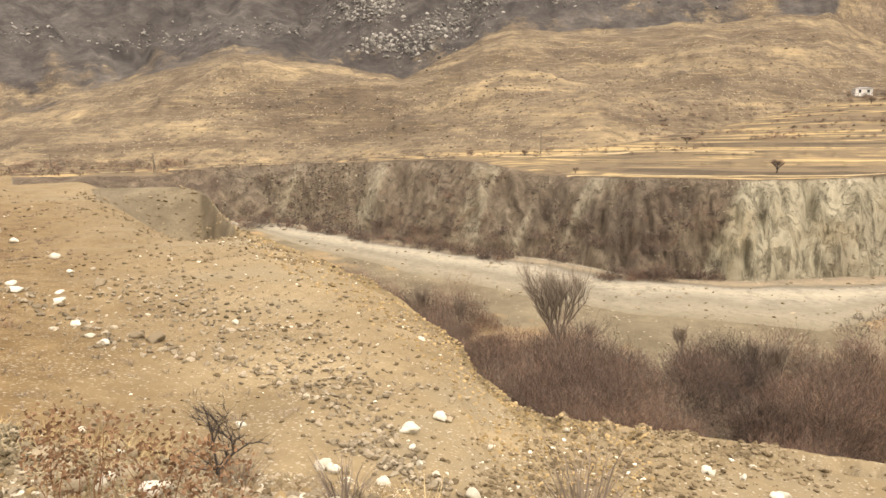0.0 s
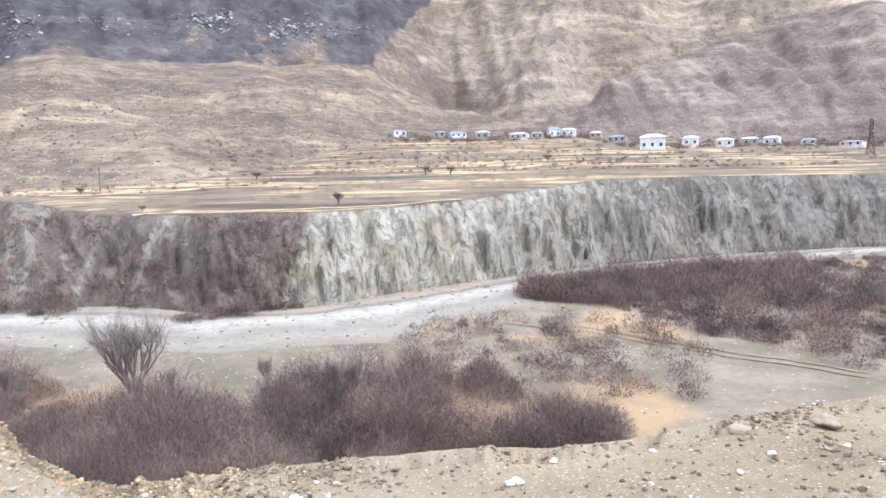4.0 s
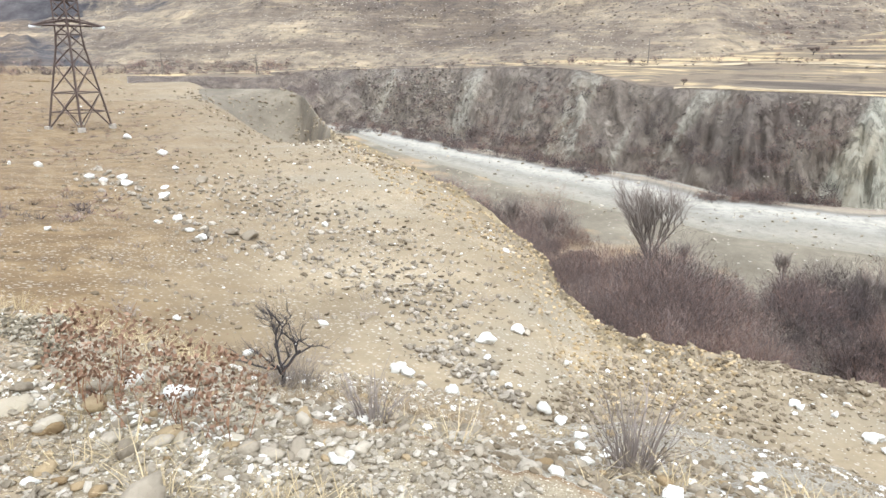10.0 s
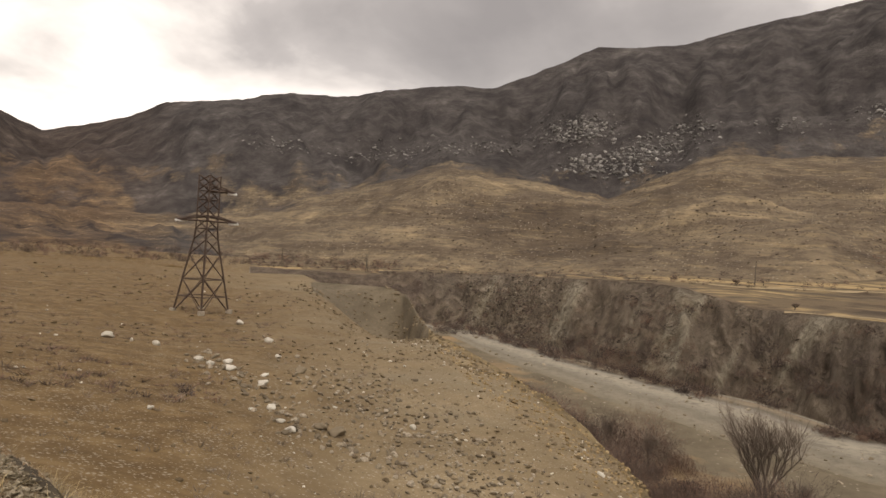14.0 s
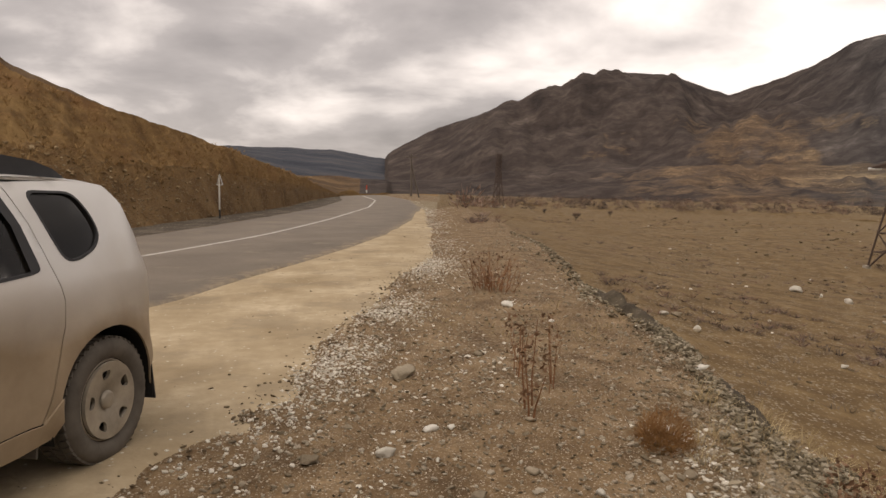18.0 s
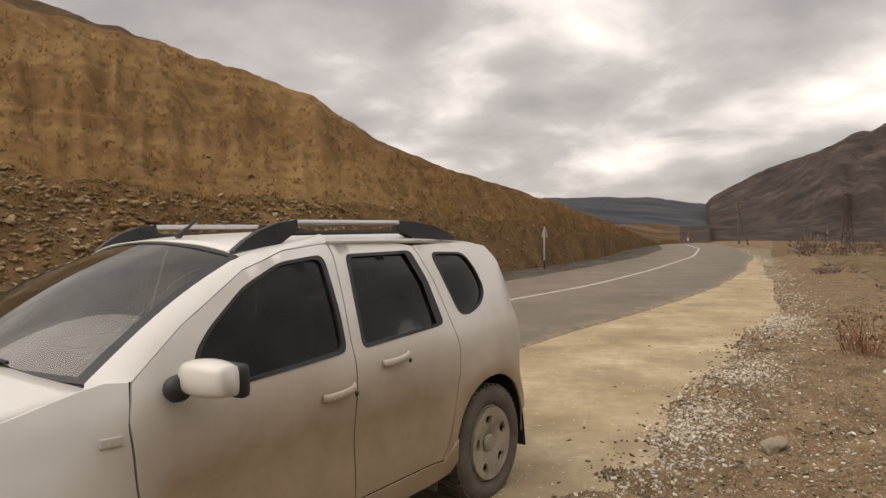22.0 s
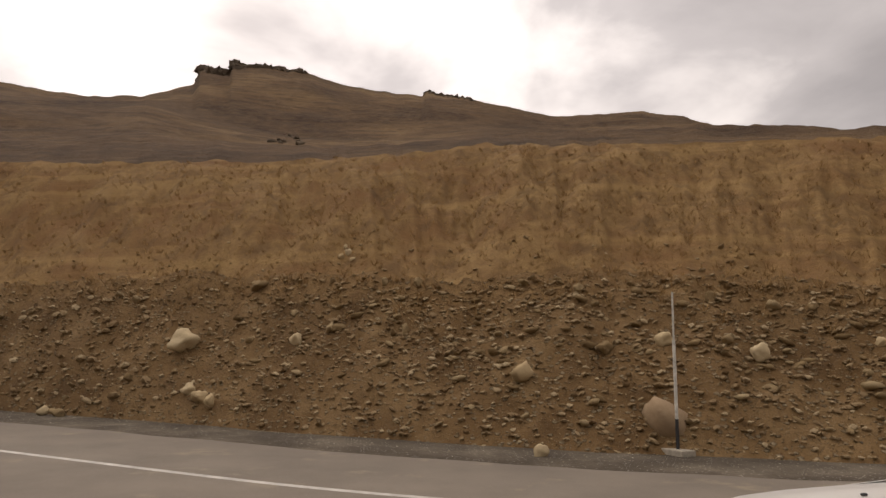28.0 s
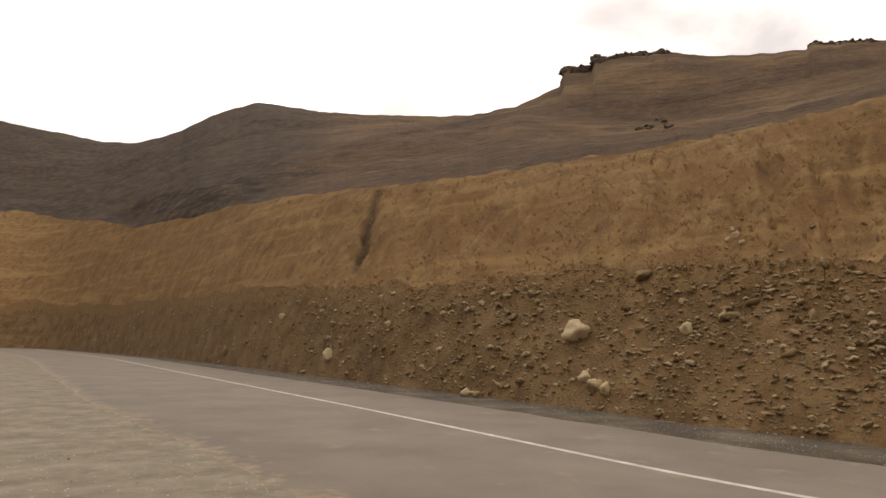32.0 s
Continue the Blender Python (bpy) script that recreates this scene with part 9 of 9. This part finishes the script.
# ---- the village ----
LIME_WASH = plain("white_rendered_wall", (0.52, 0.51, 0.485), 0.9, scale=0.4)
STONE_WALL = plain("grey_stone_wall", (0.30, 0.27, 0.23), 0.9, scale=0.6)
TIN = plain("pale_tin_roof", (0.55, 0.56, 0.58), 0.5, 0.2, scale=0.5)
SLATE = plain("grey_slate_roof", (0.22, 0.21, 0.21), 0.8, scale=0.5)
PANE = plain("dark_far_window", (0.03, 0.035, 0.04), 0.2)


def house(az, el, w, d, h, seed, white=True):
    rng = random.Random(seed)
    p = seen(az, el)
    p = polar(az, min(p.length, 430))
    t = empty("house", Matrix.Translation(p) @ pose(0, 0, 0, 0, 0, -az + rng.uniform(-25, 25)), "white rendered village house with a pale tin roof" if white else "grey stone village house with a low roof", "house", "village houses")
    part("wall", box((w, d, h + 2), pose(0, 0, h / 2 - 1)), LIME_WASH if white else STONE_WALL, t)
    roof_bm = bmesh.new()
    rh = h * 0.32
    o = 0.5
    v = [roof_bm.verts.new(q) for q in ((-w / 2 - o, -d / 2 - o, h + 0.01), (w / 2 + o, -d / 2 - o, h + 0.01), (w / 2 + o, d / 2 + o, h + 0.01), (-w / 2 - o, d / 2 + o, h + 0.01), (-w / 4, 0, h + rh), (w / 4, 0, h + rh))]
    for f in ((0, 1, 5, 4), (1, 2, 5), (2, 3, 4, 5), (3, 0, 4), (3, 2, 1, 0)):
        roof_bm.faces.new([v[k] for k in f])
    part("roof", roof_bm, TIN if rng.random() < 0.7 else SLATE, t)
    floors = 2 if h > 5 else 1
    for fl in range(floors):
        for k in range(int(w // 3)):
            x = -w / 2 + (k + 0.5) * w / int(w // 3)
            win = part("window", box((1.1, 0.1, 1.4), pose(x, -d / 2 - 0.03, 1.6 + fl * 3)), PANE, t, "small dark window")
            part("sill", box((1.3, 0.16, 0.1), pose(x, -d / 2 - 0.06, 0.85 + fl * 3)), LIME_WASH, win)
    return t


VILLAGE = [(109.4, 3.3, 9, 4), (112.9, 3.15, 8, 4), (114.2, 3.1, 12, 4), (116.4, 3.1, 9, 5), (119.4, 2.9, 12, 4), (120.8, 2.9, 9, 4), (122.2, 3.6, 9, 6), (123.4, 3.3, 10, 5), (127.3, 2.4, 11, 4),
           (130.0, 1.85, 12, 6.5), (132.8, 2.0, 9, 5), (135.3, 1.85, 10, 4.5), (137.1, 1.9, 9, 4.5), (138.6, 1.9, 9, 5), (143.8, 1.7, 13, 3.5), (146.4, 1.75, 10, 4), (125.6, 2.8, 8, 4), (141.0, 1.8, 9, 4)]
for k, (az, el, w, h) in enumerate(VILLAGE):
    house(az, el, w * 0.85, 6.5, h * 0.72, k, k not in (1, 3, 5, 8, 12, 16))

# the dark hollow in the cliff: a lump coloured like the shade inside it
p = seen(124.9, -6.2)
hollow = stone_mesh("cliff_hollow", 66, plain("shadowed_shale", (0.07, 0.07, 0.072), 0.95, scale=0.5), 3, 0.3, 1.6)
ob = new("cliff_hollow", hollow)
ob.matrix_world = Matrix.Translation(p + Vector((0.6, -0.4, 1.5))) @ pose(0, 0, 0, 0, 0, -35) @ Matrix.Diagonal((3.4, 2.0, 2.6, 1))
tagged(ob, "dark grey lump painted as the shaded hollow in the cliff face", "rock")
